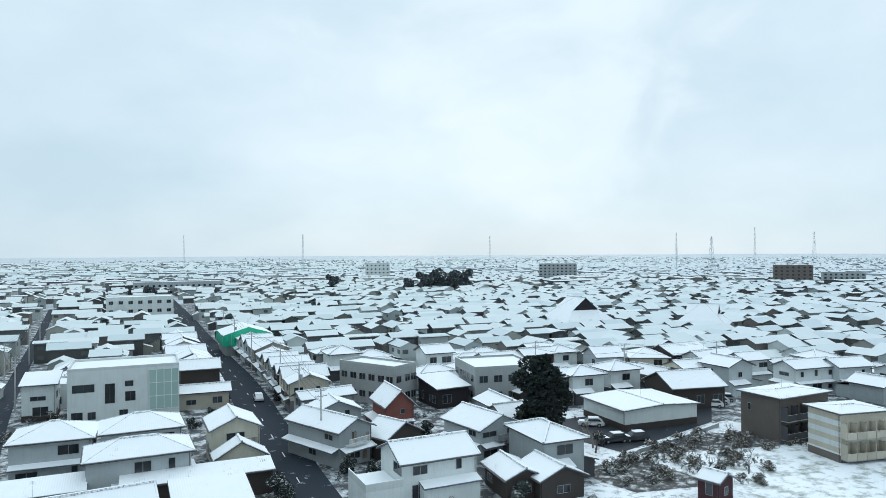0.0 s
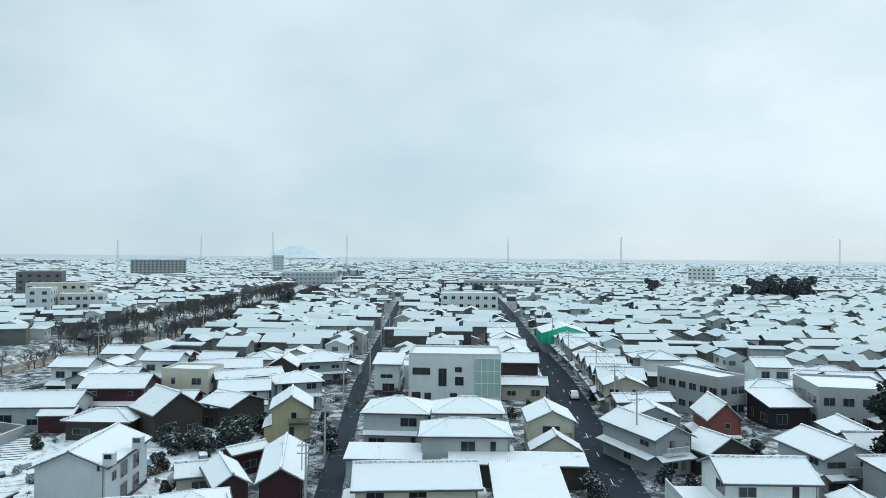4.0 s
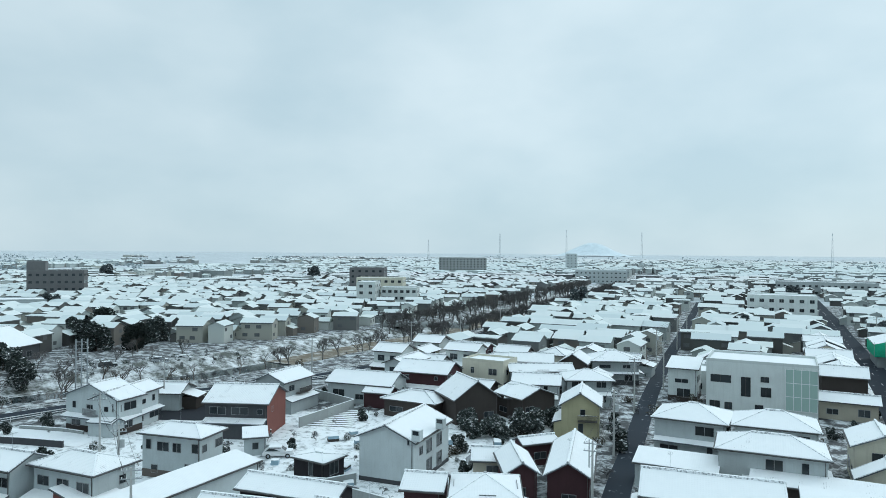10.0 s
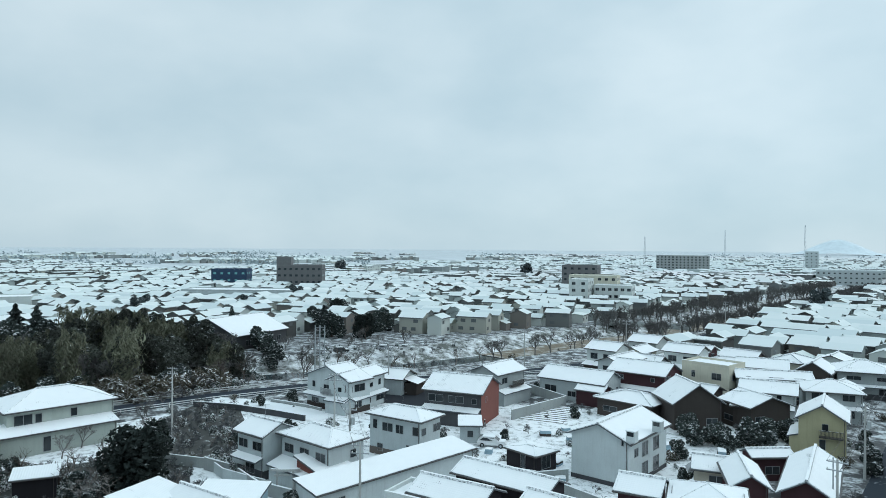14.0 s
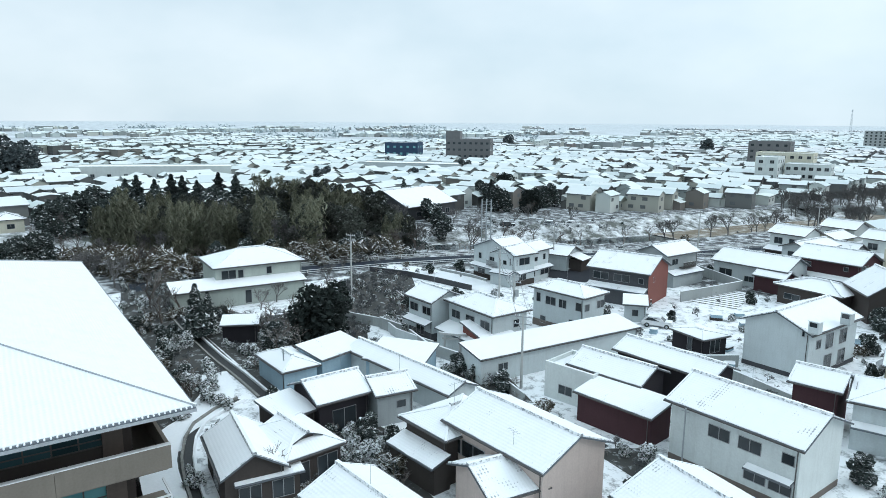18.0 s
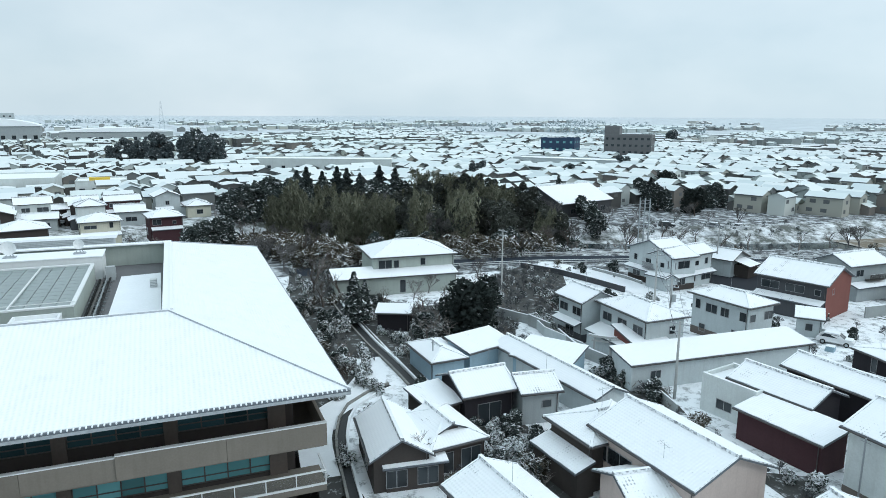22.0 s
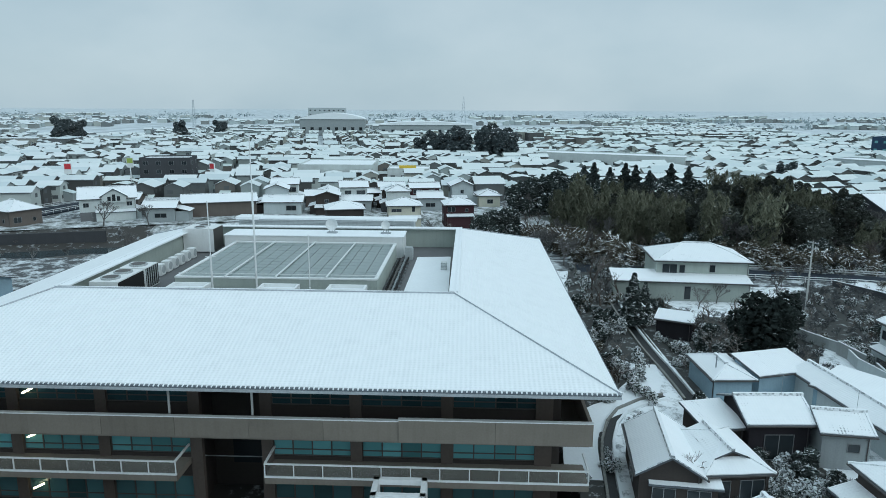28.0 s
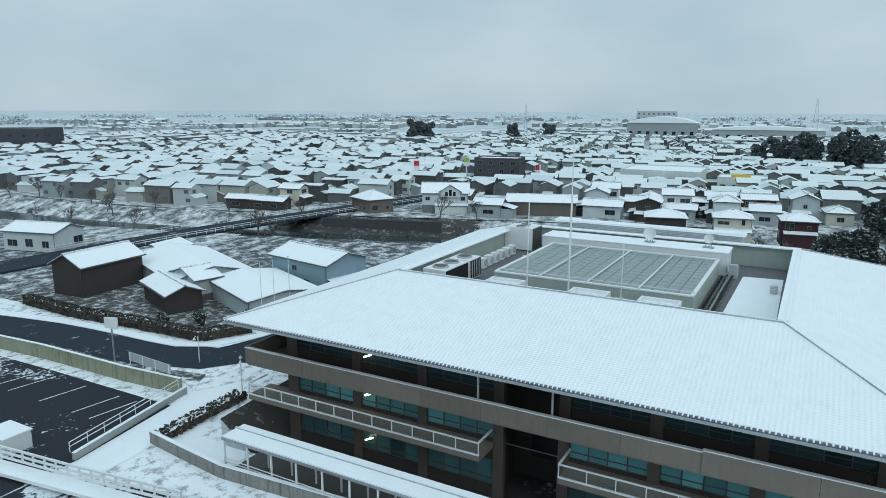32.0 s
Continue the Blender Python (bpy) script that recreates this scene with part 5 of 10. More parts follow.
house(-66.5, 93.6, 13.8, 10.9, 9.8, 5.3, 2.07, 'gx', 'slate', 0.5, wins='f:-3:3.5:2.6:1.1 f:0.6:3.5:2.6:1.1 f:3.8:3.6:0.8:0.8 f:-2.5:0.4:2.4:1.7 f:2:0.4:2.4:1.7 r:-2:3.6:0.7:0.8', name='house', category='house', storeys=2, clad='r:brick', skirts='f:2.95:1.7:-5:5', snow='snow_thin', label='dark two-storey house with a brick-red gable wall and snowy roof')
house(-69.4, 109.3, 86.1, 9.8, 7.1, 5.5, 1.49, 'gx', 'grey', 0.5, wins='auto', name='house', category='house', storeys=2, label='grey two-storey house with a snowy roof')
house(-85.8, 88.2, 98.5, 11.6, 5.6, 5.6, 1.19, 'gx', 'pale', 0.5, wins='auto', name='house', category='house', storeys=2, label='pale two-storey house with a snowy roof beside the river road')
house(-88.2, 85.8, -1.9, 11.9, 6.0, 5.6, 2.20, 'gy', 'pale', 0.5, wins='auto', name='house', category='house', storeys=2, label='pale wing with a snowy gable roof')
house(-58.0, 83.6, 36.2, 3.7, 4.0, 2.6, 0.64, 'sx', 'pale', 0.35, wins='auto', name='office_building', category='building', storeys=1, label='pale block storehouse with a snowy roof')
house(-70.5, 55.8, -0.9, 6.2, 5.9, 5.4, 1.25, 'gx', 'pale', 0.5, wins='f:-1.4:3.5:1.7:1.0 f:1.4:3.5:1.7:1.0 f:0:0.5:1.7:1.6 l:0:3.5:1.6:1', name='house', category='house', storeys=2, skirts='f:2.75:1.2:-2.6:2.6 l:2.75:1.8:-2:2.4', label='pale two-storey house with a snowy roof')
house(-62.4, 57.9, -3.7, 10.1, 6.4, 5.6, 1.15, 'hip', 'pale', 0.5, wins='f:-3:3.5:1.7:1.0 f:0:3.5:1.7:1.0 f:3:3.5:1.7:1.0 f:-2:0.5:1.7:1.6 r:1:3.6:0.8:0.9 b:-2:3.5:1.6:1 b:2:3.5:1.6:1', name='house', category='house', storeys=2, skirts='f:2.9:2.4:-4.5:4.5 r:2.9:2.8:-2.6:2.6', snow='snow_thin', label='pale two-storey house with tiled lower roofs under snow')
house(-59.5, 55.6, 79.9, 5.0, 6.0, 3.0, 0.96, 'sx', 'brick', 0.35, wins='auto', name='house', category='house', storeys=1, label='red-walled wing with a snowy lean-to roof')
house(-107.7, 45.9, 82.1, 15.0, 10.4, 5.6, 1.98, 'hip', 'greenish', 0.5, wins='f:-5:3.4:2.2:1.6 f:-3.1:3.7:0.8:1.2 f:1.5:3.9:0.8:1.1 r:0:3.7:1.6:1', name='house', category='house', storeys=2, skirts='', label='pale green two-storey house with a hipped snowy roof and solar panels')
house(-102.5, 41.4, 81.6, 20.9, 5.0, 3.0, 0.80, 'sx', 'greenish', 0.35, wins='f:0.9:0.3:0.9:2.0 f:-7.1:1:0.7:1.2', name='house', category='house', storeys=1, skirts='', label='pale green single-storey wing with a snowy roof')
house(-53.2, 60.6, 81.8, 24.7, 4.5, 3.0, 0.72, 'sx', 'pale', 0.35, wins='f:-9:1.2:1.2:0.8', name='shed', category='shed', storeys=1, label='long low pale warehouse with a snowy lean-to roof')
house(-38.5, 62.8, -1.1, 12.2, 5.1, 4.0, 1.07, 'gx', 'black', 0.5, wins='', name='shed', category='shed', storeys=1, label='dark warehouse with a long snowy gable roof')
house(-40.8, 56.3, 4.8, 8.8, 5.7, 3.8, 1.20, 'gx', 'black', 0.5, wins='', name='shed', category='shed', storeys=1, label='dark warehouse with a long snowy gable roof')
house(-36.7, 51.8, 2.6, 8.6, 4.2, 3.0, 0.67, 'sx', 'maroon', 0.35, wins='', name='office_building', category='building', storeys=1, label='low dark maroon-boarded building with a snowy roof')
house(-44.0, 54.6, 6.3, 5.9, 5.0, 3.4, 0.00, 'flat', 'white', 0.0, wins='auto', name='house', category='house', storeys=1, label='low white house with a flat snowy roof')
house(-25.1, 53.6, -1.7, 11.9, 8.0, 5.4, 1.68, 'gx', 'white', 0.5, wins='f:-1:3.5:1.8:1.0 f:1.6:3.5:1.8:1.0 f:4.6:3.7:0.9:0.8 f:2.2:1.2:1.7:1.1 f:4.2:1.2:1.7:1.1', name='house', category='house', storeys=2, skirts='f:2.55:0.7:1.5:5.2', label='white two-storey house with a long snowy tile roof')
house(-34.9, 36.6, -0.2, 11.2, 7.8, 5.0, 1.64, 'gx', 'pink', 0.5, wins='f:-4.2:2.6:1.0:1.2 f:-2.2:2.6:2.6:1.3 f:2:2.6:1.6:1.2', name='house', category='house', storeys=2, skirts='', snow='snow_thin', label='large old tiled house with a pink plaster gable')
house(-41.6, 35.1, 1.1, 6.2, 7.3, 4.2, 1.11, 'hip', 'wood', 0.5, wins='', name='house', category='house', storeys=1, skirts='f:2.95:2.0:-2.9:3.2 l:2.95:1.4:-2:2', snow='snow_thin', label='old timber house with tiled roofs showing through snow')
house(-33.4, 32.3, 78.4, 5.1, 6.2, 3.4, 1.31, 'gx', 'pink', 0.5, wins='auto', name='house', category='house', storeys=1, snow='snow_thin', label='low tiled wing with snow on its roof')
house(-36.6, 23.0, 1.6, 7.4, 6.5, 3.2, 1.36, 'gx', 'wood', 0.35, wins='auto', name='house', category='house', storeys=1, snow='snow_thin', label='old house with a long snowy roof')
house(-22.2, 39.4, -12.6, 6.2, 8.7, 3.8, 1.83, 'gx', 'wood', 0.5, wins='auto', name='house', category='house', storeys=1, snow='snow_thin', label='old tiled house with a long snowy roof')
house(-55.2, 30.9, 88.0, 6.1, 6.3, 3.4, 1.32, 'gx', 'black', 0.5, wins='f:0:0.1:2.4:2.2', name='house', category='house', storeys=1, label='old dark storehouse with a snowy roof')
house(-53.0, 35.9, 78.7, 4.4, 5.0, 3.2, 1.06, 'gx', 'grey', 0.35, wins='f:0.6:1.6:0.9:0.7', name='house', category='house', storeys=1, label='old plastered storehouse with a snowy roof')
house(-49.5, 19.7, 79.3, 5.1, 8.4, 2.8, 1.54, 'gy', 'wood', 0.35, wins='f:0:0.4:1.7:1.6 l:0:0.4:1.7:1.5', name='house', category='house', storeys=1, label='old dark house with a broad snowy roof')
house(-49.4, 24.0, 92.1, 5.6, 7.5, 2.75, 1.17, 'iri', 'wood', 0.35, wins='f:-1.4:0.3:1.8:1.8 f:1.2:0.3:1.8:1.8', name='house', category='house', storeys=1, label='old dark house with a broad hip-and-gable roof under snow')
house(-67.3, 32.3, -1.4, 7.4, 4.5, 2.5, 0.82, 'hip', 'blue', 0.35, wins='', name='shed', category='shed', storeys=1, label='blue-grey tin shed with a hipped snowy roof')
house(-67.2, 37.9, 102.5, 7.1, 4.6, 2.6, 0.8, 'sx', 'blue', 0.35, wins='', name='shed', category='shed', storeys=1, label='blue-grey tin shed with a snowy roof')
house(-60.7, 43.2, 31.2, 7.3, 5.5, 2.5, 0.88, 'sx', 'blue', 0.35, wins='', name='shed', category='shed', storeys=1, label='long blue-grey tin shed with a snowy roof')
house(-57.4, 41.6, 2.5, 18.2, 4.2, 2.5, 0.87, 'gx', 'pale', 0.35, wins='', name='shed', category='shed', storeys=1, label='long low shed with snow on its roof')
house(1.8, 105.8, -8.7, 10.5, 9.2, 5.6, 1.66, 'hip', 'pale', 0.5, wins='auto', name='house', category='house', storeys=2, label='pale two-storey house with a hipped snowy roof')
house(12.5, 105.1, -5.0, 11.2, 8.8, 5.6, 1.59, 'hip', 'pale', 0.5, wins='auto', name='house', category='house', storeys=2, label='pale two-storey house with a hipped snowy roof')
house(10.5, 91.9, -5.2, 12.6, 8.1, 5.6, 1.46, 'hip', 'pale', 0.5, wins='auto', name='house', category='house', storeys=2, label='pale two-storey house with a broad hipped snowy roof')
house(24.1, 100.3, -6.2, 7.4, 9.0, 5.3, 1.68, 'gy', 'cream', 0.5, wins='auto', name='house', category='house', storeys=2, label='cream two-storey house with a snowy gable roof')
house(22.9, 91.6, -6.9, 7.3, 4.0, 3.0, 2.10, 'gy', 'cream', 0.35, wins='auto', name='house', category='house', storeys=1, label='cream porch wing with a snowy gable roof')
house(3.0, 75.3, -1.0, 14.0, 8.2, 4.6, 1.73, 'gx', 'cream', 0.5, wins='auto', name='house', category='house', storeys=2, label='cream house with a broad snowy tile roof')
house(15.1, 72.6, -4.9, 8.1, 10.0, 3.8, 1.60, 'sx', 'wood', 0.5, wins='auto', name='house', category='house', storeys=1, label='low house with a smooth snowy roof')
house(-0.4, 89.9, -6.5, 10.2, 5.0, 3.0, 0.80, 'sx', 'pale', 0.35, wins='auto', name='office_building', category='building', storeys=1, label='low outbuilding with a snowy lean-to roof')
house(16.5, 86.0, -7.6, 17.8, 4.0, 3.0, 0.64, 'sx', 'wood', 0.35, wins='auto', name='shed', category='shed', storeys=1, label='long low shed with a snowy roof')
house(36.5, 93.8, 16.2, 6.9, 13.0, 5.0, 1.54, 'gy', 'grey', 0.5, wins='auto', name='house', category='house', storeys=2, snow='snow_thin', label='old house with a rusted tin gable and snowy tile roof')
house(43.0, 112.2, 1.4, 10.5, 5.0, 5.0, 1.05, 'gx', 'grey', 0.5, wins='auto', name='house', category='house', storeys=2, label='grey two-storey house with a snowy roof')
house(44.9, 89.9, 16.3, 7.8, 6.0, 3.2, 1.94, 'gy', 'wood', 0.35, wins='auto', name='house', category='house', storeys=1, label='small dark hut with a snowy tiled roof')
house(51.0, 101.6, -8.7, 5.6, 9.0, 4.8, 2.60, 'gy', 'brick', 0.5, wins='auto', name='house', category='house', storeys=2, label='red-walled house with a snowy tile roof')
GABLED = house(41.2, 72.9, -6.1, 10.8, 8.2, 5.2, 1.72, 'gx', 'white', 0.5, wins='auto', name='house', category='house', storeys=2, label='white two-storey house with a balcony and snowy roof')
house(50.5, 67.8, -102.3, 7.9, 5.6, 2.7, 1.19, 'gx', 'wood', 0.5, wins='auto', name='house', category='house', storeys=1, label='old tiled house with a snowy roof')
house(54.1, 65.0, -98.2, 7.1, 7.0, 2.7, 1.48, 'gx', 'wood', 0.5, wins='auto', name='house', category='house', storeys=1, label='old tiled house with a snowy roof')
house(56.4, 83.1, 3.1, 8.4, 10.0, 4.8, 1.76, 'gy', 'grey', 0.5, wins='auto', name='house', category='house', storeys=2, label='grey mossy-walled house with a snowy gable roof')
house(68.9, 114.6, -1.8, 7.9, 9.0, 3.8, 1.44, 'sx', 'black', 0.5, wins='auto', name='shed', category='shed', storeys=1, label='dark shed with a snowy roof')
house(59.2, 124.3, -68.1, 14.8, 6.7, 7.4, 0.00, 'flat', 'concrete', 0.0, wins='f:-6:1.2:1.6:1.2 f:-6:4.6:1.6:1.2 f:-3.5:1.2:1.6:1.2 f:-3.5:4.6:1.6:1.2 f:-1:1.2:1.6:1.2 f:-1:4.6:1.6:1.2 f:1.5:1.2:1.6:1.2 f:1.5:4.6:1.6:1.2 f:4:1.2:1.6:1.2 f:4:4.6:1.6:1.2 f:6.2:1.2:1.6:1.2 f:6.2:4.6:1.6:1.2 r:-2:1.2:1.4:1.3 r:-2:4.6:1.4:1.3 r:0.6:1.2:1.4:1.3 r:0.6:4.6:1.4:1.3 r:2.4:1.2:1.4:1.3 r:2.4:4.6:1.4:1.3', name='office_building', category='building', storeys=2, label='grey concrete office building with a flat roof')
house(81.1, 113.8, -105.7, 13.7, 13.4, 7.0, 0.00, 'flat', 'concrete', 0.0, wins='f:-5:1.2:1.7:1.3 f:-5:4.4:1.7:1.3 f:-2.5:1.2:1.7:1.3 f:-2.5:4.4:1.7:1.3 f:0:1.2:1.7:1.3 f:0:4.4:1.7:1.3 f:2.5:1.2:1.7:1.3 f:2.5:4.4:1.7:1.3 f:5:1.2:1.7:1.3 f:5:4.4:1.7:1.3 r:-5:1.2:1.7:1.3 r:-5:4.4:1.7:1.3 r:-2:1.2:1.7:1.3 r:-2:4.4:1.7:1.3 r:1:1.2:1.7:1.3 r:1:4.4:1.7:1.3 r:4:1.2:1.7:1.3 r:4:4.4:1.7:1.3', name='office_building', category='building', storeys=2, label='grey concrete office building with a flat roof')
house(91.5, 84.8, -99.9, 13.2, 16.0, 3.5, 0.45, 'gx', 'white', 0.5, wins='', name='office_building', category='building', storeys=1, label='low white store building with a broad snowy roof')
house(104.3, 65.5, -94.2, 8.3, 12.6, 7.0, 0.35, 'hip', 'brown', 0.5, wins='f:-2:4.2:0.5:1.0', name='office_building', category='building', storeys=2, label='brown apartment block with dark balconies')
house(100.8, 53.6, -107.0, 6.9, 9.3, 7.0, 0.35, 'hip', 'beige', 0.5, wins='', name='office_building', category='building', storeys=2, label='beige banded apartment block with balconies')
house(69.4, 52.5, -82.2, 3.4, 3.9, 2.6, 0.82, 'gx', 'maroon', 0.35, wins='auto', name='shed', category='shed', storeys=1, label='small maroon field shed with a snowy roof')
house(115.1, 117.4, -20.6, 7.7, 9.2, 5.4, 1.93, 'gx', 'pale', 0.5, wins='auto', name='house', category='house', storeys=2, label='pale two-storey house with a snowy roof')
house(122.8, 111.8, -33.3, 9.5, 9.7, 5.4, 1.71, 'hip', 'cream', 0.5, wins='auto', name='house', category='house', storeys=2, label='cream two-storey house with a hipped snowy roof')
house(134.3, 111.5, -1.8, 13.7, 9.1, 5.4, 1.92, 'gx', 'wood', 0.5, wins='auto', name='house', category='house', storeys=2, label='dark timber house with a snowy roof')
house(134.3, 102.6, -5.1, 12.3, 6.8, 5.4, 1.44, 'gx', 'white', 0.5, wins='auto', name='house', category='house', storeys=2, label='white two-storey house with a snowy roof')
house(108.8, 89.2, -17.6, 12.1, 11.2, 4.0, 2.35, 'gx', 'wood', 0.5, wins='auto', name='house', category='house', storeys=1, label='dark timber house with a snowy roof')
house(139.8, 82.9, -11.2, 12.9, 6.7, 5.4, 1.41, 'gx', 'white', 0.5, wins='auto', name='house', category='house', storeys=2, label='white two-storey house with a snowy roof')
house(147.8, 79.2, -16.2, 9.5, 7.0, 5.4, 1.47, 'gx', 'pale', 0.5, wins='auto', name='house', category='house', storeys=2, label='pale two-storey house with a snowy roof')
house(138.2, 95.7, -9.5, 7.8, 6.6, 5.4, 1.39, 'gx', 'white', 0.5, wins='auto', name='house', category='house', storeys=2, label='white two-storey house with a snowy roof')
house(167.0, 183.3, -100.0, 21.0, 20.0, 5.2, 8.2, 'iri', 'black', 0.9, wins='', name='temple', category='temple', storeys=1, skirts='', label='large temple hall with a steep snowy roof and dark gable')
house(196.0, 152.0, -60.0, 17.0, 15.0, 5.0, 6.60, 'iri', 'wood', 0.5, wins='', name='house', category='temple', storeys=1, skirts='', label='temple building with a steep hip-and-gable roof under snow')
CLINIC = house(14.3, 139.2, -7.7, 18.2, 12.0, 9.3, 0.00, 'flat', 'white', 0.0, wins='f:-6.6:5.6:3.4:1.3 f:-2.4:3.4:1.5:3.4 f:0.7:6.2:1.3:0.9 f:0.9:3.6:1.6:1.6 f:-7.6:0.8:1.7:1.3 f:-5.3:0.8:1.2:1.2 f:-0.2:0.8:1.3:1.2 r:-3:6:1.6:1.2 r:2:6:1.6:1.2 l:0:6:1.6:1.2', name='office_building', category='building', storeys=3, pane='glass_dark', frame_mat='frame_dark', label='white three-storey clinic building with a flat roof')
house(2.2, 155.9, -8.0, 7.4, 10.0, 4.2, 0.00, 'flat', 'white', 0.0, wins='auto', name='house', category='house', storeys=1, label='low white clinic wing with a flat roof')
house(0.8, 144.7, -8.0, 6.3, 8.0, 6.5, 1.28, 'sx', 'white', 0.5, wins='auto', name='house', category='house', storeys=2, label='small white house with a snowy roof')
house(-84.0, 33.9, 60.0, 5.0, 3.0, 2.5, 0.6, 'sx', 'black', 0.35, wins='', name='shed', category='shed', storeys=1, label='small dark garden shed with snow on its roof')
house(-55.2, 26.3, 99.6, 4.1, 4.5, 2.6, 0.72, 'sx', 'wood', 0.35, wins='', name='house', category='house', storeys=1, label='low dark lean-to with a snowy roof')
house(-46.3, 20.2, 79.0, 5.3, 2.6, 2.2, 0.42, 'sx', 'wood', 0.35, wins='f:-1.5:0.4:1.6:1.4 f:1:0.4:1.6:1.4', name='house', category='house', storeys=1, label='low dark porch with snow on its roof')
house(-167.6, 122.3, 101.4, 22.8, 20.1, 4.0, 4.23, 'gx', 'slate', 0.5, wins='f:-6:1:1.8:1.4 f:-2:1:1.8:1.4 f:3:1:1.8:1.4 f:7:1:1.8:1.4', name='house', category='house', storeys=1, skirts='', snow='snow_plain', label='broad dark house with a large snowy roof and skylights')
RENTAL_ANG = -2.9
RUSTY = (36.5, 93.8, 16.2, 6.9, 13.0)

# ---- apartment blocks by the waste lot: balconies and banded walls ----
# rusted sheets on the old gable by the road
def rust_sheets():
    x, y, ang, w, d = RUSTY
    m = pose(x, y, 0, 0, 0, ang)
    for k, (u, z, a, b) in enumerate(((-1.6, 0.3, 0.7, 2.6), (-0.4, 3.0, 0.6, 1.6), (1.3, 0.5, 0.8, 2.2), (2.0, 2.9, 0.5, 1.3))):
        q = MB()
        q.box(u, -d / 2 + 0.46, z, u + a, -d / 2 + 0.495, z + b)
        solid("rusted_sheet", q, "rust_tin", "rusted tin sheet nailed on an old gable wall", "tin sheet", "rusted sheets", m=m)


# terraced houses along both sides of the main road
rr_ = random.Random(31)
rpts = along(MAIN_ROAD, 1.0)
for side, lo, hi in ((-1, 104, 215), (1, 150, 215)):
    yy = lo
    while yy < hi:
        i = min(range(len(rpts)), key=lambda k: abs(rpts[k].y - yy))
        d = (rpts[i + 1] - rpts[i - 1]).normalized()
        n = Vector((-d.y, d.x, 0)) * side
        wd_ = rr_.uniform(6.6, 8.6)
        dp = rr_.uniform(8.0, 10.5)
        c = rpts[i] + n * (5.0 + dp / 2)
        if all(math.hypot(c.x - hx, c.y - hy) > hr * 0.8 + 3.5 for hx, hy, hr in HOUSES[:95]):
            house(c.x, c.y, math.degrees(math.atan2(d.y, d.x)) + (0 if side < 0 else 180) + 180, wd_, dp, rr_.choice((5.2, 5.4, 5.5, 4.8)), 0.4 * dp / 2 if rr_.random() < 0.6 else 0.4 * wd_ / 2, "gx" if rr_.random() < 0.7 else "gy", rr_.choice(("grey", "wood", "pale", "beige", "wood", "white")), 0.4, wins="auto", skirts="f:2.8:1.2:%.1f:%.1f" % (-wd_ / 2 + 0.4, wd_ / 2 - 0.4), label="narrow terraced house with a snowy roof beside the road")
        yy += wd_ + 0.5


def balconies(x, y, ang, w, d, storeys, n, z0, dz, rail, label, awn=True):
    """Balconies along the r side of a block whose house stands at x, y: slab, front panel and door panes of each, as one thing on the wall."""
    m = pose(x, y, 0, 0, 0, ang)
    hw_, hd = w / 2 - 0.5, d / 2 - 0.5
    for st in range(storeys):
        for i in range(n):
            v0 = -hd + 2 * hd * i / n
            v1 = v0 + 2 * hd / n
            t = new("balcony")
            t.matrix_world = m
            tagged(t, label, "balcony", "balconies of the apartment blocks")
            z = z0 + st * dz
            q = MB()
            q.box(hw_ + 0.002, v0 + 0.05, z, hw_ + 1.2, v1 - 0.05, z + 0.14)
            part("slab", q, "wall_concrete", t)
            q = MB()
            q.box(hw_ + 1.14, v0 + 0.05, z + 0.141, hw_ + 1.2, v1 - 0.05, z + 1.1, top_slot=1)
            part("front_panel", q, [rail, "snow_cap"], t)
            q = MB()
            q.box(hw_ + 0.01, v0 + 0.03, z + 0.141, hw_ + 1.12, v0 + 0.09, z + 2.3)
            part("partition", q, rail, t)
            q = MB()
            q.box(hw_ + 0.002, v0 + 0.9, z + 0.15, hw_ + 0.04, v1 - 0.6, z + 2.1)
            part("glass_door", q, "glass_dark", t)


def bands(x, y, ang, w, d, zs, mat, label):
    m = pose(x, y, 0, 0, 0, ang)
    hw_, hd = w / 2 - 0.5, d / 2 - 0.5
    for z in zs:
        q = MB()
        q.box(-hw_ - 0.03, -hd - 0.03, z, hw_ + 0.03, -hd - 0.002, z + 0.75)
        solid("wall_band", q, mat, label, "cladding", "bands of the apartment wall", m=m)


balconies(104.3, 65.5, -94.2, 8.3, 12.6, 2, 5, 0.5, 2.9, "wall_slate", "dark apartment balcony with snow on its rail")
balconies(100.8, 53.6, -107.0, 6.9, 9.3, 2, 5, 0.5, 2.9, "wall_beige", "beige apartment balcony with snow on its rail")
bands(100.8, 53.6, -107.0, 6.9, 9.3, (0.6, 2.1, 3.6, 5.1), "wall_white", "pale band across the beige apartment wall")

# the clinic's green glazed bay, with its mullions
q = MB()
q.box(4.0, -6.12, 1.6, 9.0, -6.002, 8.9)
bay = part("glazed_bay", q, "glass_green", CLINIC, "tall pale green glazing")
for k in range(5):
    q = MB()
    q.box(3.95 + k * 1.25, -6.2, 1.6, 4.05 + k * 1.25, -6.125, 8.9)
    part("mullion", q, "paint_white", bay)
for k in range(4):
    q = MB()
    q.box(4.05, -6.18, 1.6 + k * 2.4, 8.95, -6.124, 1.7 + k * 2.4)
    part("transom", q, "paint_white", bay)
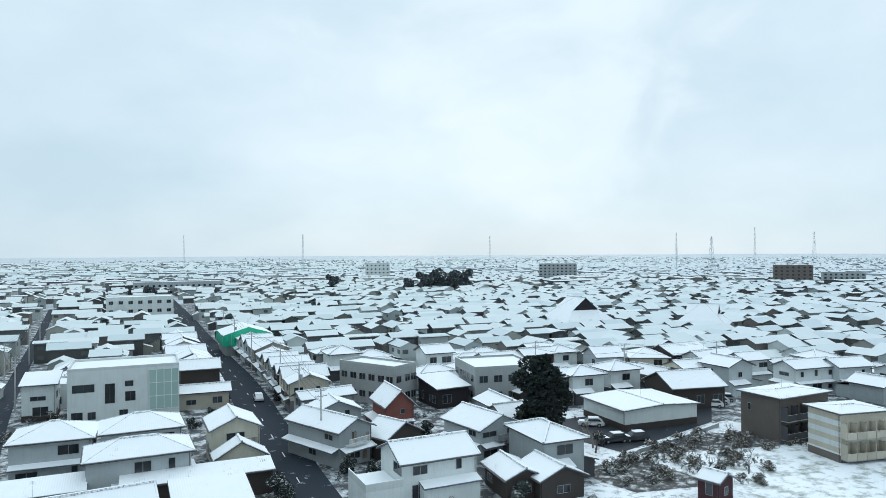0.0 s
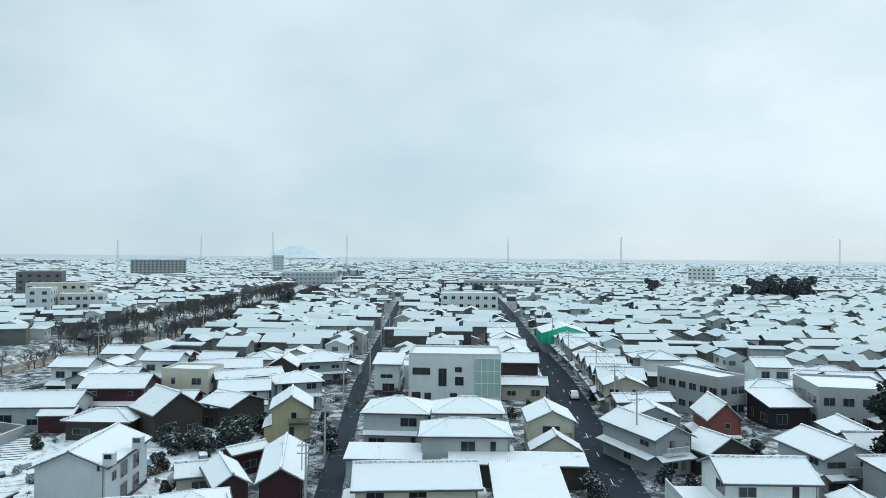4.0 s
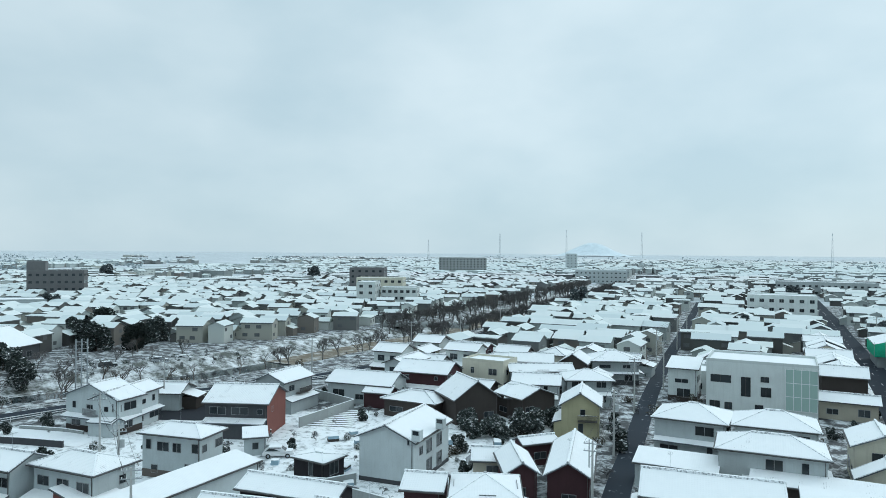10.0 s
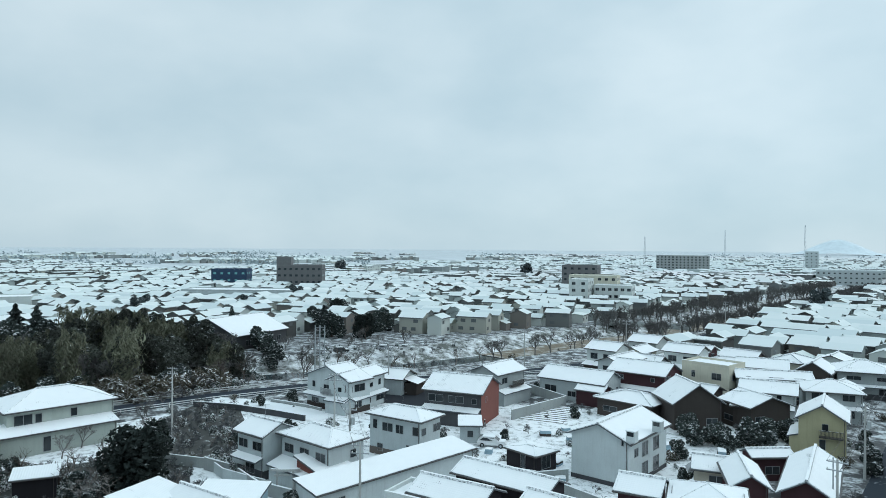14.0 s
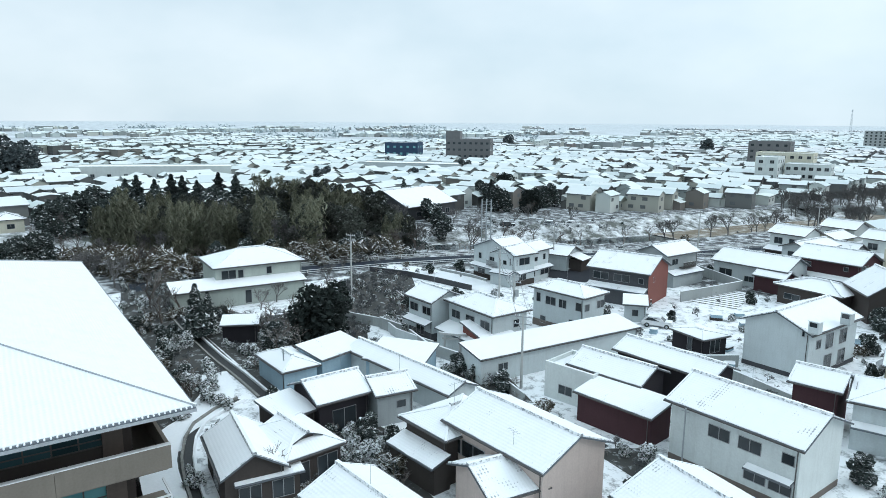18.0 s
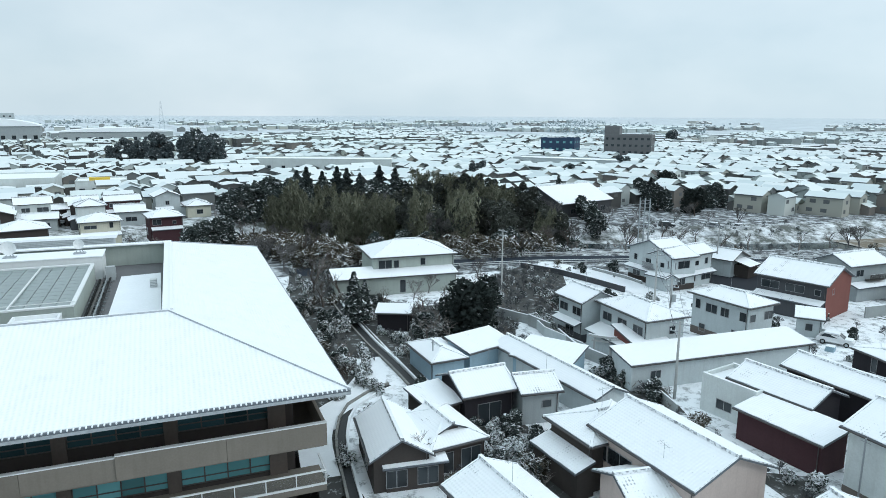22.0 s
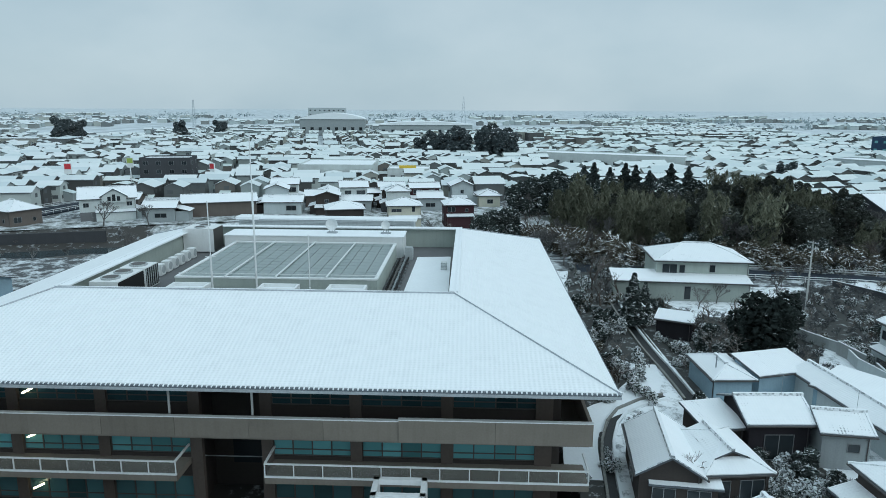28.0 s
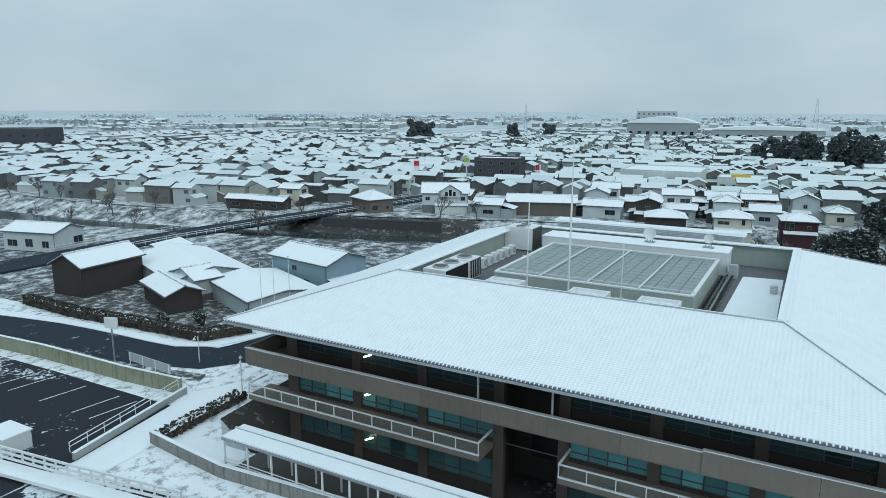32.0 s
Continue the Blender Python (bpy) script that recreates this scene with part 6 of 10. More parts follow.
# terrace with a white rail wall beside the gabled white house
TX = -4.9
q = MB()
q.box(TX - 4.6, -4.0, -0.3, TX - 0.01, 2.6, 2.7)
ter = part("terrace", q, "wall_white", GABLED)
q = MB()
q.box(TX - 4.4, -3.8, 2.702, TX - 0.1, 2.4, 2.78)
part("snow_cover", q, "snow_cap", ter)
for x0, y0, x1, y1 in ((TX - 4.6, -4.0, TX - 0.01, -3.85), (TX - 4.6, -3.85, TX - 4.45, 2.6)):
    q = MB()
    q.box(x0, y0, 2.701, x1, y1, 3.6, top_slot=1)
    part("rail_wall", q, ["wall_white", "snow_cap"], ter)

rust_sheets()

# ---- trees and shrubs ----
def bare_mesh(seed, h, spread=0.5, levels=4, mat="bark_pale", twigs=3):
    """A leafless tree: a tapered trunk that forks into limbs and twigs. Two meshes: trunk and branches."""
    r = random.Random(seed)
    tk, br = MB(), MB()

    def grow(p, d, ln, rad, lv):
        n = 2 if lv else 1
        q = p
        for k in range(n):
            d = (d + Vector((r.uniform(-0.2, 0.2), r.uniform(-0.2, 0.2), r.uniform(-0.05, 0.15)))).normalized()
            e = q + d * ln / n
            (tk if lv == 0 else br).beam(q, e, rad * (1 - 0.25 * k), 0, 5 if lv < 2 else 3, r2=rad * (0.72 - 0.2 * k), cap=False)
            q = e
        if lv < levels:
            for k in range(r.randint(2, twigs) + (1 if lv == 0 else 0)):
                a = r.uniform(0, math.tau)
                s = spread * r.uniform(0.7, 1.3)
                nd = (d + Vector((math.cos(a) * s * 1.4, math.sin(a) * s * 1.4, r.uniform(-0.15, 0.25)))).normalized()
                grow(p.lerp(q, r.uniform(0.6, 1.0)), nd, ln * r.uniform(0.58, 0.78), rad * 0.55, lv + 1)
    grow(Vector((0, 0, -0.2)), Vector((0, 0, 1)), h * 0.3, h * 0.024, 0)
    return tk.mesh("trunk", [mat]), br.mesh("bare_crown", [mat])


def twig_mesh(seed, h, spread, levels, mat, twigs=3, fine=4):
    """A leafless tree with a haze of fine twigs at its branch ends. Two meshes: trunk and crown."""
    r = random.Random(seed)
    tk, br = MB(), MB()

    def grow(p, d, ln, rad, lv):
        d = (d + Vector((r.uniform(-0.25, 0.25), r.uniform(-0.25, 0.25), r.uniform(0.0, 0.2)))).normalized()
        q = p + d * ln
        (tk if lv == 0 else br).beam(p, q, rad, 0, 5 if lv == 0 else 3, r2=rad * 0.65, cap=False)
        if lv < levels:
            for k in range(r.randint(2, twigs) + (2 if lv == 0 else 0)):
                a, sp = r.uniform(0, math.tau), spread * r.uniform(0.6, 1.4)
                nd = (d + Vector((math.cos(a) * sp * 1.4, math.sin(a) * sp * 1.4, r.uniform(-0.1, 0.3)))).normalized()
                grow(p.lerp(q, r.uniform(0.55, 1.0)), nd, ln * r.uniform(0.6, 0.82), rad * 0.6, lv + 1)
        else:
            for k in range(fine):
                e = (d + Vector((r.uniform(-0.9, 0.9), r.uniform(-0.9, 0.9), r.uniform(-0.4, 0.7)))).normalized() * ln * r.uniform(0.7, 1.3)
                w = e.cross(Vector((r.uniform(-1, 1), r.uniform(-1, 1), r.uniform(-1, 1)))).normalized() * (0.006 + 0.0028 * h)
                b = p.lerp(q, r.uniform(0.3, 1.0))
                br.face([b - w, b + w, b + e * 0.6 + w * 0.8 + Vector((0, 0, 0.05)), b + e])
    grow(Vector((0, 0, -0.2)), Vector((0, 0, 1)), h * 0.26, h * 0.02, 0)
    return tk.mesh("trunk", [mat]), br.mesh("crown", [mat])


def leaf_mesh(name, seed, n, shape, size, mat, droop=0.0, slim=1.0):
    """A crown of n small leaf clumps, each two crossed quads, placed by shape(rng)."""
    r = random.Random(seed)
    V, F = [], []
    for _ in range(n):
        p = Vector(shape(r))
        s = size * r.uniform(0.6, 1.4)
        for k in range(2):
            a = Vector((r.uniform(-1, 1), r.uniform(-1, 1), r.uniform(-0.6, 0.6))).normalized() * s
            b = a.cross(Vector((r.uniform(-1, 1), r.uniform(-1, 1), r.uniform(-1, 1)))).normalized() * s * r.uniform(0.35, 0.8) * slim
            a.z -= droop * s
            i = len(V)
            V.extend([p - a - b * 0.4, p - b + a * 0.1, p + a + b * 0.3, p + b])
            F.append((i, i + 1, i + 2, i + 3))
    me = bpy.data.meshes.new(name)
    me.from_pydata([tuple(v) for v in V], [], F)
    me.materials.append(MATS[mat])
    me.update()
    return me


def blob(h0, h1, r, seed, lumps=9, small=1.0):
    """Points near the skin of a lumpy crown between heights h0 and h1, of radius r."""
    g = random.Random(seed)
    c = [(Vector((g.uniform(-0.55, 0.55) * r, g.uniform(-0.55, 0.55) * r, h0 + (h1 - h0) * (k + 0.5) / lumps * 0.78 + (h1 - h0) * 0.1)), small * r * g.uniform(0.34, 0.6) * (1.1 - 0.45 * k / lumps)) for k in range(lumps)]

    def f(rr):
        q, s = rr.choice(c)
        d = Vector((rr.gauss(0, 1), rr.gauss(0, 1), rr.gauss(0, 1))).normalized()
        return q + d * s * rr.uniform(0.75, 1.05) * Vector((1, 1, 0.85)).length / 1.62
    return f


def cone(h0, h1, r):
    def f(rr):
        t = rr.random() ** 1.4
        a = rr.uniform(0, math.tau)
        rad = r * (1 - t) ** 0.75 * rr.uniform(0.45, 1.1) * (0.75 + 0.25 * math.sin(t * 40))
        return (math.cos(a) * rad, math.sin(a) * rad, h0 + (h1 - h0) * t)
    return f


def plume(h0, h1, r):
    """Bamboo stems in a clump, each bowed outwards with its leaves hanging along the upper part."""
    def f(rr):
        k = rr.randrange(9)
        lean, top = k * math.tau / 9 + 0.6 * (k % 3), 0.72 + 0.28 * ((k * 5) % 9) / 8
        t = rr.random() ** 0.8
        bow = (0.25 + 0.75 * t * t) * r * (0.5 + 0.5 * ((k * 7) % 5) / 4)
        w = 0.75 * math.sin(math.pi * (0.15 + 0.8 * t))
        return (math.cos(lean) * bow + rr.gauss(0, w), math.sin(lean) * bow + rr.gauss(0, w), h0 + (h1 * top - h0) * t - 0.4 * abs(rr.gauss(0, 1)) * t)
    return f


def trunk_mesh(h, r, mat="bark"):
    q = MB()
    q.beam((0, 0, -0.3), (0.05 * h * 0.3, 0, h * 0.55), r, sides=6, r2=r * 0.6, cap=False)
    q.beam((0.05 * h * 0.3, 0, h * 0.55), (0, 0.1, h), r * 0.6, sides=5, r2=r * 0.2, cap=False)
    return q.mesh("trunk", [mat])


KINDS = {}


def kind(name, label, category, parts):
    KINDS[name] = (label, category, parts)


def plant(name, x, y, s=1.0, turn=None, z=None, lift=1.0):
    label, category, parts = KINDS[name]
    h = abs(int(x * 97 + y * 61))
    t = thing(category.replace(" ", "_"), x, y, 0, 0, label, category)
    t.matrix_world = pose(x, y, ground_z(x, y) - 0.1 if z is None else z, 0, 0, (h * 37) % 360 if turn is None else turn) @ Matrix.Diagonal((s, s, s * lift, 1))
    for pn, me in parts:
        part(pn, me, "", t)
    return t


for k in range(5):
    tk, br = bare_mesh(20 + k, 8.0, 0.55, 4, "bark" if k != 2 else "bark_pale")
    kind(f"bare{k}", "leafless tree with thin snow-dusted branches", "tree", [("trunk", tk), ("bare_crown", br)])
for k in range(3):
    tk, br = bare_mesh(50 + k, 3.2, 0.8, 3, "bark_pale", 4)
    kind(f"brush{k}", "bare snowy bush with fine twigs", "bush", [("trunk", tk), ("bare_crown", br)])
tk, br = bare_mesh(91, 6.5, 0.95, 5, "bark_pale", 3)
kind("wide", "spreading leafless tree with snow-laden limbs", "tree", [("trunk", tk), ("bare_crown", br)])
kind("dark", "large dark evergreen tree with a dense crown", "tree", [("trunk", trunk_mesh(11, 0.45)), ("crown", leaf_mesh("crown", 5, 7000, blob(0.8, 15.0, 5.0, 3, 40, 0.75), 0.34, "needle"))])
kind("dark2", "broad dark evergreen tree dusted with snow", "tree", [("trunk", trunk_mesh(5, 0.3)), ("crown", leaf_mesh("crown", 8, 3000, blob(0.6, 6.4, 3.6, 8, 14), 0.30, "needle_snowy"))])
kind("round", "rounded evergreen garden tree under snow", "tree", [("trunk", trunk_mesh(2.4, 0.14)), ("crown", leaf_mesh("crown", 9, 900, blob(0.4, 3.2, 1.7, 9, 8), 0.22, "needle_snowy"))])
kind("fir", "pointed conifer dusted with snow", "tree", [("trunk", trunk_mesh(6.5, 0.16)), ("crown", leaf_mesh("crown", 12, 1500, cone(0.8, 7.4, 2.1), 0.30, "needle_snowy"))])
kind("cedar", "tall dark pointed cedar", "tree", [("trunk", trunk_mesh(10, 0.25)), ("crown", leaf_mesh("crown", 13, 3200, cone(0.8, 11.6, 4.0), 0.34, "needle_dull"))])
kind("shrub", "low clipped shrub covered with snow", "bush", [("stem", trunk_mesh(0.5, 0.05)), ("crown", leaf_mesh("crown", 15, 420, blob(0.0, 1.3, 0.95, 15, 6), 0.15, "shrub"))])
kind("hedgeball", "round clipped shrub capped with snow", "bush", [("stem", trunk_mesh(0.5, 0.05)), ("crown", leaf_mesh("crown", 16, 900, blob(0.2, 1.9, 1.25, 16, 5), 0.14, "shrub"))])
for k in range(3):
    kind(f"bamboo{k}", "bowed bamboo clump with dense olive leaves", "bamboo", [("stem", trunk_mesh(8, 0.12, "bamboo_leaf")), ("crown", leaf_mesh("crown", 30 + k, 2600, plume(1.5, 10.2 + 0.8 * k, 2.3), 0.34, "bamboo_leaf", 0.9, 0.4))])
    kind(f"wood{k}", "dark evergreen wood tree with a ragged crown", "tree", [("trunk", trunk_mesh(8, 0.25)), ("crown", leaf_mesh("crown", 40 + k, 2800, blob(1.0, 10.5, 3.4, 40 + k, 16, 0.85), 0.25, "grove_leaf", 0.2, 0.8))])

for k in range(3):
    kind(f"tangle{k}", "tangled bare bush of fine frosted twigs", "bush", list(zip(("stem", "crown"), twig_mesh(60 + k, 3.4, 0.75, 3, "twig", 4, 5))))
    kind(f"rough{k}", "tall brown scrub of dry stalks and twigs", "bush", [("stem", trunk_mesh(1.2, 0.06)), ("crown", leaf_mesh("crown", 70 + k, 260, blob(0.0, 2.4, 1.9, 70 + k, 9), 0.5, "twig_brown", slim=0.25))])
    kind(f"winter{k}", "leafless winter tree with a dense crown of fine twigs", "tree", list(zip(("trunk", "crown"), twig_mesh(80 + k, 9.0, 0.42, 4, "twig_grey", 3, 5))))

kind("frosted", "distant evergreen tree pale with frost", "tree", [("trunk", trunk_mesh(11, 0.45)), ("crown", leaf_mesh("crown", 6, 2600, blob(1.2, 13.6, 5.4, 5, 16), 0.6, "needle_frost"))])
kind("dense", "dense dark evergreen tree with glossy leaves", "tree", [("trunk", trunk_mesh(5, 0.3)), ("crown", leaf_mesh("crown", 7, 4200, blob(0.4, 7.6, 4.7, 7, 20), 0.30, "needle"))])

STUFF = {}
FACES = {}


def scrub(group, name, x, y, s=1.0):
    """A plant that joins others of its stand in one mesh."""
    STUFF.setdefault(group, []).append((name, x, y, s))


def join_stand(group, label, category):
    Vs, Fs, mats, idx, base = [], [], [], [], 0
    for name, x, y, s in STUFF[group]:
        for pn, me in KINDS[name][2]:
            v = np.empty(len(me.vertices) * 3)
            me.vertices.foreach_get("co", v)
            a = (abs(int(x * 97 + y * 61)) * 37) % 360
            ca, sa = math.cos(radians(a)) * s, math.sin(radians(a)) * s
            v = v.reshape(-1, 3) @ np.array([[ca, sa, 0], [-sa, ca, 0], [0, 0, s]]) + (x, y, ground_z(x, y) - 0.1)
            mn = me.materials[0].name
            if mn not in mats:
                mats.append(mn)
            Vs.append(v)
            if me.name not in FACES:
                FACES[me.name] = [tuple(p.vertices) for p in me.polygons]
            Fs.extend([tuple(base + i for i in f) for f in FACES[me.name]])
            idx.extend([mats.index(mn)] * len(me.polygons))
            base += len(v)
    me = bpy.data.meshes.new(group)
    me.from_pydata(np.concatenate(Vs).tolist(), [], Fs)
    for m in mats:
        me.materials.append(bpy.data.materials[m])
    me.polygons.foreach_set("material_index", idx)
    me.update()
    tagged(new(group, me), label, category, kind="stuff")


pr = random.Random(21)
# rough banks of the river, dark grass through thin snow
rp = along(RIVER, 12)
for off, lo, hi in ((24, -260, 40), (-24, -260, -110)):
    bp_ = []
    for i, q in enumerate(rp):
        if lo < q.y < hi:
            d = (rp[min(i + 1, len(rp) - 1)] - rp[max(i - 1, 0)]).normalized()
            bp_.append((q.x - d.y * off * -1, q.y + d.x * off * -1))
    strip("river_bank", bp_, 15, 0.02, "bank", "rough grassy river bank under thin snow", "bank", 8)
# grove between the river and the hall
GROVE = [(-150, 33), (-141, 46), (-133, 60), (-128, 74), (-125, 90), (-134, 102), (-152, 106), (-174, 92), (-178, 60), (-166, 34)]
n = 0
while n < 215:
    x, y = pr.uniform(-180, -122), pr.uniform(30, 108)
    if not inside(GROVE, x, y):
        continue
    n += 1
    front = y < 60 and x > -158
    c = pr.random()
    kd = "bamboo%d" if front and c < 0.75 or c < 0.12 else "winter%d" if c > (0.6 if y < 60 else 0.45) else "wood%d"
    q = pr.uniform(0.8, 1.3) * (0.85 if x > -131 else 1.0) * (1.15 if kd == "winter%d" else 1.0)
    if x < -146 and not front:
        scrub("grove_trees", kd % pr.randrange(3), x, y, q)
    else:
        plant(kd % pr.randrange(3), x, y, q)
for x, y, s in ((-200, 50, 1.05), (-204, 54, 1.1), (-201, 58, 1.0), (-199, 62, 1.12), (-202, 66, 1.05), (-197, 68.5, 0.95), (-200, 76, 1.1), (-197, 80, 1.05)):
    plant("cedar", x, y, s)
for x, y in ((-172, 24), (-168, 18), (-176, 32), (-161, 26), (-163, 16), (-156, 30), (-150, 26), (-159, 8), (-147, 38), (-142, 32), (-136, 30), (-134, 38), (-129, 34), (-127, 44)):
    plant("bare%d" % pr.randrange(5), x, y, pr.uniform(0.8, 1.25))
for x, y in ((-152, 19), (-149, 16), (-155, 22)):
    plant("dark2", x, y, 1.0)
for x, y, q in ((-186, 30, 1.5), (-190, 37, 1.7), (-184, 42, 1.5), (-192, 45, 1.6), (-188, 52, 1.5), (-184, 70, 1.5), (-186, 80, 1.4)):
    plant("dark2", x, y, q)
# winter trees along both banks
path = along(RIVER, 5.5)
for i, q in enumerate(path):
    d = (path[min(i + 1, len(path) - 1)] - path[max(i - 1, 0)]).normalized()
    nrm = Vector((-d.y, d.x, 0))
    if q.y > 560 or q.y < -230:
        continue
    for s in (-1, 1):
        if q.y > 225:
            reps, pb = 4, 0.9
        elif q.y > 110:
            reps, pb = ((3, 0.7) if q.y > 185 else (1, 0.5)) if s == 1 else (1, 0.05)
        elif q.y > 20:
            reps, pb = (1, 0.3)
        else:
            reps, pb = (1, 0.2)
        for _ in range(reps):
            if pr.random() < pb:
                p = q + nrm * s * pr.uniform(10, 18) + d * pr.uniform(-2, 2)
                if q.y > 150 or q.y < -20:
                    scrub("riverside_trees", "winter%d" % pr.randrange(3), p.x, p.y, pr.uniform(0.75, 1.2))
                else:
                    plant("bare%d" % pr.randrange(5) if pr.random() < 0.5 else "winter%d" % pr.randrange(3), p.x, p.y, pr.uniform(0.75, 1.15))
        if pr.random() < (0.5 if q.y < 110 else 0.28) and q.y < 330:
            p = q + nrm * s * pr.uniform(8, 15) + d * pr.uniform(-2, 2)
            if not (s == -1 and 110 < q.y < 260):
                scrub("bank_scrub", pr.choice(("brush%d", "tangle%d", "tangle%d")) % pr.randrange(3), p.x, p.y, pr.uniform(0.6, 1.1))
# single trees of the gardens and yards
for nme, x, y, s in (("dark", 66.2, 81.5, 1.0), ("dense", -76.2, 42.2, 1.0), ("wide", -74.0, 37.6, 1.0), ("wide", -79.5, 37.5, 0.9), ("bare0", -82, 40, 0.7), ("bare2", -72, 44, 0.6), ("fir", -88.2, 29.6, 1.0), ("fir", -90.5, 32.0, 0.75), ("bare1", -47.3, 21.3, 0.85),
                     ("bare3", -93, 35.6, 0.7), ("bare4", -100.5, 31.5, 0.9), ("bare0", -107, 29, 0.95), ("bare2", -113, 31, 1.0), ("bare1", -118, 34, 1.0), ("bare3", -98, 28.0, 0.8), ("round", -60.0, 79.0, 0.6), ("hedgeball", -30.9, 47.7, 1.1), ("round", -38.3, 51.7, 0.5), ("round", -41.1, 51.9, 0.5), ("round", -27.0, 40.5, 0.9),
                     ("dark2", -33.0, 107.0, 0.55), ("dark2", -24.0, 106.0, 0.62), ("dark2", -28.5, 104.2, 0.5), ("round", -31.0, 101.5, 1.1), ("round", -26.5, 102.0, 1.0), ("round", -22.5, 109.0, 1.2), ("dark2", -20.8, 113.0, 0.5), ("round", -8.5, 103.0, 1.0), ("round", -9.5, 107.5, 0.9), ("round", 24.6, 80.4, 1.0), ("dark2", 25.2, 79.5, 0.35),
                     ("bare2", 72, 76, 0.9), ("bare4", 70.5, 74, 0.8), ("bare0", -144, 152, 0.9), ("bare1", -150, 155, 1.0), ("dark2", -157, 150, 1.25), ("cedar", -166, 155, 0.8), ("dark2", -174, 160, 1.2), ("fir", -160, 152, 1.1), ("fir", -178, 128, 1.3), ("round", -152, 118, 2.0), ("round", -147, 116, 1.8), ("round", -156, 121, 1.6),
                     ("bare3", -130, 126, 1.0), ("bare0", -124, 132, 0.9), ("dark2", -170, 112, 1.2), ("dark2", -162, 107, 1.1)):
    plant(nme, x, y, s)
for x, y, q in ((-80.5, 40.5, 0.85), (-83.5, 37.5, 0.8), (-72.3, 40.2, 0.75), (-77.0, 35.8, 0.9), (-86.5, 43.0, 0.9), (-91.0, 41.5, 0.8), (-82.0, 46.5, 0.7)):
    plant("wide", x, y, q)
for x, y, s in ((228, 400, 1.2), (240, 404, 1.35), (251, 398, 1.25), (262, 402, 1.3), (217, 402, 0.9), (-366, 24, 1.4), (-358, 38, 1.5), (-352, 46, 1.35), (-374, 14, 1.0), (-412, 12, 1.1), (-405, 4, 0.9), (156, 190, 0.5), (176, 176, 0.55), (190, 470, 1.0), (60, 430, 0.8), (110, 300, 0.6), (-30, 240, 0.5), (20, 260, 0.55), (-46, 330, 0.9), (-520, -260, 1.5), (-530, -252, 1.3), (-600, -200, 1.2), (-610, -170, 1.2),
                (64, 262, 0.5), (-22, 205, 0.45), (128, 232, 0.5), (-240, 180, 0.6), (-262, 226, 0.7), (-252, 140, 0.7), (-480, 470, 1.1), (-300, 520, 1.1)):
    plant("frosted", x, y, s)
LANE_P, MAIN_P, BANK_P = along(LANE, 6), along(MAIN_ROAD, 6), along(ROAD_RIVER, 6)
# garden shrubs beside the hall and among the old houses
spots = []
for k in range(95):
    t = pr.random()
    a, b = (-50, 16.2), (-112, 27.5)
    spots.append((a[0] + (b[0] - a[0]) * t + pr.uniform(-1, 1), a[1] + (b[1] - a[1]) * t + pr.uniform(-0.5, 5.0 + 2 * t)))
for k in range(40):
    spots.append((pr.uniform(-52, -40.5), pr.uniform(26.0, 32.0)))
for k in range(14):
    spots.append((pr.uniform(-84, -70), pr.uniform(31, 36)))
for k in range(10):
    spots.append((pr.uniform(-72, -62), pr.uniform(49, 52.5)))
for x, y in spots[::2]:
    if all(math.hypot(x - hx, y - hy) > hr * 0.8 + 0.5 for hx, hy, hr in HOUSES):
        c = pr.random()
        (scrub("garden_scrub", "brush%d" % pr.randrange(3), x, y, pr.uniform(0.6, 1.1)) if c > 0.72 else plant("shrub" if c < 0.55 else "hedgeball", x, y, pr.uniform(0.6, 1.15)))
# the narrow brook and the snowy garden path beside the hall
BROOK = [(-100, 30.6), (-92.8, 29.8), (-83.2, 29.1), (-78, 28.8), (-71.9, 28.7), (-64.4, 28.3), (-61.5, 27.6)]
DITCH = [(-65.4, 26.0), (-63.4, 21.8), (-61, 19.6), (-58.2, 18.2), (-54, 16.8), (-47, 15.4), (-40, 14)]
GARDEN_WAY = [(-74.5, 26.6), (-69, 25.2), (-65, 22.8), (-61.6, 17.8), (-57, 15.2), (-50, 13.8)]
BROOK_P, GARDEN_P = along(BROOK, 1.5) + along(DITCH, 1.5), along(GARDEN_WAY, 1.5)
strip("path", GARDEN_WAY, 3.0, 0.06, "snow_cap", "garden path under smooth snow", "path", 1.5)
for course, wide in ((BROOK, 1.0), (DITCH, 0.7)):
    strip("water", course, wide, 0.05, "brook", "narrow dark brook between stone edges", "brook", 1.5)
    cp = along(course, 1.5)
    for off in (-wide / 2 - 0.15, wide / 2 + 0.15):
        kp = []
        for i, q in enumerate(cp):
            d = (cp[min(i + 1, len(cp) - 1)] - cp[max(i - 1, 0)]).normalized()
            kp.append((q.x - d.y * off, q.y + d.x * off))
        strip("kerb", kp[::2], 0.22, 0.28, "wall_stained" if off < 0 else "snow_cap", "low stone kerb of the brook", "kerb", 2.0, thick=0.3)
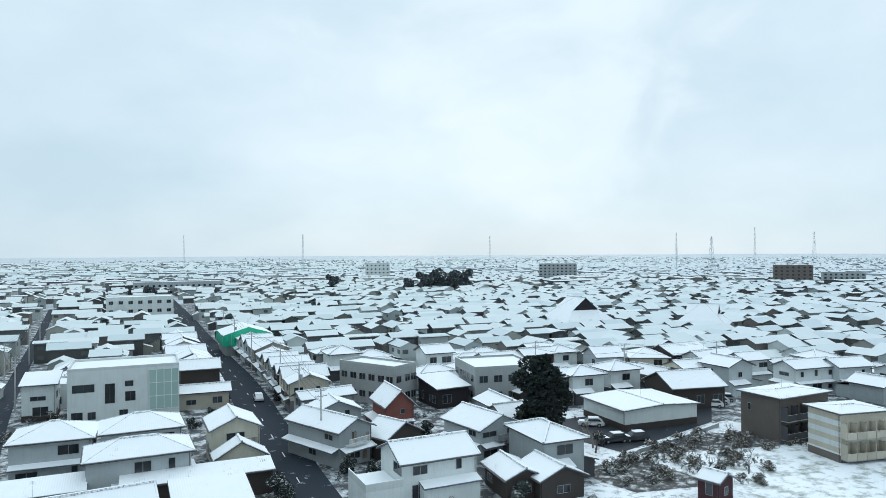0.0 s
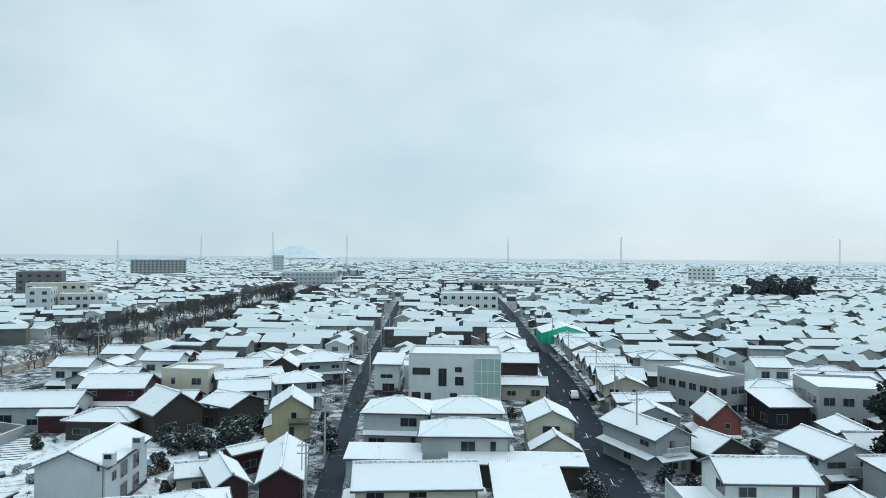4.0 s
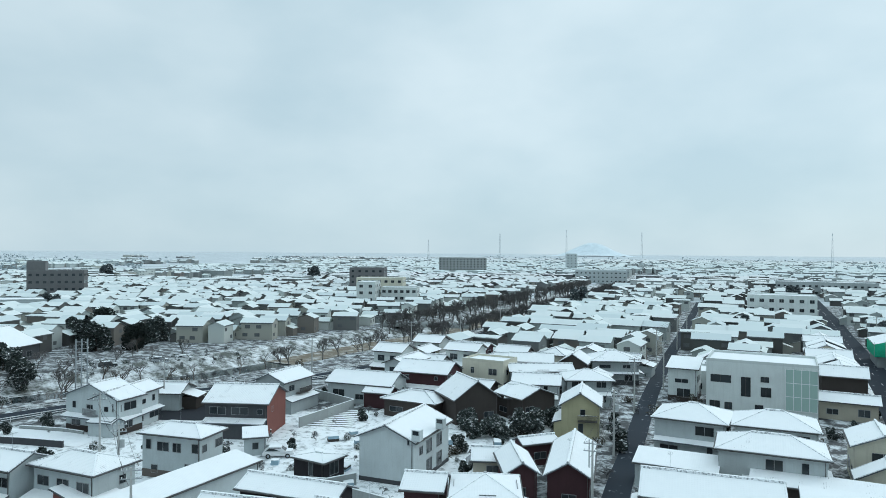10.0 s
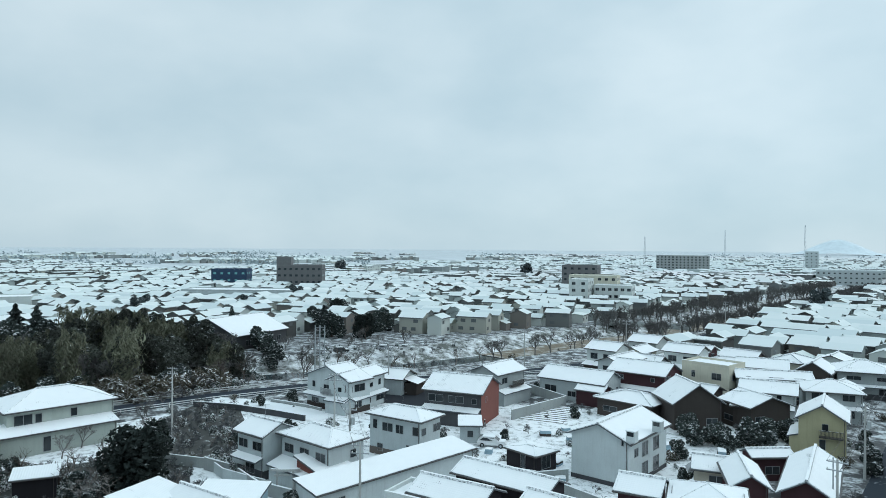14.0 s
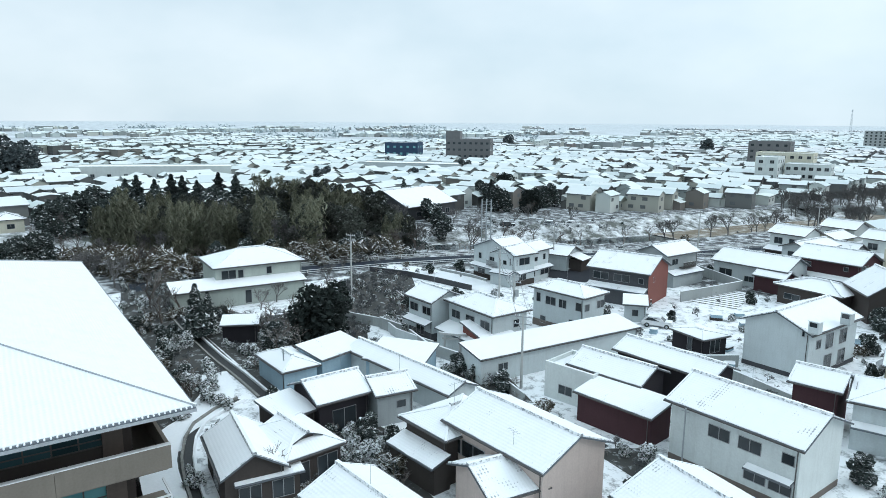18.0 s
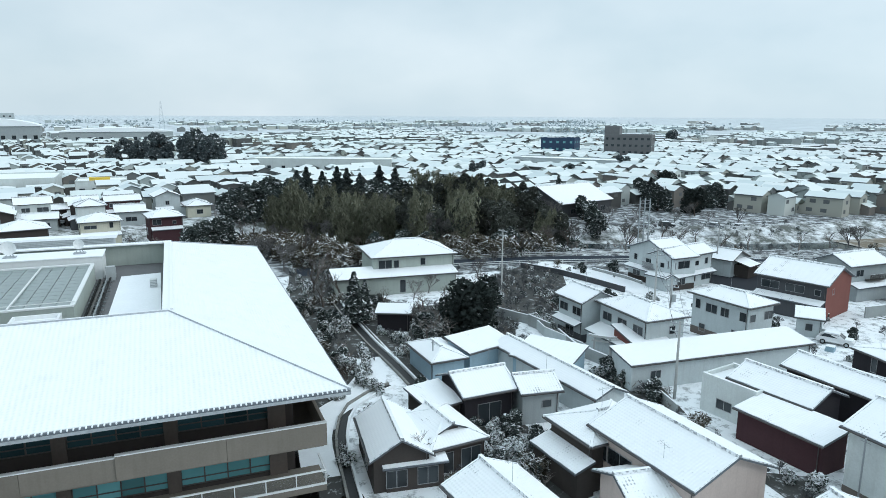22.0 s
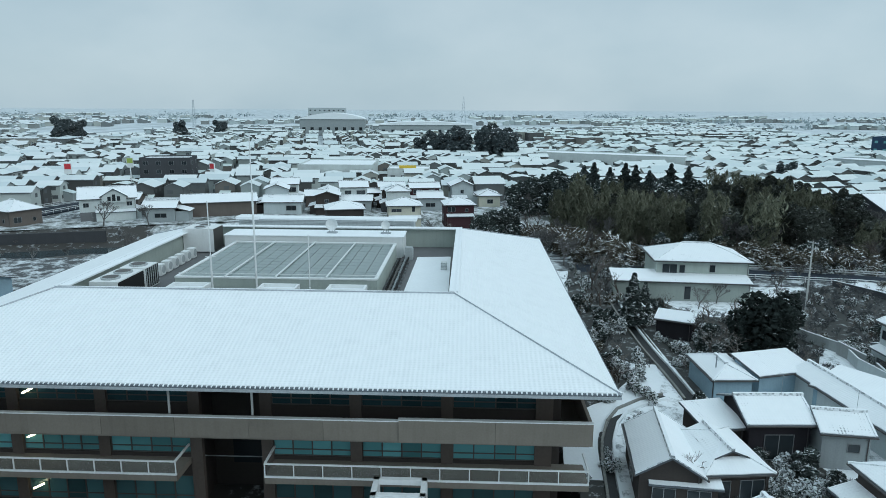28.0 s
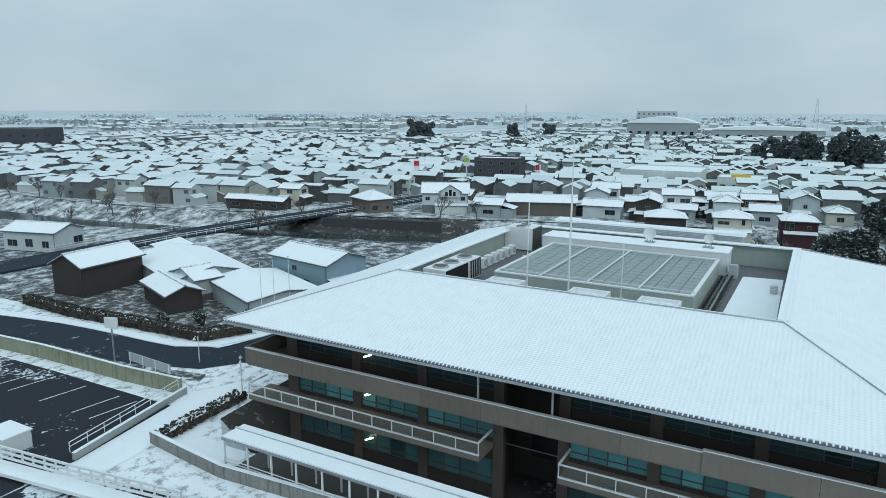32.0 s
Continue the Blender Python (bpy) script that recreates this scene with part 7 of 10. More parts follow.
# gardens among the old houses: dark beds, evergreens and clipped shrubs under snow
for bed in ([(-128, 30), (-126, 38), (-104, 37), (-101, 32), (-92, 31), (-74, 29.6), (-73, 26), (-66, 20.5), (-61, 16.2), (-112, 26)], [(-100, 31.5), (-97, 35), (-84, 36), (-84, 46), (-70, 47), (-69, 37), (-66, 33), (-66, 29.4), (-72, 29.8), (-92, 31)], [(-58, 18), (-47, 15), (-46, 12.5), (-58, 15.5)], [(-58, 28), (-60, 33), (-50.5, 34), (-44.5, 35), (-43, 31), (-37, 30), (-38, 27), (-45, 26)],
            [(-84, 66), (-74, 62), (-69, 56), (-76, 52), (-86, 56)], [(-60, 48), (-58, 53), (-54, 53), (-46, 49.5), (-48, 47.5)], [(-36, 46), (-33, 50), (-27, 47.5), (-28, 44.5)]):
    cx, cy = sum(p[0] for p in bed) / len(bed), sum(p[1] for p in bed) / len(bed)
    sheet("garden", bed, 0.02, "garden_dark", "dark garden soil half under snow", "garden")
    area = abs(sum(a[0] * b[1] - b[0] * a[1] for a, b in zip(bed, bed[1:] + bed[:1]))) / 2
    xs, ys = [p[0] for p in bed], [p[1] for p in bed]
    for k in range(int(area * 0.55)):
        x, y = pr.uniform(min(xs), max(xs)), pr.uniform(min(ys), max(ys))
        if not inside(bed, x, y) or near_path(BROOK_P, x, y) < 1.7 or near_path(GARDEN_P, x, y) < 2.3 or any(math.hypot(x - hx, y - hy) < hr * 0.62 for hx, hy, hr in HOUSES):
            continue
        c = pr.random()
        if c < 0.40:
            scrub("garden_scrub", pr.choice(("brush%d", "tangle%d")) % pr.randrange(3), x, y, pr.uniform(0.5, 1.0))
        elif c < 0.62:
            scrub("garden_scrub", "shrub", x, y, pr.uniform(0.5, 1.0))
        elif c < 0.8:
            plant("hedgeball", x, y, pr.uniform(0.4, 0.8))
        elif c < 0.93:
            scrub("garden_scrub", "round", x, y, pr.uniform(0.4, 0.8))
        else:
            scrub("garden_scrub", "bare%d" % pr.randrange(5), x, y, pr.uniform(0.3, 0.55))
# scrub on the waste lot by the apartment blocks
WASTE = [(63, 59), (62, 65), (66, 69.5), (76, 70), (84, 72.5), (95, 71.5), (98, 67.5), (104, 63.5), (107, 58), (103.5, 56.5), (97, 60), (90, 62), (85, 55.5), (79, 52), (72.5, 56)]
sheet("waste_lot", WASTE, 0.025, "garden_soil", "rough dark ground of the waste lot under thin snow", "ground")
for k in range(760):
    x, y = pr.uniform(62, 108), pr.uniform(50, 74)
    if inside(WASTE, x, y) and all(math.hypot(x - hx, y - hy) > hr * 0.9 for hx, hy, hr in HOUSES):
        scrub("waste_scrub", pr.choice(("rough%d", "tangle%d", "tangle%d", "brush%d", "brush%d")) % pr.randrange(3), x, y, pr.uniform(0.3, 0.65))
for x, y, q in ((78, 60, 0.4), (86, 66, 0.45), (81, 56, 0.5), (92, 65, 0.4), (88, 60.5, 0.35), (96, 70, 0.4)):
    plant("bare%d" % pr.randrange(5), x, y, q)
# shrubs, fruit trees and hedges squeezed between the near houses
for k in range(900):
    a, rr = radians(pr.uniform(-45, 78)), pr.uniform(42, 190)
    x, y = -rr * math.sin(a), rr * math.cos(a)
    if river_dist(x, y) < 20 or inside(GROVE, x, y) or near_path(MAIN_ROAD, x, y) < 5.5 or any(math.hypot(x - hx, y - hy) < hr * 0.9 for hx, hy, hr in HOUSES):
        continue
    if min(near_path(LANE_P, x, y), near_path(MAIN_P, x, y) - 2.2, near_path(BANK_P, x, y) - 1.2) < 2.6:
        continue
    scrub("yard_scrub", pr.choice(("tangle0", "tangle1", "tangle2", "shrub", "shrub", "rough1", "round")), x, y, pr.uniform(0.4, 0.85))
# undergrowth between the grove, the river and the bank road
for k in range(420):
    t = pr.random()
    x, y = (-127 + 12 * pr.random(), 34 + 52 * t) if pr.random() < 0.5 else (-146 + 24 * t, 28 + 10 * t + pr.uniform(-3, 6))
    if near_path(BANK_P, x, y) > 4.6:
        scrub("grove_thicket", pr.choice(("tangle0", "tangle1", "tangle2", "rough0", "rough2", "shrub")), x, y, pr.uniform(0.9, 1.7))
for k in range(55):
    t = pr.random()
    x, y = -122 + 34 * t + pr.uniform(-9, 3), 84 + 62 * t + pr.uniform(-3, 4)
    if near_path(BANK_P, x, y) > 5:
        scrub("bank_scrub", "tangle%d" % pr.randrange(3), x, y, pr.uniform(0.5, 1.0))
for k in range(12):
    plant("winter%d" % pr.randrange(3), -149 + 25 * pr.random(), 24 + 12 * pr.random(), pr.uniform(0.7, 1.0))
# dark rough ground west of the old sheds
WEST = [(-100, 30), (-104, 37), (-92, 40), (-92, 54), (-104, 60), (-110, 72), (-104, 76), (-94, 70), (-86, 64), (-82, 56), (-78.5, 50), (-70.5, 45), (-70, 39), (-76, 35), (-84, 40), (-84, 33)]
sheet("rough_ground", WEST, 0.015, "garden_dark", "rough dark ground half under snow", "ground")
for k in range(620):
    x, y = pr.uniform(-112, -70), pr.uniform(30, 77)
    if inside(WEST, x, y) and all(math.hypot(x - hx, y - hy) > hr * 0.7 for hx, hy, hr in HOUSES):
        scrub("garden_scrub", pr.choice(("tangle0", "tangle1", "tangle2", "shrub", "brush1")), x, y, pr.uniform(0.5, 1.0))
for x, y, q in ((-88, 44, 0.8), (-86, 38.5, 0.7), (-91, 48, 0.7), (-83, 36, 0.75), (-95, 52, 0.6), (-84, 47, 0.7)):
    plant("bare%d" % pr.randrange(5), x, y, q)
# evergreens, bare trees and bushes between the bank and the town beyond
for nme, x, y, q in (("dense", -187.6, 182.3, 1.1), ("dense", -149, 157, 0.95), ("dark2", -155.6, 172, 1.2), ("winter0", -148.7, 136.4, 0.9), ("winter1", -141, 128, 0.8), ("winter2", -136, 121, 0.9), ("winter0", -134, 134, 0.8), ("winter1", -127, 150, 0.9), ("winter2", -131, 143, 0.7), ("winter0", -140, 146, 0.8), ("winter2", -146, 122, 0.8), ("dark2", -139, 112, 0.9)):
    plant(nme, x, y, q)
for k in range(60):
    t = pr.random()
    x, y = -146 + 32 * t + pr.uniform(-7, 3), 108 + 56 * t + pr.uniform(-6, 6)
    if river_dist(x, y) > 9:
        scrub("bank_scrub", pr.choice(("tangle0", "tangle1", "tangle2", "shrub")), x, y, pr.uniform(0.5, 1.0))
for x, y, q in ((-99, 46, 0.6), (-101, 51, 0.65), (-97, 55, 0.55), (-104, 58, 0.6), (-96, 42, 0.6), (-108, 61, 0.6), (-110, 33, 0.7), (-106, 31, 0.65), (-115, 32, 0.75), (-100, 28, 0.6), (-94, 58, 0.5), (-90, 52, 0.55), (-112, 66, 0.55)):
    plant("winter%d" % pr.randrange(3), x, y, q)
# bare riverside thicket before the grove
for k in range(46):
    t = pr.random()
    x, y = -123 + 21 * t + pr.uniform(-6, 0), 66 + 62 * t + pr.uniform(0, 8)
    scrub("bank_scrub", pr.choice(("brush0", "brush1", "brush2", "shrub", "bare1")), x, y, pr.uniform(0.6, 1.2))
for k in range(70):
    x, y = -124 - 12 * pr.random(), 40 + 58 * pr.random()
    if inside(GROVE, x - 4, y):
        scrub("grove_thicket", pr.choice(("brush0", "brush2", "shrub", "round", "shrub")), x, y, pr.uniform(0.9, 1.6))
# bare trees below the bridge
for x, y, q in ((-141, -86, 0.55), (-144, -80, 0.6), (-139, -92, 0.5), (-147, -74, 0.5), (-143, -96, 0.5)):
    plant("winter%d" % pr.randrange(3), x, y, q)
join_stand("riverside_trees", "rows of leafless winter trees along the river banks", "trees")
join_stand("bank_scrub", "snow-dusted scrub on the river banks", "scrub")
join_stand("yard_scrub", "snowy shrubs and bare bushes squeezed between the houses", "scrub")
join_stand("waste_scrub", "bare snowy scrub on the waste lot", "scrub")
join_stand("garden_scrub", "bare snowy garden bushes beside the hall", "scrub")
join_stand("grove_trees", "dark evergreens and winter trees deep in the grove", "trees")
join_stand("grove_thicket", "dark snowy undergrowth at the foot of the grove", "scrub")
# woods on the horizon
V, F = [], []
for k in range(120):
    az, dist = radians(pr.uniform(-70, 150)), pr.uniform(900, 2300)
    x, y = -dist * math.sin(az), dist * math.cos(az)
    ln = pr.uniform(8, 60) * (2 if pr.random() < 0.2 else 1)
    for _ in range(int(ln * 2.2)):
        u, v, z = pr.uniform(-ln, ln), pr.uniform(-6, 6), abs(pr.gauss(0, 0.45)) * 9 + 0.5
        a = Vector((pr.uniform(-1, 1), pr.uniform(-1, 1), pr.uniform(-0.5, 0.5))).normalized() * pr.uniform(1.5, 3.5)
        b = a.cross(Vector((pr.uniform(-1, 1), pr.uniform(-1, 1), pr.uniform(-1, 1)))).normalized() * pr.uniform(1.2, 2.6)
        p = Vector((x + u * math.cos(az) - v * math.sin(az), y + u * math.sin(az) + v * math.cos(az), min(z, 11)))
        i = len(V)
        V.extend([tuple(p - a), tuple(p - b), tuple(p + a), tuple(p + b)])
        F.append((i, i + 1, i + 2, i + 3))
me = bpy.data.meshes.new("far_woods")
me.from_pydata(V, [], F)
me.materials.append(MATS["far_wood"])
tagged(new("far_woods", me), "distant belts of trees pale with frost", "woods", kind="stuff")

# ---- forecourt, car park and streets by the hall ----
def wpath(pts):
    return [(hw(*p).x, hw(*p).y) for p in pts]


strip("road", [(-52, -160), (-55, -125), (-57.2, -100), (-58.7, -85), (-58.6, -73), (-58.2, -64), (-60, -56.5), (-67, -52.6), (-80, -50), (-110, -48)], 7.0, 0.05, "asphalt", "wet asphalt street past the hall with snow along its edges", "road")
strip("road", [(-56, -126), (-72, -125), (-92, -123), (-112, -121), (-135, -116.5), (-168, -107.5), (-200, -98), (-240, -86), (-300, -72)], 9.5, 0.35, "asphalt", "asphalt road that leads over the river bridge", "road", thick=0.5)
mb = MB()
pts = wpath([(-36.2, -28.2), (-34.2, -39.5), (-34, -62), (-80, -62), (-80, -30), (-72.5, -28.8), (-55, -28.3)])
mb.face([(*p, 0.04) for p in pts][::-1])
solid("car_park", mb, "asphalt_lot", "dark asphalt car park half covered with melting snow", "car park", kind="structure")
for k in (0, 1, 3, 5, 6, 8):
    mb = MB()
    a, b = hw(-40 - k * 2.7, -29.2), hw(-40.6 - k * 2.7, -34)
    d = (b - a).normalized()
    n = Vector((-d.y, d.x, 0)) * 0.07
    z = Vector((0, 0, 0.052))
    mb.face([a + n + z, b + n + z, b - n + z, a - n + z])
    solid("parking_line", mb, "paint_white", "white painted parking bay line on asphalt", "marking", "parking bay lines", kind="structure")


def wall_run(name, pts, h, t, mat, label, cap="snow_cap", category="wall", z0=0.0, zs=None, joints=3.0):
    """A wall along world points with a cap of snow; each straight length is a panel of its own."""
    th = thing(name, pts[0][0], pts[0][1], 0, 0, label, category)
    inv = Vector((pts[0][0], pts[0][1], 0))
    for i in range(len(pts) - 1):
        a, b = Vector((*pts[i][:2], 0)) - inv, Vector((*pts[i + 1][:2], 0)) - inv
        ln = (b - a).length
        n = max(1, int(ln / joints))
        d = (b - a) / ln
        s = Vector((-d.y, d.x, 0)) * t / 2
        for k in range(n):
            p, q = a + (b - a) * k / n + d * 0.006, a + (b - a) * (k + 1) / n - d * 0.006
            u0, u1 = Vector((0, 0, z0 - 0.3)), Vector((0, 0, z0 + h))
            mb = MB()
            P = [p - s, q - s, q + s, p + s]
            for w in range(4):
                v = (w + 1) % 4
                mb.face([P[w] + u0, P[v] + u0, P[v] + u1, P[w] + u1])
            mb.face([c + u1 for c in P])
            pn = part("panel", mb, mat, th)
            if cap:
                mb = MB()
                lo, hi = Vector((0, 0, z0 + h + 0.003)), Vector((0, 0, z0 + h + 0.07))
                for w in range(4):
                    v = (w + 1) % 4
                    mb.face([P[w] + lo, P[v] + lo, P[v] + hi, P[w] + hi])
                mb.face([c + hi for c in P])
                part("snow_cap", mb, cap, pn)
    return th


def rail_run(name, pts, h, mat, label, step=2.0, bars=2, r=0.05, z=None, category="railing"):
    """Posts and long bars along world points."""
    th = thing(name, pts[0][0], pts[0][1], 0, 0, label, category)
    inv = Vector((pts[0][0], pts[0][1], 0))
    P = [Vector((*p[:2], p[2] if len(p) > 2 else 0)) - inv for p in pts]
    for i in range(len(P) - 1):
        a, b = P[i], P[i + 1]
        n = max(1, int((b - a).length / step))
        for k in range(n + (i == len(P) - 2)):
            mb = MB()
            p = a + (b - a) * k / n
            mb.beam(p, p + Vector((0, 0, h)), r)
            part("post", mb, mat, th)
        for k in range(bars):
            mb = MB()
            zz = Vector((0, 0, h * (1 - 0.45 * k)))
            mb.beam(a + zz, b + zz, r * 1.2)
            part("rail", mb, mat, th)
    return th


wall_run("retaining_wall", wpath([(-76, -27.6), (-60, -26.4), (-46, -26.2), (-37.6, -25.6)]), 1.7, 0.3, "wall_mossy", "stained mossy concrete retaining wall beside the car park")
wall_run("ramp_wall", wpath([(-37.4, -25.2), (-36.0, -32), (-34.4, -39.6)]), 0.7, 0.3, "wall_concrete", "low concrete ramp wall with snow on top")
rail_run("handrail", [(*p, 0.7) for p in wpath([(-37.8, -25.8), (-36.4, -32), (-34.8, -39.6)])], 0.9, "paint_white", "white steel handrail along the ramp", 1.6, 2, 0.035)
wall_run("forecourt_wall", wpath([(-31.4, -34.2), (-26, -34.9), (-21.5, -35.4), (-2, -34)]), 1.1, 0.35, "wall_stained", "stained concrete wall round the forecourt planting")
wall_run("forecourt_wall", wpath([(-31.4, -34.2), (-31.9, -30), (-32.4, -23.4)]), 0.5, 0.25, "wall_concrete", "low concrete kerb wall beside the clipped hedge")
rail_run("footbridge_rail", [(*p, 0.9) for p in wpath([(-41, -43.4), (-31, -42.2), (-20, -40.6)])], 1.0, "paint_white", "broad white railing of the footbridge under snow", 1.2, 3, 0.09)
fb = MB()
pts = wpath([(-41, -43.3), (-20, -40.5), (-20, -41.9), (-41, -44.9)])
fb.face([(*p, 0.6) for p in pts][::-1])
fb.face([(*p, 0.3) for p in pts])
for i in range(4):
    j = (i + 1) % 4
    fb.face([(*pts[i], 0.3), (*pts[j], 0.3), (*pts[j], 0.6), (*pts[i], 0.6)])
solid("footbridge", fb, "snow_cap", "snow-covered footbridge deck beside the hall", "footbridge")
# boxy stair house at the foot of the footbridge
bx = thing("equipment_box", *hw(-41.5, -41.0, 0), HANG, "small white equipment cabin beside the footbridge", "cabin")
q = MB()
q.box(-1.6, -1.2, 0, 1.6, 1.2, 1.6)
part("body", q, "paint_white", bx)
q = MB()
q.box(-1.7, -1.3, 1.602, 1.7, 1.3, 1.72)
part("snow_cover", q, "snow_cap", bx)
# covered walkway
CW = thing("covered_walkway", *hw(-11.5, -33.6, 0), HANG, "covered walkway with a flat snowy roof on slim white posts", "walkway")
q = MB()
q.box(-10.4, -1.3, 3.0, 12.5, 1.3, 3.2)
rfp = part("roof", q, "steel", CW)
q = MB()
q.box(-10.35, -1.22, 3.202, 12.45, 1.22, 3.3)
part("snow_cover", q, "snow_cap", rfp)
q = MB()
q.box(-10.4, 0.3, 3.302, 12.5, 0.42, 3.42)
part("gutter", q, "tile_snowy", CW)
for k in range(10):
    q = MB()
    x = -10.2 + k * 2.5
    q.box(x - 0.06, -1.2, 0, x + 0.06, -1.08, 3.0)
    part("post", q, "paint_white", CW)
    q = MB()
    q.box(x - 0.06, 1.08, -3.0, x + 0.06, 1.2, 3.0)
    part("post", q, "paint_white", CW)
for z in (1.1, 1.35):
    q = MB()
    q.box(-10.2, -1.25, z, 12.4, -1.19, z + 0.06)
    part("rail", q, "paint_white", CW)
q = MB()
q.box(-10.3, -1.4, -3.2, 12.5, 3.0, 0.02)
part("floor", q, "frame_dark", CW, "dark paved walkway floor")


def hedge(pts, w, h, label, mat="shrub", seed=3):
    """A clipped hedge: a body of leaf clumps over twiggy stems."""
    r = random.Random(seed)
    th = thing("hedge", pts[0][0], pts[0][1], 0, 0, label, "hedge")
    inv = Vector((pts[0][0], pts[0][1], 0))
    V, F = [], []
    st = MB()
    for i in range(len(pts) - 1):
        a, b = Vector((*pts[i], 0)) - inv, Vector((*pts[i + 1], 0)) - inv
        d = (b - a).normalized()
        s = Vector((-d.y, d.x, 0))
        ln = (b - a).length
        for k in range(int(ln / 0.8)):
            p = a + d * (k * 0.8 + 0.4)
            st.beam(p, p + Vector((0, 0, h * 0.7)), 0.04, sides=3)
        for _ in range(int(ln * 60 * h)):
            u, side = r.uniform(0, ln), r.random()
            if side < 0.45:
                p = a + d * u + s * r.uniform(-w / 2, w / 2) + Vector((0, 0, h * r.uniform(0.93, 1.05)))
            else:
                p = a + d * u + s * (w / 2 * r.choice((-1, 1)) * r.uniform(0.9, 1.05)) + Vector((0, 0, h * r.uniform(0.05, 1.0)))
            x = Vector((r.uniform(-1, 1), r.uniform(-1, 1), r.uniform(-0.6, 0.6))).normalized() * 0.2
            y = x.cross(Vector((r.uniform(-1, 1), r.uniform(-1, 1), r.uniform(-1, 1)))).normalized() * 0.14
            n = len(V)
            V.extend([tuple(p - x), tuple(p - y), tuple(p + x), tuple(p + y)])
            F.append((n, n + 1, n + 2, n + 3))
    me = bpy.data.meshes.new("foliage")
    me.from_pydata(V, [], F)
    me.materials.append(MATS[mat])
    part("foliage", me, "", th)
    part("stem", st, "bark", th)
    core = MB()
    for i in range(len(pts) - 1):
        a, b = Vector((*pts[i], 0)) - inv, Vector((*pts[i + 1], 0)) - inv
        d = (b - a).normalized()
        s = Vector((-d.y, d.x, 0)) * w * 0.38
        P = [a - s, b - s, b + s, a + s]
        up = Vector((0, 0, h * 0.88))
        for k in range(4):
            j = (k + 1) % 4
            core.face([P[k], P[j], P[j] + up, P[k] + up])
        core.face([p + up for p in P])
    part("twig_core", core, "bark", th)
    return th


surf("hedge_brown", (0.06, 0.056, 0.048), 0.85, 0.35, fine=20, snow=-0.05)
hedge(wpath([(-31.0, -33.6), (-31.5, -23.2)]), 1.5, 0.8, "clipped brown hedge dusted with snow by the forecourt", "hedge_brown", 3)
hedge([(-66.5, -98.5), (-64.9, -86), (-65.0, -74), (-64.6, -62), (-70, -58.6)], 1.6, 1.3, "long clipped brown hedge along the street", "hedge_brown", 4)
strip("pavement", [(-60.9, -100), (-62.4, -85), (-62.3, -73), (-62, -63.5), (-63.8, -59.2), (-69, -56.4), (-80, -53.8)], 1.6, 0.14, "snow_cap", "narrow snowy pavement with a kerb", "pavement", thick=0.16)
strip("pavement", wpath([(-76, -26.6), (-60, -25.3), (-46, -25.0), (-40, -23.4)]), 1.4, 0.14, "snow_cap", "snowy kerbside strip above the retaining wall", "pavement", thick=0.16)


def street_lamp(x, y, h, ang, label, double=True):
    t = thing("street_lamp", x, y, 0, ang, label, "lamp")
    q = MB()
    q.beam((0, 0, 0), (0, 0, h), 0.06, sides=6)
    part("pole", q, "paint_white", t)
    for s in ((-1, 1) if double else (1,)):
        q = MB()
        q.beam((0, 0, h - 0.1), (s * 0.5, 0, h + 0.2), 0.035)
        q.beam((s * 0.5, 0, h + 0.2), (s * 0.75, 0, h + 0.05), 0.035)
        arm = part("arm", q, "paint_white", t)
        q = MB()
        q.beam((s * 0.75, 0, h - 0.15), (s * 0.75, 0, h + 0.08), 0.2, sides=8, r2=0.06)
        part("shade", q, "paint_white", arm)


p = hw(-31.8, -22.8)
street_lamp(p.x, p.y, 4.0, 40, "white twin-headed street lamp by the hall")
p = hw(-43.0, -18.4)
street_lamp(p.x, p.y, 3.2, 10, "slim white street lamp at the corner", False)
p = hw(-50.5, -24.0)
mr = thing("signboard", p.x, p.y, 0, HANG + 20, "white board with a round face on a steel pole", "sign")
q = MB()
q.beam((0, 0, 0), (0, 0, 5.0), 0.09, sides=6)
part("pole", q, "steel", mr)
q = MB()
q.box(-0.8, -0.08, 4.6, 0.8, 0.08, 5.9)
part("board", q, "paint_white", mr)
p = hw(-42.6, -25.4)
ib = thing("information_board", p.x, p.y, 1.6, HANG - 4, "long pale panel fence on the retaining wall", "board")
q = MB()
q.box(-3.6, -0.05, 0.35, 3.6, 0.05, 1.35)
part("panel", q, "machine", ib)
for x in (-3.4, -1.1, 1.1, 3.4):
    q = MB()
    q.box(x - 0.05, -0.08, 0, x + 0.05, -0.05, 1.35)
    part("post", q, "paint_white", ib)
# houses and sheds south of the hall
house(-77.7, -96.2, 89, 7.9, 12.5, 4.8, 1.9, "gy", "wood", wins="l:-2:1:1.6:1 l:2:1:1.6:1 l:0:3.3:1.4:0.8", skirts="", label="old dark timber-clad house with a snowy tile roof")
house(-94.5, -64.5, 75, 15, 9.5, 5.0, 1.5, "gx", "blue", wins="f:-4:1.2:1.6:0.8 f:2:1:1.4:1 f:-1:3.2:1.2:0.8 r:0:1:1.4:1.2", snow="snow_plain", label="pale blue-grey workshop with a snowy metal roof", category="workshop", name="workshop")
house(-88.0, -86.5, 62, 24, 14, 3.0, 1.6, "gx", "pale", wins="", snow="snow_plain", label="long low shed with a smooth snowy roof", category="shed", name="shed", ridge=False)
house(-75.5, -78.0, 64, 12, 6, 2.8, 1.2, "gx", "wood", wins="", label="old timber shed with a snowy roof", category="shed", name="shed")
house(-81.0, -78.5, 70, 9, 5, 3.4, 1.3, "gy", "pale", wins="", label="small pale shed with a snowy gable roof", category="shed", name="shed")
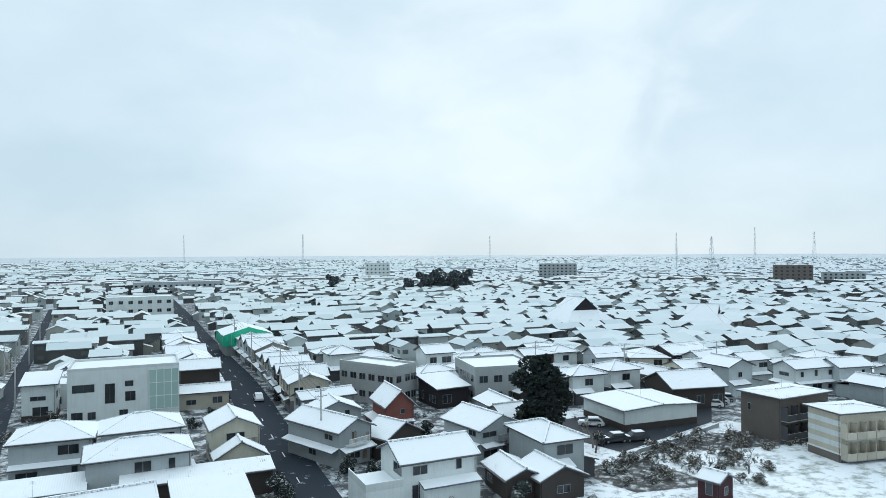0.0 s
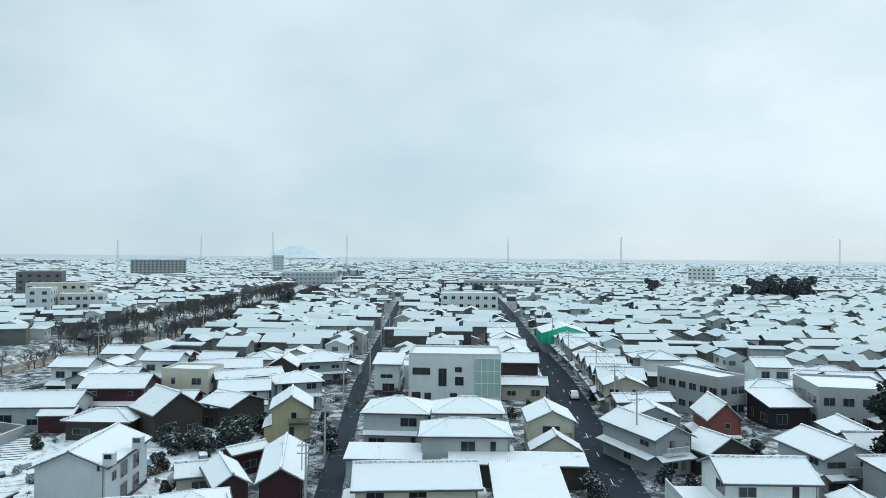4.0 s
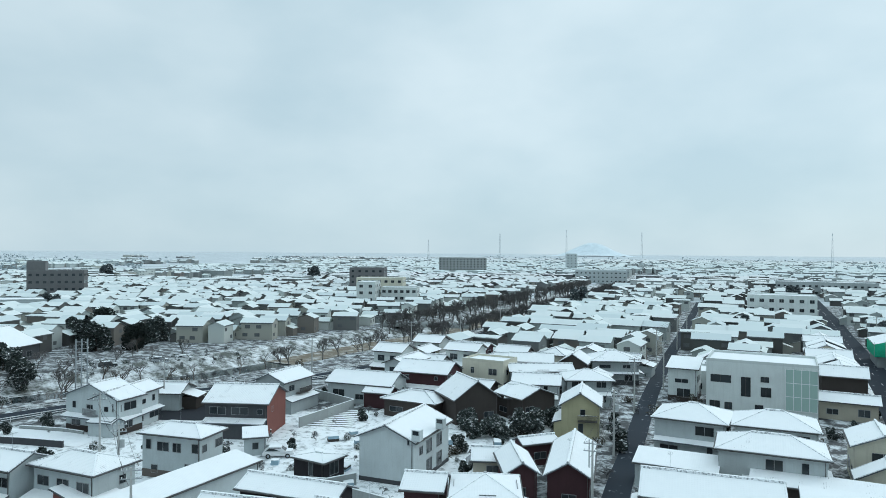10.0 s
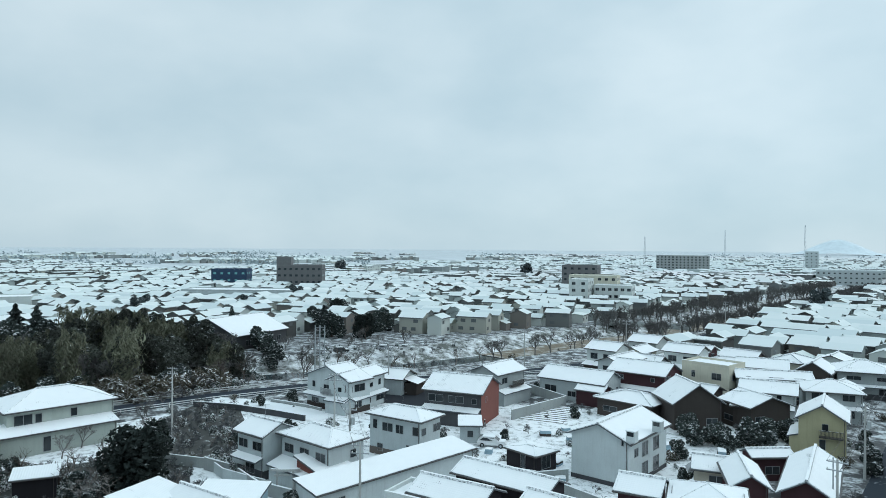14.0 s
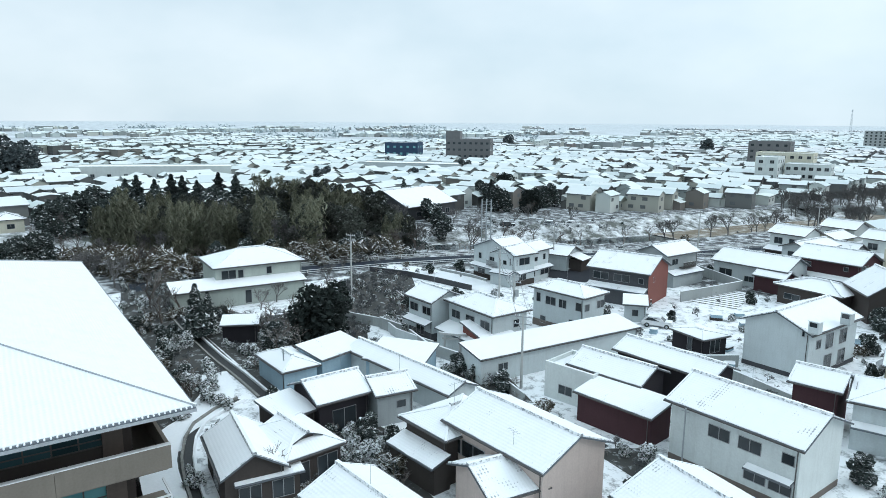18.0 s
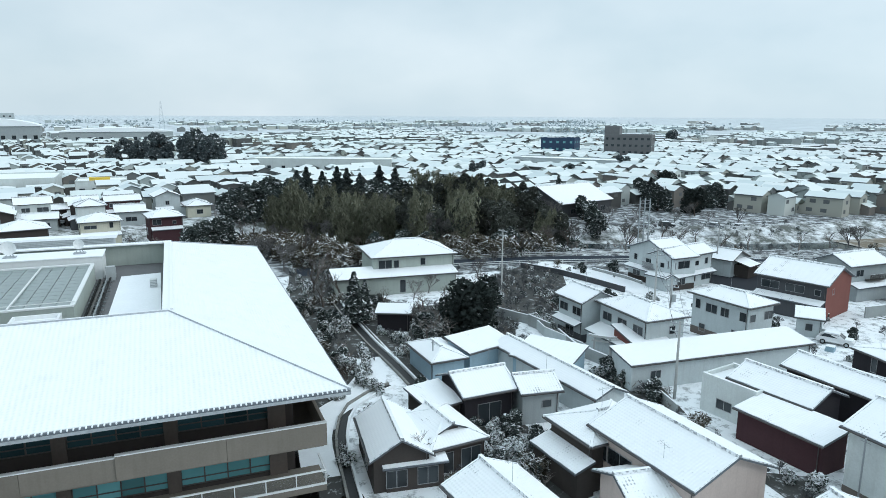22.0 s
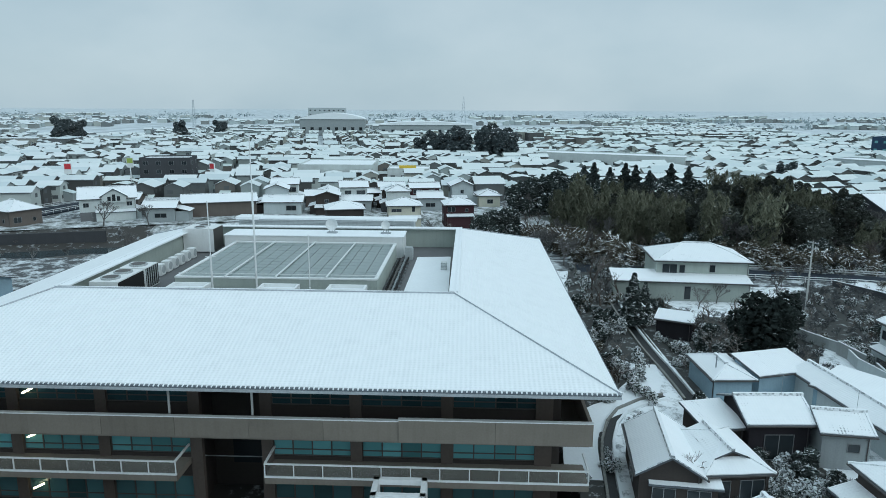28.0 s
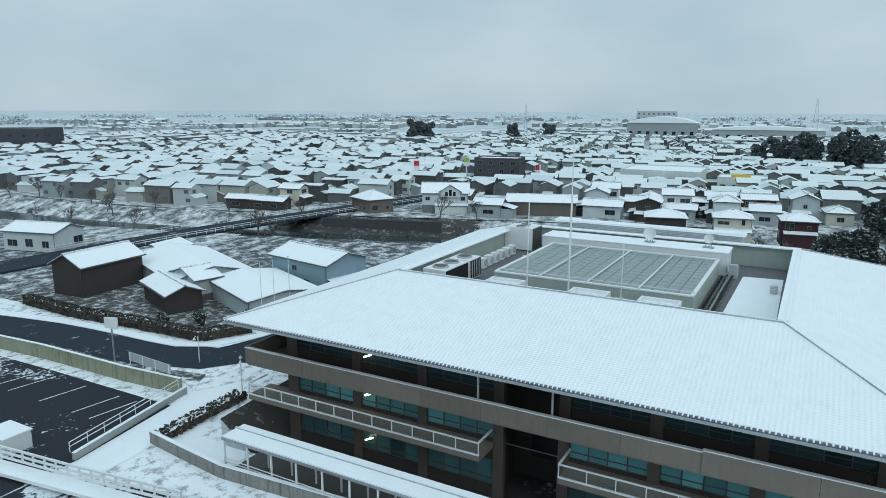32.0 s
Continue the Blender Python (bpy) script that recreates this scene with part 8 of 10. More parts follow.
house(-82.0, -66.0, 62, 17, 12, 2.9, 0.8, "gx", "pale", wins="", snow="snow_plain", ridge=False, label="low shed under a broad smooth snowy roof", category="shed", name="shed")
house(-98.0, -101.0, 62, 9, 6, 2.8, 0.8, "sx", "pale", wins="", snow="snow_plain", label="low outbuilding with a snowy roof", category="shed", name="shed")
house(-96.0, -135.0, 100, 14, 9, 4.0, 1.4, "gx", "white", wins="auto", storeys=1, label="low white house with a snowy roof")
for x in (-74.0, -76.0, -78.5):
    fp = thing("flagpole", x, -58.5 - (x + 78.5) * 0.3, 0, 0, "tall slim white flagpole", "flagpole", "flagpoles")
    q = MB()
    q.beam((0, 0, 0), (0, 0, 8.5), 0.06, sides=6, r2=0.04)
    part("pole", q, "paint_white", fp)
    q = MB()
    q.beam((0, 0, 8.5), (0, 0, 8.65), 0.09, sides=6)
    part("finial", q, "steel", fp)
for x, y in ((-69, -66.5), (-72.5, -61), (-79, -56.5), (-66, -70), (-85, -55)):
    plant("round", x, y, 0.7)
# snow-covered ramp from the river road down to the houses, with its dark wall
strip("ramp", [(-110, 74.5), (-102, 77.4), (-93, 78.6), (-84, 79.6)], 6.5, 0.07, "snow_cap", "snow-covered ramp from the river road down to the houses", "road", 2.0)
wall_run("ramp_wall", [(-108.5, 70.0), (-101, 73.2), (-93, 74.7), (-85.5, 75.6)], 1.0, 0.3, "wall_slate", "dark stained ramp wall with snow on top")
wall_run("ramp_wall", [(-101, 81.2), (-93, 82.3), (-88.5, 82.0)], 0.5, 0.25, "wall_concrete", "low concrete kerb wall along the ramp")
# the road bridge and its railings
rail_run("bridge_railing", [(-92, -128.0, 0.4), (-113, -126.0, 0.4), (-136.4, -121.4, 0.4), (-169.4, -112.4, 0.4), (-201.4, -102.9, 0.4)], 1.0, "paint_white", "white bridge railing dusted with snow", 2.5, 2, 0.06)
rail_run("bridge_railing", [(-92, -118.0, 0.4), (-111, -116.0, 0.4), (-133.6, -111.6, 0.4), (-166.6, -102.6, 0.4), (-198.6, -93.1, 0.4)], 1.0, "paint_white", "white bridge railing dusted with snow", 2.5, 2, 0.06)
q = MB()
for (xa, ya), (xb, yb) in (((-153.5, -104), (-156.5, -90)), ((-156.5, -90), (-160.5, -72))):
    a, b = Vector((xa, ya, -3.8)), Vector((xb, yb, -3.8))
    n = Vector((-0.5, 0, 0))
    up = Vector((0, 0, 4.0))
    q.face([b, a, a + up, b + up])
    q.face([a + n, b + n, b + n + up, a + n + up])
    q.face([a + up, a + n + up, b + n + up, b + up])
solid("river_wall", q, "wall_slate", "dark concrete river wall beside the bridge", "wall", kind="structure")
# houses, shop signs and gables beyond the bridge
def shop_sign(x, y, h, face, ang, label):
    t = thing("shop_sign", x, y, 0, ang, label, "sign", "shop signs")
    q = MB()
    q.beam((0, 0, 0), (0, 0, h - 3.4), 0.2, sides=8)
    part("pole", q, "paint_white", t)
    q = MB()
    q.box(-1.1, -0.2, h - 3.4, 1.1, 0.2, h)
    part("panel", q, "paint_white", t)
    q = MB()
    q.box(-0.95, -0.24, h - 1.9, 0.95, -0.202, h - 0.15)
    q.box(-0.95, 0.202, h - 1.9, 0.95, 0.24, h - 0.15)
    part("face", q, face, t)


surf("green_sign", (0.35, 0.45, 0.10), 0.5, 0.05)
shop_sign(-225.3, -111.2, 10.5, "red_sign", 100, "tall white pylon sign with a dark red panel")
shop_sign(-243.0, -98.7, 11, "green_sign", 100, "tall white pylon sign with a yellow-green panel")
shop_sign(-238.8, -69.3, 9.5, "red_sign", 60, "tall pylon sign with a bright red panel")
q = MB()
q.box(-3.2, -1.2, 0, 3.2, 1.2, 1.4)
ys = thing("roof_sign", -262.5, -2.6, 5.35, 92, "long yellow sign box standing on a snowy roof", "sign")
part("box", q, "yellow_sign", ys)
hh = house(-180.5, -79.5, 112, 14, 9, 5.6, 2.6, "gx", "white", wins="f:-5:3.6:1.2:1 f:5:3.6:1.2:1 f:-3:0.9:1.8:1.2 f:3:0.9:1.8:1.2", label="white house with a glazed gable and snowy roof")
hg = MB()
simple_roof(hg, "gy", 6.5, 4, 6.2, 2.0)
g_ = part("gable_roof", hg, ["snow_roof", "tile_dark"], hh)
g_.location = (1.5, -3.2, 0)
hg = MB()
hg.face([(-1.3, -4.85, 4.6), (4.3, -4.85, 4.6), (4.3, -4.85, 6.2), (1.5, -4.85, 7.9), (-1.3, -4.85, 6.2)])
part("gable_wall", hg, "wall_white", hh)
for k in range(3):
    window(hh, "f", 7, 4.9, 0.4 + k * 1.1, 5.0, 0.8, 1.2 + (0.5 if k == 1 else 0), "paint_white")
house(-172.0, -99.0, 60, 11, 9, 3.8, 2.2, "hip", "brown", wins="auto", storeys=1, label="brown old house with a hipped snowy roof")
house(-188.0, -53.0, 105, 20, 11, 3.8, 1.6, "gx", "brown", wins="", label="dark barn-like shed with a snowy gable roof", category="shed", name="shed")
house(-171.5, -17.5, 100, 10, 9, 4.2, 1.6, "hip", "wood", wins="auto", storeys=1, label="dark house with a hipped snowy roof")
house(-170.0, -2.5, 95, 9, 8, 5.2, 1.5, "hip", "cream", wins="auto", label="cream two-storey house with a hipped snowy roof")
house(-170.0, 11.0, 95, 8, 8, 5.4, 1.6, "hip", "maroon", wins="auto", skirts="f:3.2:1.6:-3.4:3.4", label="maroon two-storey house with double snowy roofs")
# small river bridge upstream
bg = thing("road_bridge", -92, 243, 0, 8, "plain concrete road bridge over the small river", "bridge")
q = MB()
q.box(-17, -3, 0.0, 17, 3, 0.5)
part("deck", q, "wall_concrete", bg)
q = MB()
q.box(-16.9, -2.9, 0.502, 16.9, 2.9, 0.58)
part("snow_cover", q, "snow_cap", bg)
for y in (-3.0, 2.85):
    q = MB()
    q.box(-17, y, 0.502, 17, y + 0.15, 1.3)
    part("parapet", q, "wall_concrete", bg)
for x in (-7, 7):
    q = MB()
    q.box(x - 0.5, -2.5, -3.6, x + 0.5, 2.5, 0)
    part("pier", q, "wall_concrete", bg)
# guard rails along the river road
GR = along(ROAD_RIVER, 12)
for off in (-3.6, 3.6):
    pts = []
    for i, q in enumerate(GR):
        if q.y > 330 or q.y < 40:
            continue
        d = (GR[min(i + 1, len(GR) - 1)] - GR[max(i - 1, 0)]).normalized()
        pts.append((q.x - d.y * off, q.y + d.x * off))
    rail_run("guard_rail", pts, 0.8, "paint_white", "white steel guard rail along the river road", 4.0, 2, 0.07)
wall_run("block_wall", [(-59.2, 97.6), (-58.0, 105), (-56.9, 112.9)], 1.7, 0.2, "wall_concrete", "grey concrete block wall round a yard")
wall_run("block_wall", [(-56.9, 112.9), (-64, 116.4), (-71.2, 119.6)], 1.7, 0.2, "wall_concrete", "grey concrete block wall round a yard")
wall_run("block_wall", [(-77.2, 51.3), (-72.4, 51.6)], 1.6, 0.2, "wall_concrete", "grey block wall before a house")
wall_run("block_wall", [(-70.6, 51.6), (-65.0, 50.2), (-58, 51)], 1.4, 0.2, "wall_concrete", "grey block wall before a garden")
wall_run("block_wall", [(-46.5, 72.2), (-40.6, 73.2), (-38.2, 76.4)], 1.5, 0.2, "wall_concrete", "grey block wall between the yards")
wall_run("block_wall", [(-38.5, 72.5), (-27.5, 69.5)], 1.2, 0.2, "wall_concrete", "low grey block wall with snow on top")
wall_run("yard_wall", [(68, 68), (76, 70.5), (86, 71.5), (99, 74)], 0.6, 0.2, "wall_concrete", "low grey wall along the car park")
mb = MB()
mb.face([(*p, 0.04) for p in ((74, 72), (100.5, 76.5), (113, 86), (112, 93), (104, 96), (96, 90), (78, 92), (72, 86))])
solid("car_park", mb, "asphalt_wet", "dark wet asphalt car park before the store", "car park", kind="structure")
mb = MB()
mb.face([(*p, 0.035) for p in ((74, 30), (150, 30), (150, 58), (118, 56), (96, 62), (74, 70))])
solid("waste_lot", mb, "snow_field", "snowy waste lot with tufts of dry grass", "ground", kind="structure")
mb = MB()
mb.face([(*p, 0.035) for p in ((-92, 91), (-76, 96), (-66, 108), (-72, 121), (-84, 126), (-97, 108))])
solid("car_park", mb, "asphalt_lot", "wet asphalt parking area by the river road", "car park", kind="structure")


# ---- cars ----
def car(x, y, ang, paint, snow=True):
    t = thing("car", x, y, 0, ang, {"car_white": "white", "car_dark": "dark", "car_silver": "silver-grey"}[paint] + " parked car with snow on its roof", "car", "parked cars")
    prof = [(-2.1, 0.35), (2.1, 0.35), (2.15, 0.7), (1.9, 0.85), (1.05, 0.95), (0.45, 1.45), (-1.3, 1.5), (-2.0, 1.0), (-2.15, 0.75)]
    q = MB()
    n = len(prof)

    def ring(y_, s):
        return [(px * (1 if pz < 0.96 else 0.97), y_ * (1 if pz < 0.96 else 0.86), pz) for px, pz in prof]
    L, R = ring(-0.84, 1), ring(0.84, 1)
    for i in range(n):
        j = (i + 1) % n
        q.face([L[i], L[j], R[j], R[i]][::-1])
    q.face(L)
    q.face(R[::-1])
    part("body", q, paint, t)
    q = MB()
    for s in (-1, 1):
        q.face([(0.85, s * 0.81, 0.98), (0.4, s * 0.745, 1.38), (-1.2, s * 0.745, 1.42), (-1.75, s * 0.81, 1.02)])
    part("side_window", q, "glass_dark", t)
    q = MB()
    q.face([(1.04, -0.7, 0.985), (1.04, 0.7, 0.985), (0.5, 0.64, 1.43), (0.5, -0.64, 1.43)])
    part("windscreen", q, "glass_dark", t)
    for sx in (-1.35, 1.35):
        for sy in (-0.8, 0.8):
            q = MB()
            q.beam((sx, sy - 0.1, 0.33), (sx, sy + 0.1, 0.33), 0.33, sides=12)
            wh = part("wheel", q, "rubber", t)
            q = MB()
            e = 0.105 if sy > 0 else -0.105
            q.beam((sx, sy + e, 0.33), (sx, sy + e * 1.1, 0.33), 0.19, sides=10)
            part("rim", q, "steel", wh)
    if snow:
        q = MB()
        q.box(-1.3, -0.66, 1.5, 0.42, 0.66, 1.58)
        q.box(1.1, -0.7, 0.93, 1.95, 0.7, 0.99)
        part("snow_cover", q, "snow_cap", t)
    for sy in (-0.62, 0.62):
        q = MB()
        q.box(2.12, sy - 0.15, 0.62, 2.18, sy + 0.15, 0.78)
        part("headlight", q, "paint_white", t)


for x, y, a, c in ((-53.6, 82.9, 25, "car_white"), (80.9, 85.8, 140, "car_white"), (77.0, 76.6, 160, "car_dark"), (80.4, 75.4, 160, "car_dark"), (110.4, 84.0, 130, "car_white"), (113.6, 85.0, 130, "car_white"), (116.8, 86, 130, "car_silver"), (-132.6, 130.2, 50, "car_dark"), (-126.0, 140.6, 40, "car_silver"), (-122.2, 145.2, 40, "car_white"), (38.6, 137.0, 80, "car_white"), (-24.4, 76.5, 10, "car_white"), (-25.6, 89.5, 30, "car_silver")):
    car(x, y, a, c)


# ---- poles and wires ----
def pole(x, y, h, ang, arms=2, label="grey concrete utility pole with crossarms and insulators", trafo=False):
    t = thing("utility_pole", x, y, 0, ang, label, "utility pole", "utility poles")
    q = MB()
    q.beam((0, 0, -0.2), (0, 0, h), 0.17, sides=8, r2=0.1)
    part("shaft", q, "pole_concrete", t)
    for k in range(arms):
        z = h - 0.3 - 0.8 * k
        q = MB()
        q.box(-0.95, -0.05, z - 0.05, 0.95, 0.05, z + 0.05)
        ar = part("crossarm", q, "steel", t)
        for xx in (-0.85, -0.4, 0.4, 0.85):
            q = MB()
            q.beam((xx, 0, z + 0.05), (xx, 0, z + 0.22), 0.05, sides=6)
            part("insulator", q, "paint_white", ar)
    if trafo:
        q = MB()
        q.beam((0.4, 0, h - 3.0), (0.4, 0, h - 2.1), 0.28, sides=10)
        part("transformer", q, "machine", t)
    return Vector((x, y, h - 0.1))


def wire(a, b, sag=0.5, r=0.016, off=(0, 0)):
    d = (b - a)
    d.z = 0
    s = Vector((-d.y, d.x, 0)).normalized() if d.length > 0.01 else Vector((1, 0, 0))
    pts = [a.lerp(b, k / 8) + s * off[0] + Vector((0, 0, off[1] - sag * 4 * (k / 8) * (1 - k / 8))) for k in range(9)]
    q = MB()
    q.tube(pts, r, 0, 3)
    solid("power_cable", q, "cable", "thin black power cable strung between poles", "cable", "power cables")


def line(rows, arms=2, offs=(-0.8, 0.0, 0.8)):
    tops = [pole(x, y, h, a, arms, trafo=(i % 3 == 1)) for i, (x, y, h, a) in enumerate(rows)]
    for p, q in zip(tops[:-1], tops[1:]):
        for o in offs:
            wire(p.copy(), q.copy(), 0.7, 0.018, (o, 0.1))
        wire(p.copy(), q.copy(), 0.9, 0.03, (0.2, -1.6))


line([(-8.9, 74, 9, 0), (-9.0, 100, 9.5, 0), (-7.9, 128, 10, 0), (-3.4, 152, 10.5, 0), (-5.8, 180, 10, 0), (-1.0, 215, 10, 0), (2.0, 250, 10, 0)])
line([(34.8, 92.6, 10.3, 10), (40.5, 118, 10, 10), (45.4, 143.8, 10.5, 8), (46.5, 170, 10, 6), (50, 200, 10.5, 6), (56.5, 240, 10, 6)])
line([(-49.6, 51.3, 8.4, 30), (-63.5, 63.8, 8.5, 30), (-79, 76, 8.6, 40)], 2, (-0.7, 0.7))
line([(-98.0, 59.4, 9.8, 20), (-88.8, 100.0, 9.0, 20), (-79.6, 136.8, 9.5, 10), (-70.5, 175, 9.5, 5), (-69, 215, 9.5, 0), (-67, 260, 9.5, 0)], 2, (-0.8, 0.8))
line([(95, 118, 10, 0), (108, 104, 10, 0), (128, 96, 10, 0)], 2, (-0.8, 0.8))
st = MB()
st.beam((0, 0, 8.6), (4.2, -2.6, -0.1), 0.07, sides=6)
solid("pole_brace", st, "pole_concrete", "slanting concrete brace of a utility pole", "pole brace", m=pose(-98.0, 59.4, 0))
for x, y, h in ((-28.8, 49.3, 5.5), (-65.9, 31.2, 4.2), (-10.0, 80.0, 7.5)):
    t = thing("service_pole", x, y, 0, 0, "slim steel service pole in a yard", "pole")
    q = MB()
    q.beam((0, 0, 0), (0, 0, h), 0.07, sides=6)
    part("shaft", q, "steel", t)
    q = MB()
    q.beam((-0.4, 0, h - 0.3), (0.4, 0, h - 0.3), 0.03)
    part("crossarm", q, "steel", t)
# twin steel lattice pole by the river road
tw = thing("lattice_pole", -97.6, 90.0, 0, 40, "twin steel poles joined by ladder rungs", "pole")
for x in (-0.9, 0.0, 0.9):
    q = MB()
    q.beam((x, 0, 0), (x, 0, 13.6), 0.12, sides=6)
    part("shaft", q, "steel", tw)
for k in range(9):
    q = MB()
    q.beam((-0.9, 0, 8.0 + k * 0.65), (0.9, 0, 8.0 + k * 0.65), 0.05)
    part("rung", q, "steel", tw)

# ---- landmarks further off ----
def block(name, x, y, ang, w, d, h, wall, label, rows=3, cols=6, category="building", top=True, pane="glass_dark", balcony=False, ww=1.6, wh=1.3):
    t = thing(name, x, y, 0, ang, label, category)
    q = MB()
    q.box(-w / 2, -d / 2, -0.3, w / 2, d / 2, h)
    part("wall", q, wall, t)
    if top:
        q = MB()
        for b in ((-w / 2, -d / 2, w / 2, -d / 2 + 0.3), (-w / 2, d / 2 - 0.3, w / 2, d / 2), (-w / 2, -d / 2 + 0.3, -w / 2 + 0.3, d / 2 - 0.3), (w / 2 - 0.3, -d / 2 + 0.3, w / 2, d / 2 - 0.3)):
            q.box(b[0], b[1], h + 0.002, b[2], b[3], h + 0.6)
        part("parapet", q, wall, t)
        q = MB()
        q.box(-w / 2 + 0.3, -d / 2 + 0.3, h + 0.002, w / 2 - 0.3, d / 2 - 0.3, h + 0.15)
        part("snow_cover", q, "snow_cap", t)
    wq = MB()
    for side, ln in (("f", w), ("l", d), ("r", d)):
        n = cols if side == "f" else max(1, int(cols * d / w))
        if math.hypot(x, y) > 400:
            for j in range(rows):
                for i in range(n):
                    u, z = (i + 0.5) / n * ln - ln / 2, (j + 0.35) * h / rows
                    if side == "f":
                        wq.box(u - ww / 2, -d / 2 - 0.06, z, u + ww / 2, -d / 2, z + wh)
                    elif side == "r":
                        wq.box(w / 2, u - ww / 2, z, w / 2 + 0.06, u + ww / 2, z + wh)
                    else:
                        wq.box(-w / 2 - 0.06, u - ww / 2, z, -w / 2, u + ww / 2, z + wh)
            continue
        for i in range(n):
            for j in range(rows):
                wo = part("window", mid_window(ww, wh, pane), "", t)
                u = (i + 0.5) / n * ln - ln / 2
                z = (j + 0.35) * h / rows
                wo.matrix_basis = {"f": pose(u, -d / 2, z), "r": pose(w / 2, u, z, 0, 0, 90), "l": pose(-w / 2, -u, z, 0, 0, -90)}[side]
    if wq.f:
        tagged(part("window_grid", wq, pane, t), "rows of small dark windows", kind="stuff")
    if balcony:
        for j in range(rows):
            q = MB()
            q.box(-w / 2, -d / 2 - 1.2, j * h / rows + 0.1, w / 2, -d / 2 - 0.002, j * h / rows + 0.25)
            q.box(-w / 2, -d / 2 - 1.2, j * h / rows + 0.25, w / 2, -d / 2 - 1.08, j * h / rows + 1.2)
            part("balcony", q, wall, t)
    HOUSES.append((x, y, max(w, d) / 2))
    return t


block("apartment_block", -146, 306, 15, 9, 16, 13, "wall_white", "slim white tower block with a snowy flat roof", 4, 2)
block("office_building", -134, 318, 15, 18, 12, 10, "wall_white", "white office building with rows of windows", 3, 6)
block("office_building", -160, 352, 15, 26, 14, 13, "wall_cream", "cream office building with a flat snowy roof", 4, 7)
# dark blocks far off take lighter walls, haze put into their colour
block("office_building", -190, 398, 15, 22, 14, 17, "wall_taupe", "brown office block with a flat roof", 5, 5)
block("office_building", -331, 290, 40, 28, 16, 16, "wall_taupe", "brown brick office block with a roof tower", 4, 8)
block("stair_tower", -337, 282, 40, 9, 9, 21, "wall_taupe", "brown brick stair tower of the office block", 2, 2)
block("office_building", -372, 268, 40, 22, 16, 13, "wall_navy", "dark blue-clad office building", 3, 5, pane="glass_teal")
block("apartment_block", -236, 744, 15, 54, 14, 20, "wall_concrete", "long grey apartment block far off", 7, 14)
block("apartment_block", 440, 508, -40, 36, 14, 17, "wall_grey", "grey apartment block with a flat snowy roof", 6, 9)
block("apartment_block", 520, 318, -55, 28, 14, 17, "wall_brown", "brown apartment block beyond the roofs", 6, 7)
block("apartment_block", 560, 300, -55, 30, 14, 11, "wall_grey", "low grey apartment block beyond the roofs", 4, 8)
block("office_building", 40, 318, -6, 26, 14, 11, "wall_white", "white three-storey office building with a flat roof", 3, 7)
block("office_building", 92, 520, -6, 60, 20, 9, "wall_grey", "long grey school building with a snowy roof", 2, 16)
block("office_building", 300, 620, -25, 24, 14, 18, "wall_white", "white apartment block far off", 5, 6)
block("office_building", -70, 640, 8, 46, 16, 11, "wall_pale", "long pale hospital building far off", 3, 12, ww=1.4, wh=1.0)
block("apartment_block", -134, 890, 8, 14, 12, 25, "wall_pale", "tall grey tower block far off", 7, 3, ww=1.2, wh=1.0)
block("sports_hall", -690, -80, 92, 62, 40, 16, "wall_grey", "large grey hall with a curved snowy roof far off", 1, 8, ww=3.0, wh=3.0)
block("sports_hall", -680, 10, 92, 90, 30, 11, "wall_grey", "long low grey hall with a snowy roof far off", 1, 10, ww=3.0, wh=3.0)
block("apartment_block", -760, -95, 92, 40, 14, 26, "wall_pale", "pale tall block far off in haze", 6, 8)
block("store_building", -270, -29, 88, 28, 26, 7, "wall_white", "white supermarket building with a broad snowy roof", 1, 4)
block("store_building", -268, -2, 88, 16, 14, 5.2, "wall_white", "low white shop with a yellow sign box on its snowy roof", 1, 4)
block("store_building", -330, 96, 60, 70, 18, 6.5, "wall_white", "long white factory hall with a snowy roof", 1, 10)
block("store_building", -290, 215, 35, 56, 18, 6, "wall_pale", "long pale warehouse with a snowy roof", 1, 8)
block("apartment_block", -262, -92, 95, 18, 12, 9.5, "wall_slate", "blue-grey three-storey apartment block", 3, 4)
block("office_building", -303, -443, 115, 44, 24, 15, "wall_slate", "dark hall with a black sign frame on top", 2, 5)

# arched roofs of the sports halls
for x, y, w, d, h, up in ((-690, -80, 64, 42, 16.6, 5.5), (-680, 10, 92, 32, 11.6, 3.0)):
    q = MB()
    n = 16
    for k in range(n):
        u0, u1 = -w / 2 + w * k / n, -w / 2 + w * (k + 1) / n
        z0, z1 = h + up * (1 - (2 * u0 / w) ** 2), h + up * (1 - (2 * u1 / w) ** 2)
        q.face([(u0, -d / 2, z0), (u1, -d / 2, z1), (u1, d / 2, z1), (u0, d / 2, z0)])
        q.face([(u0, -d / 2, h - 0.4), (u1, -d / 2, h - 0.4), (u1, -d / 2, z1), (u0, -d / 2, z0)])
    solid("arched_roof", q, "snow_cap", "broad arched snowy roof of a sports hall", "roof", m=pose(x, y, 0, 0, 0, 92))

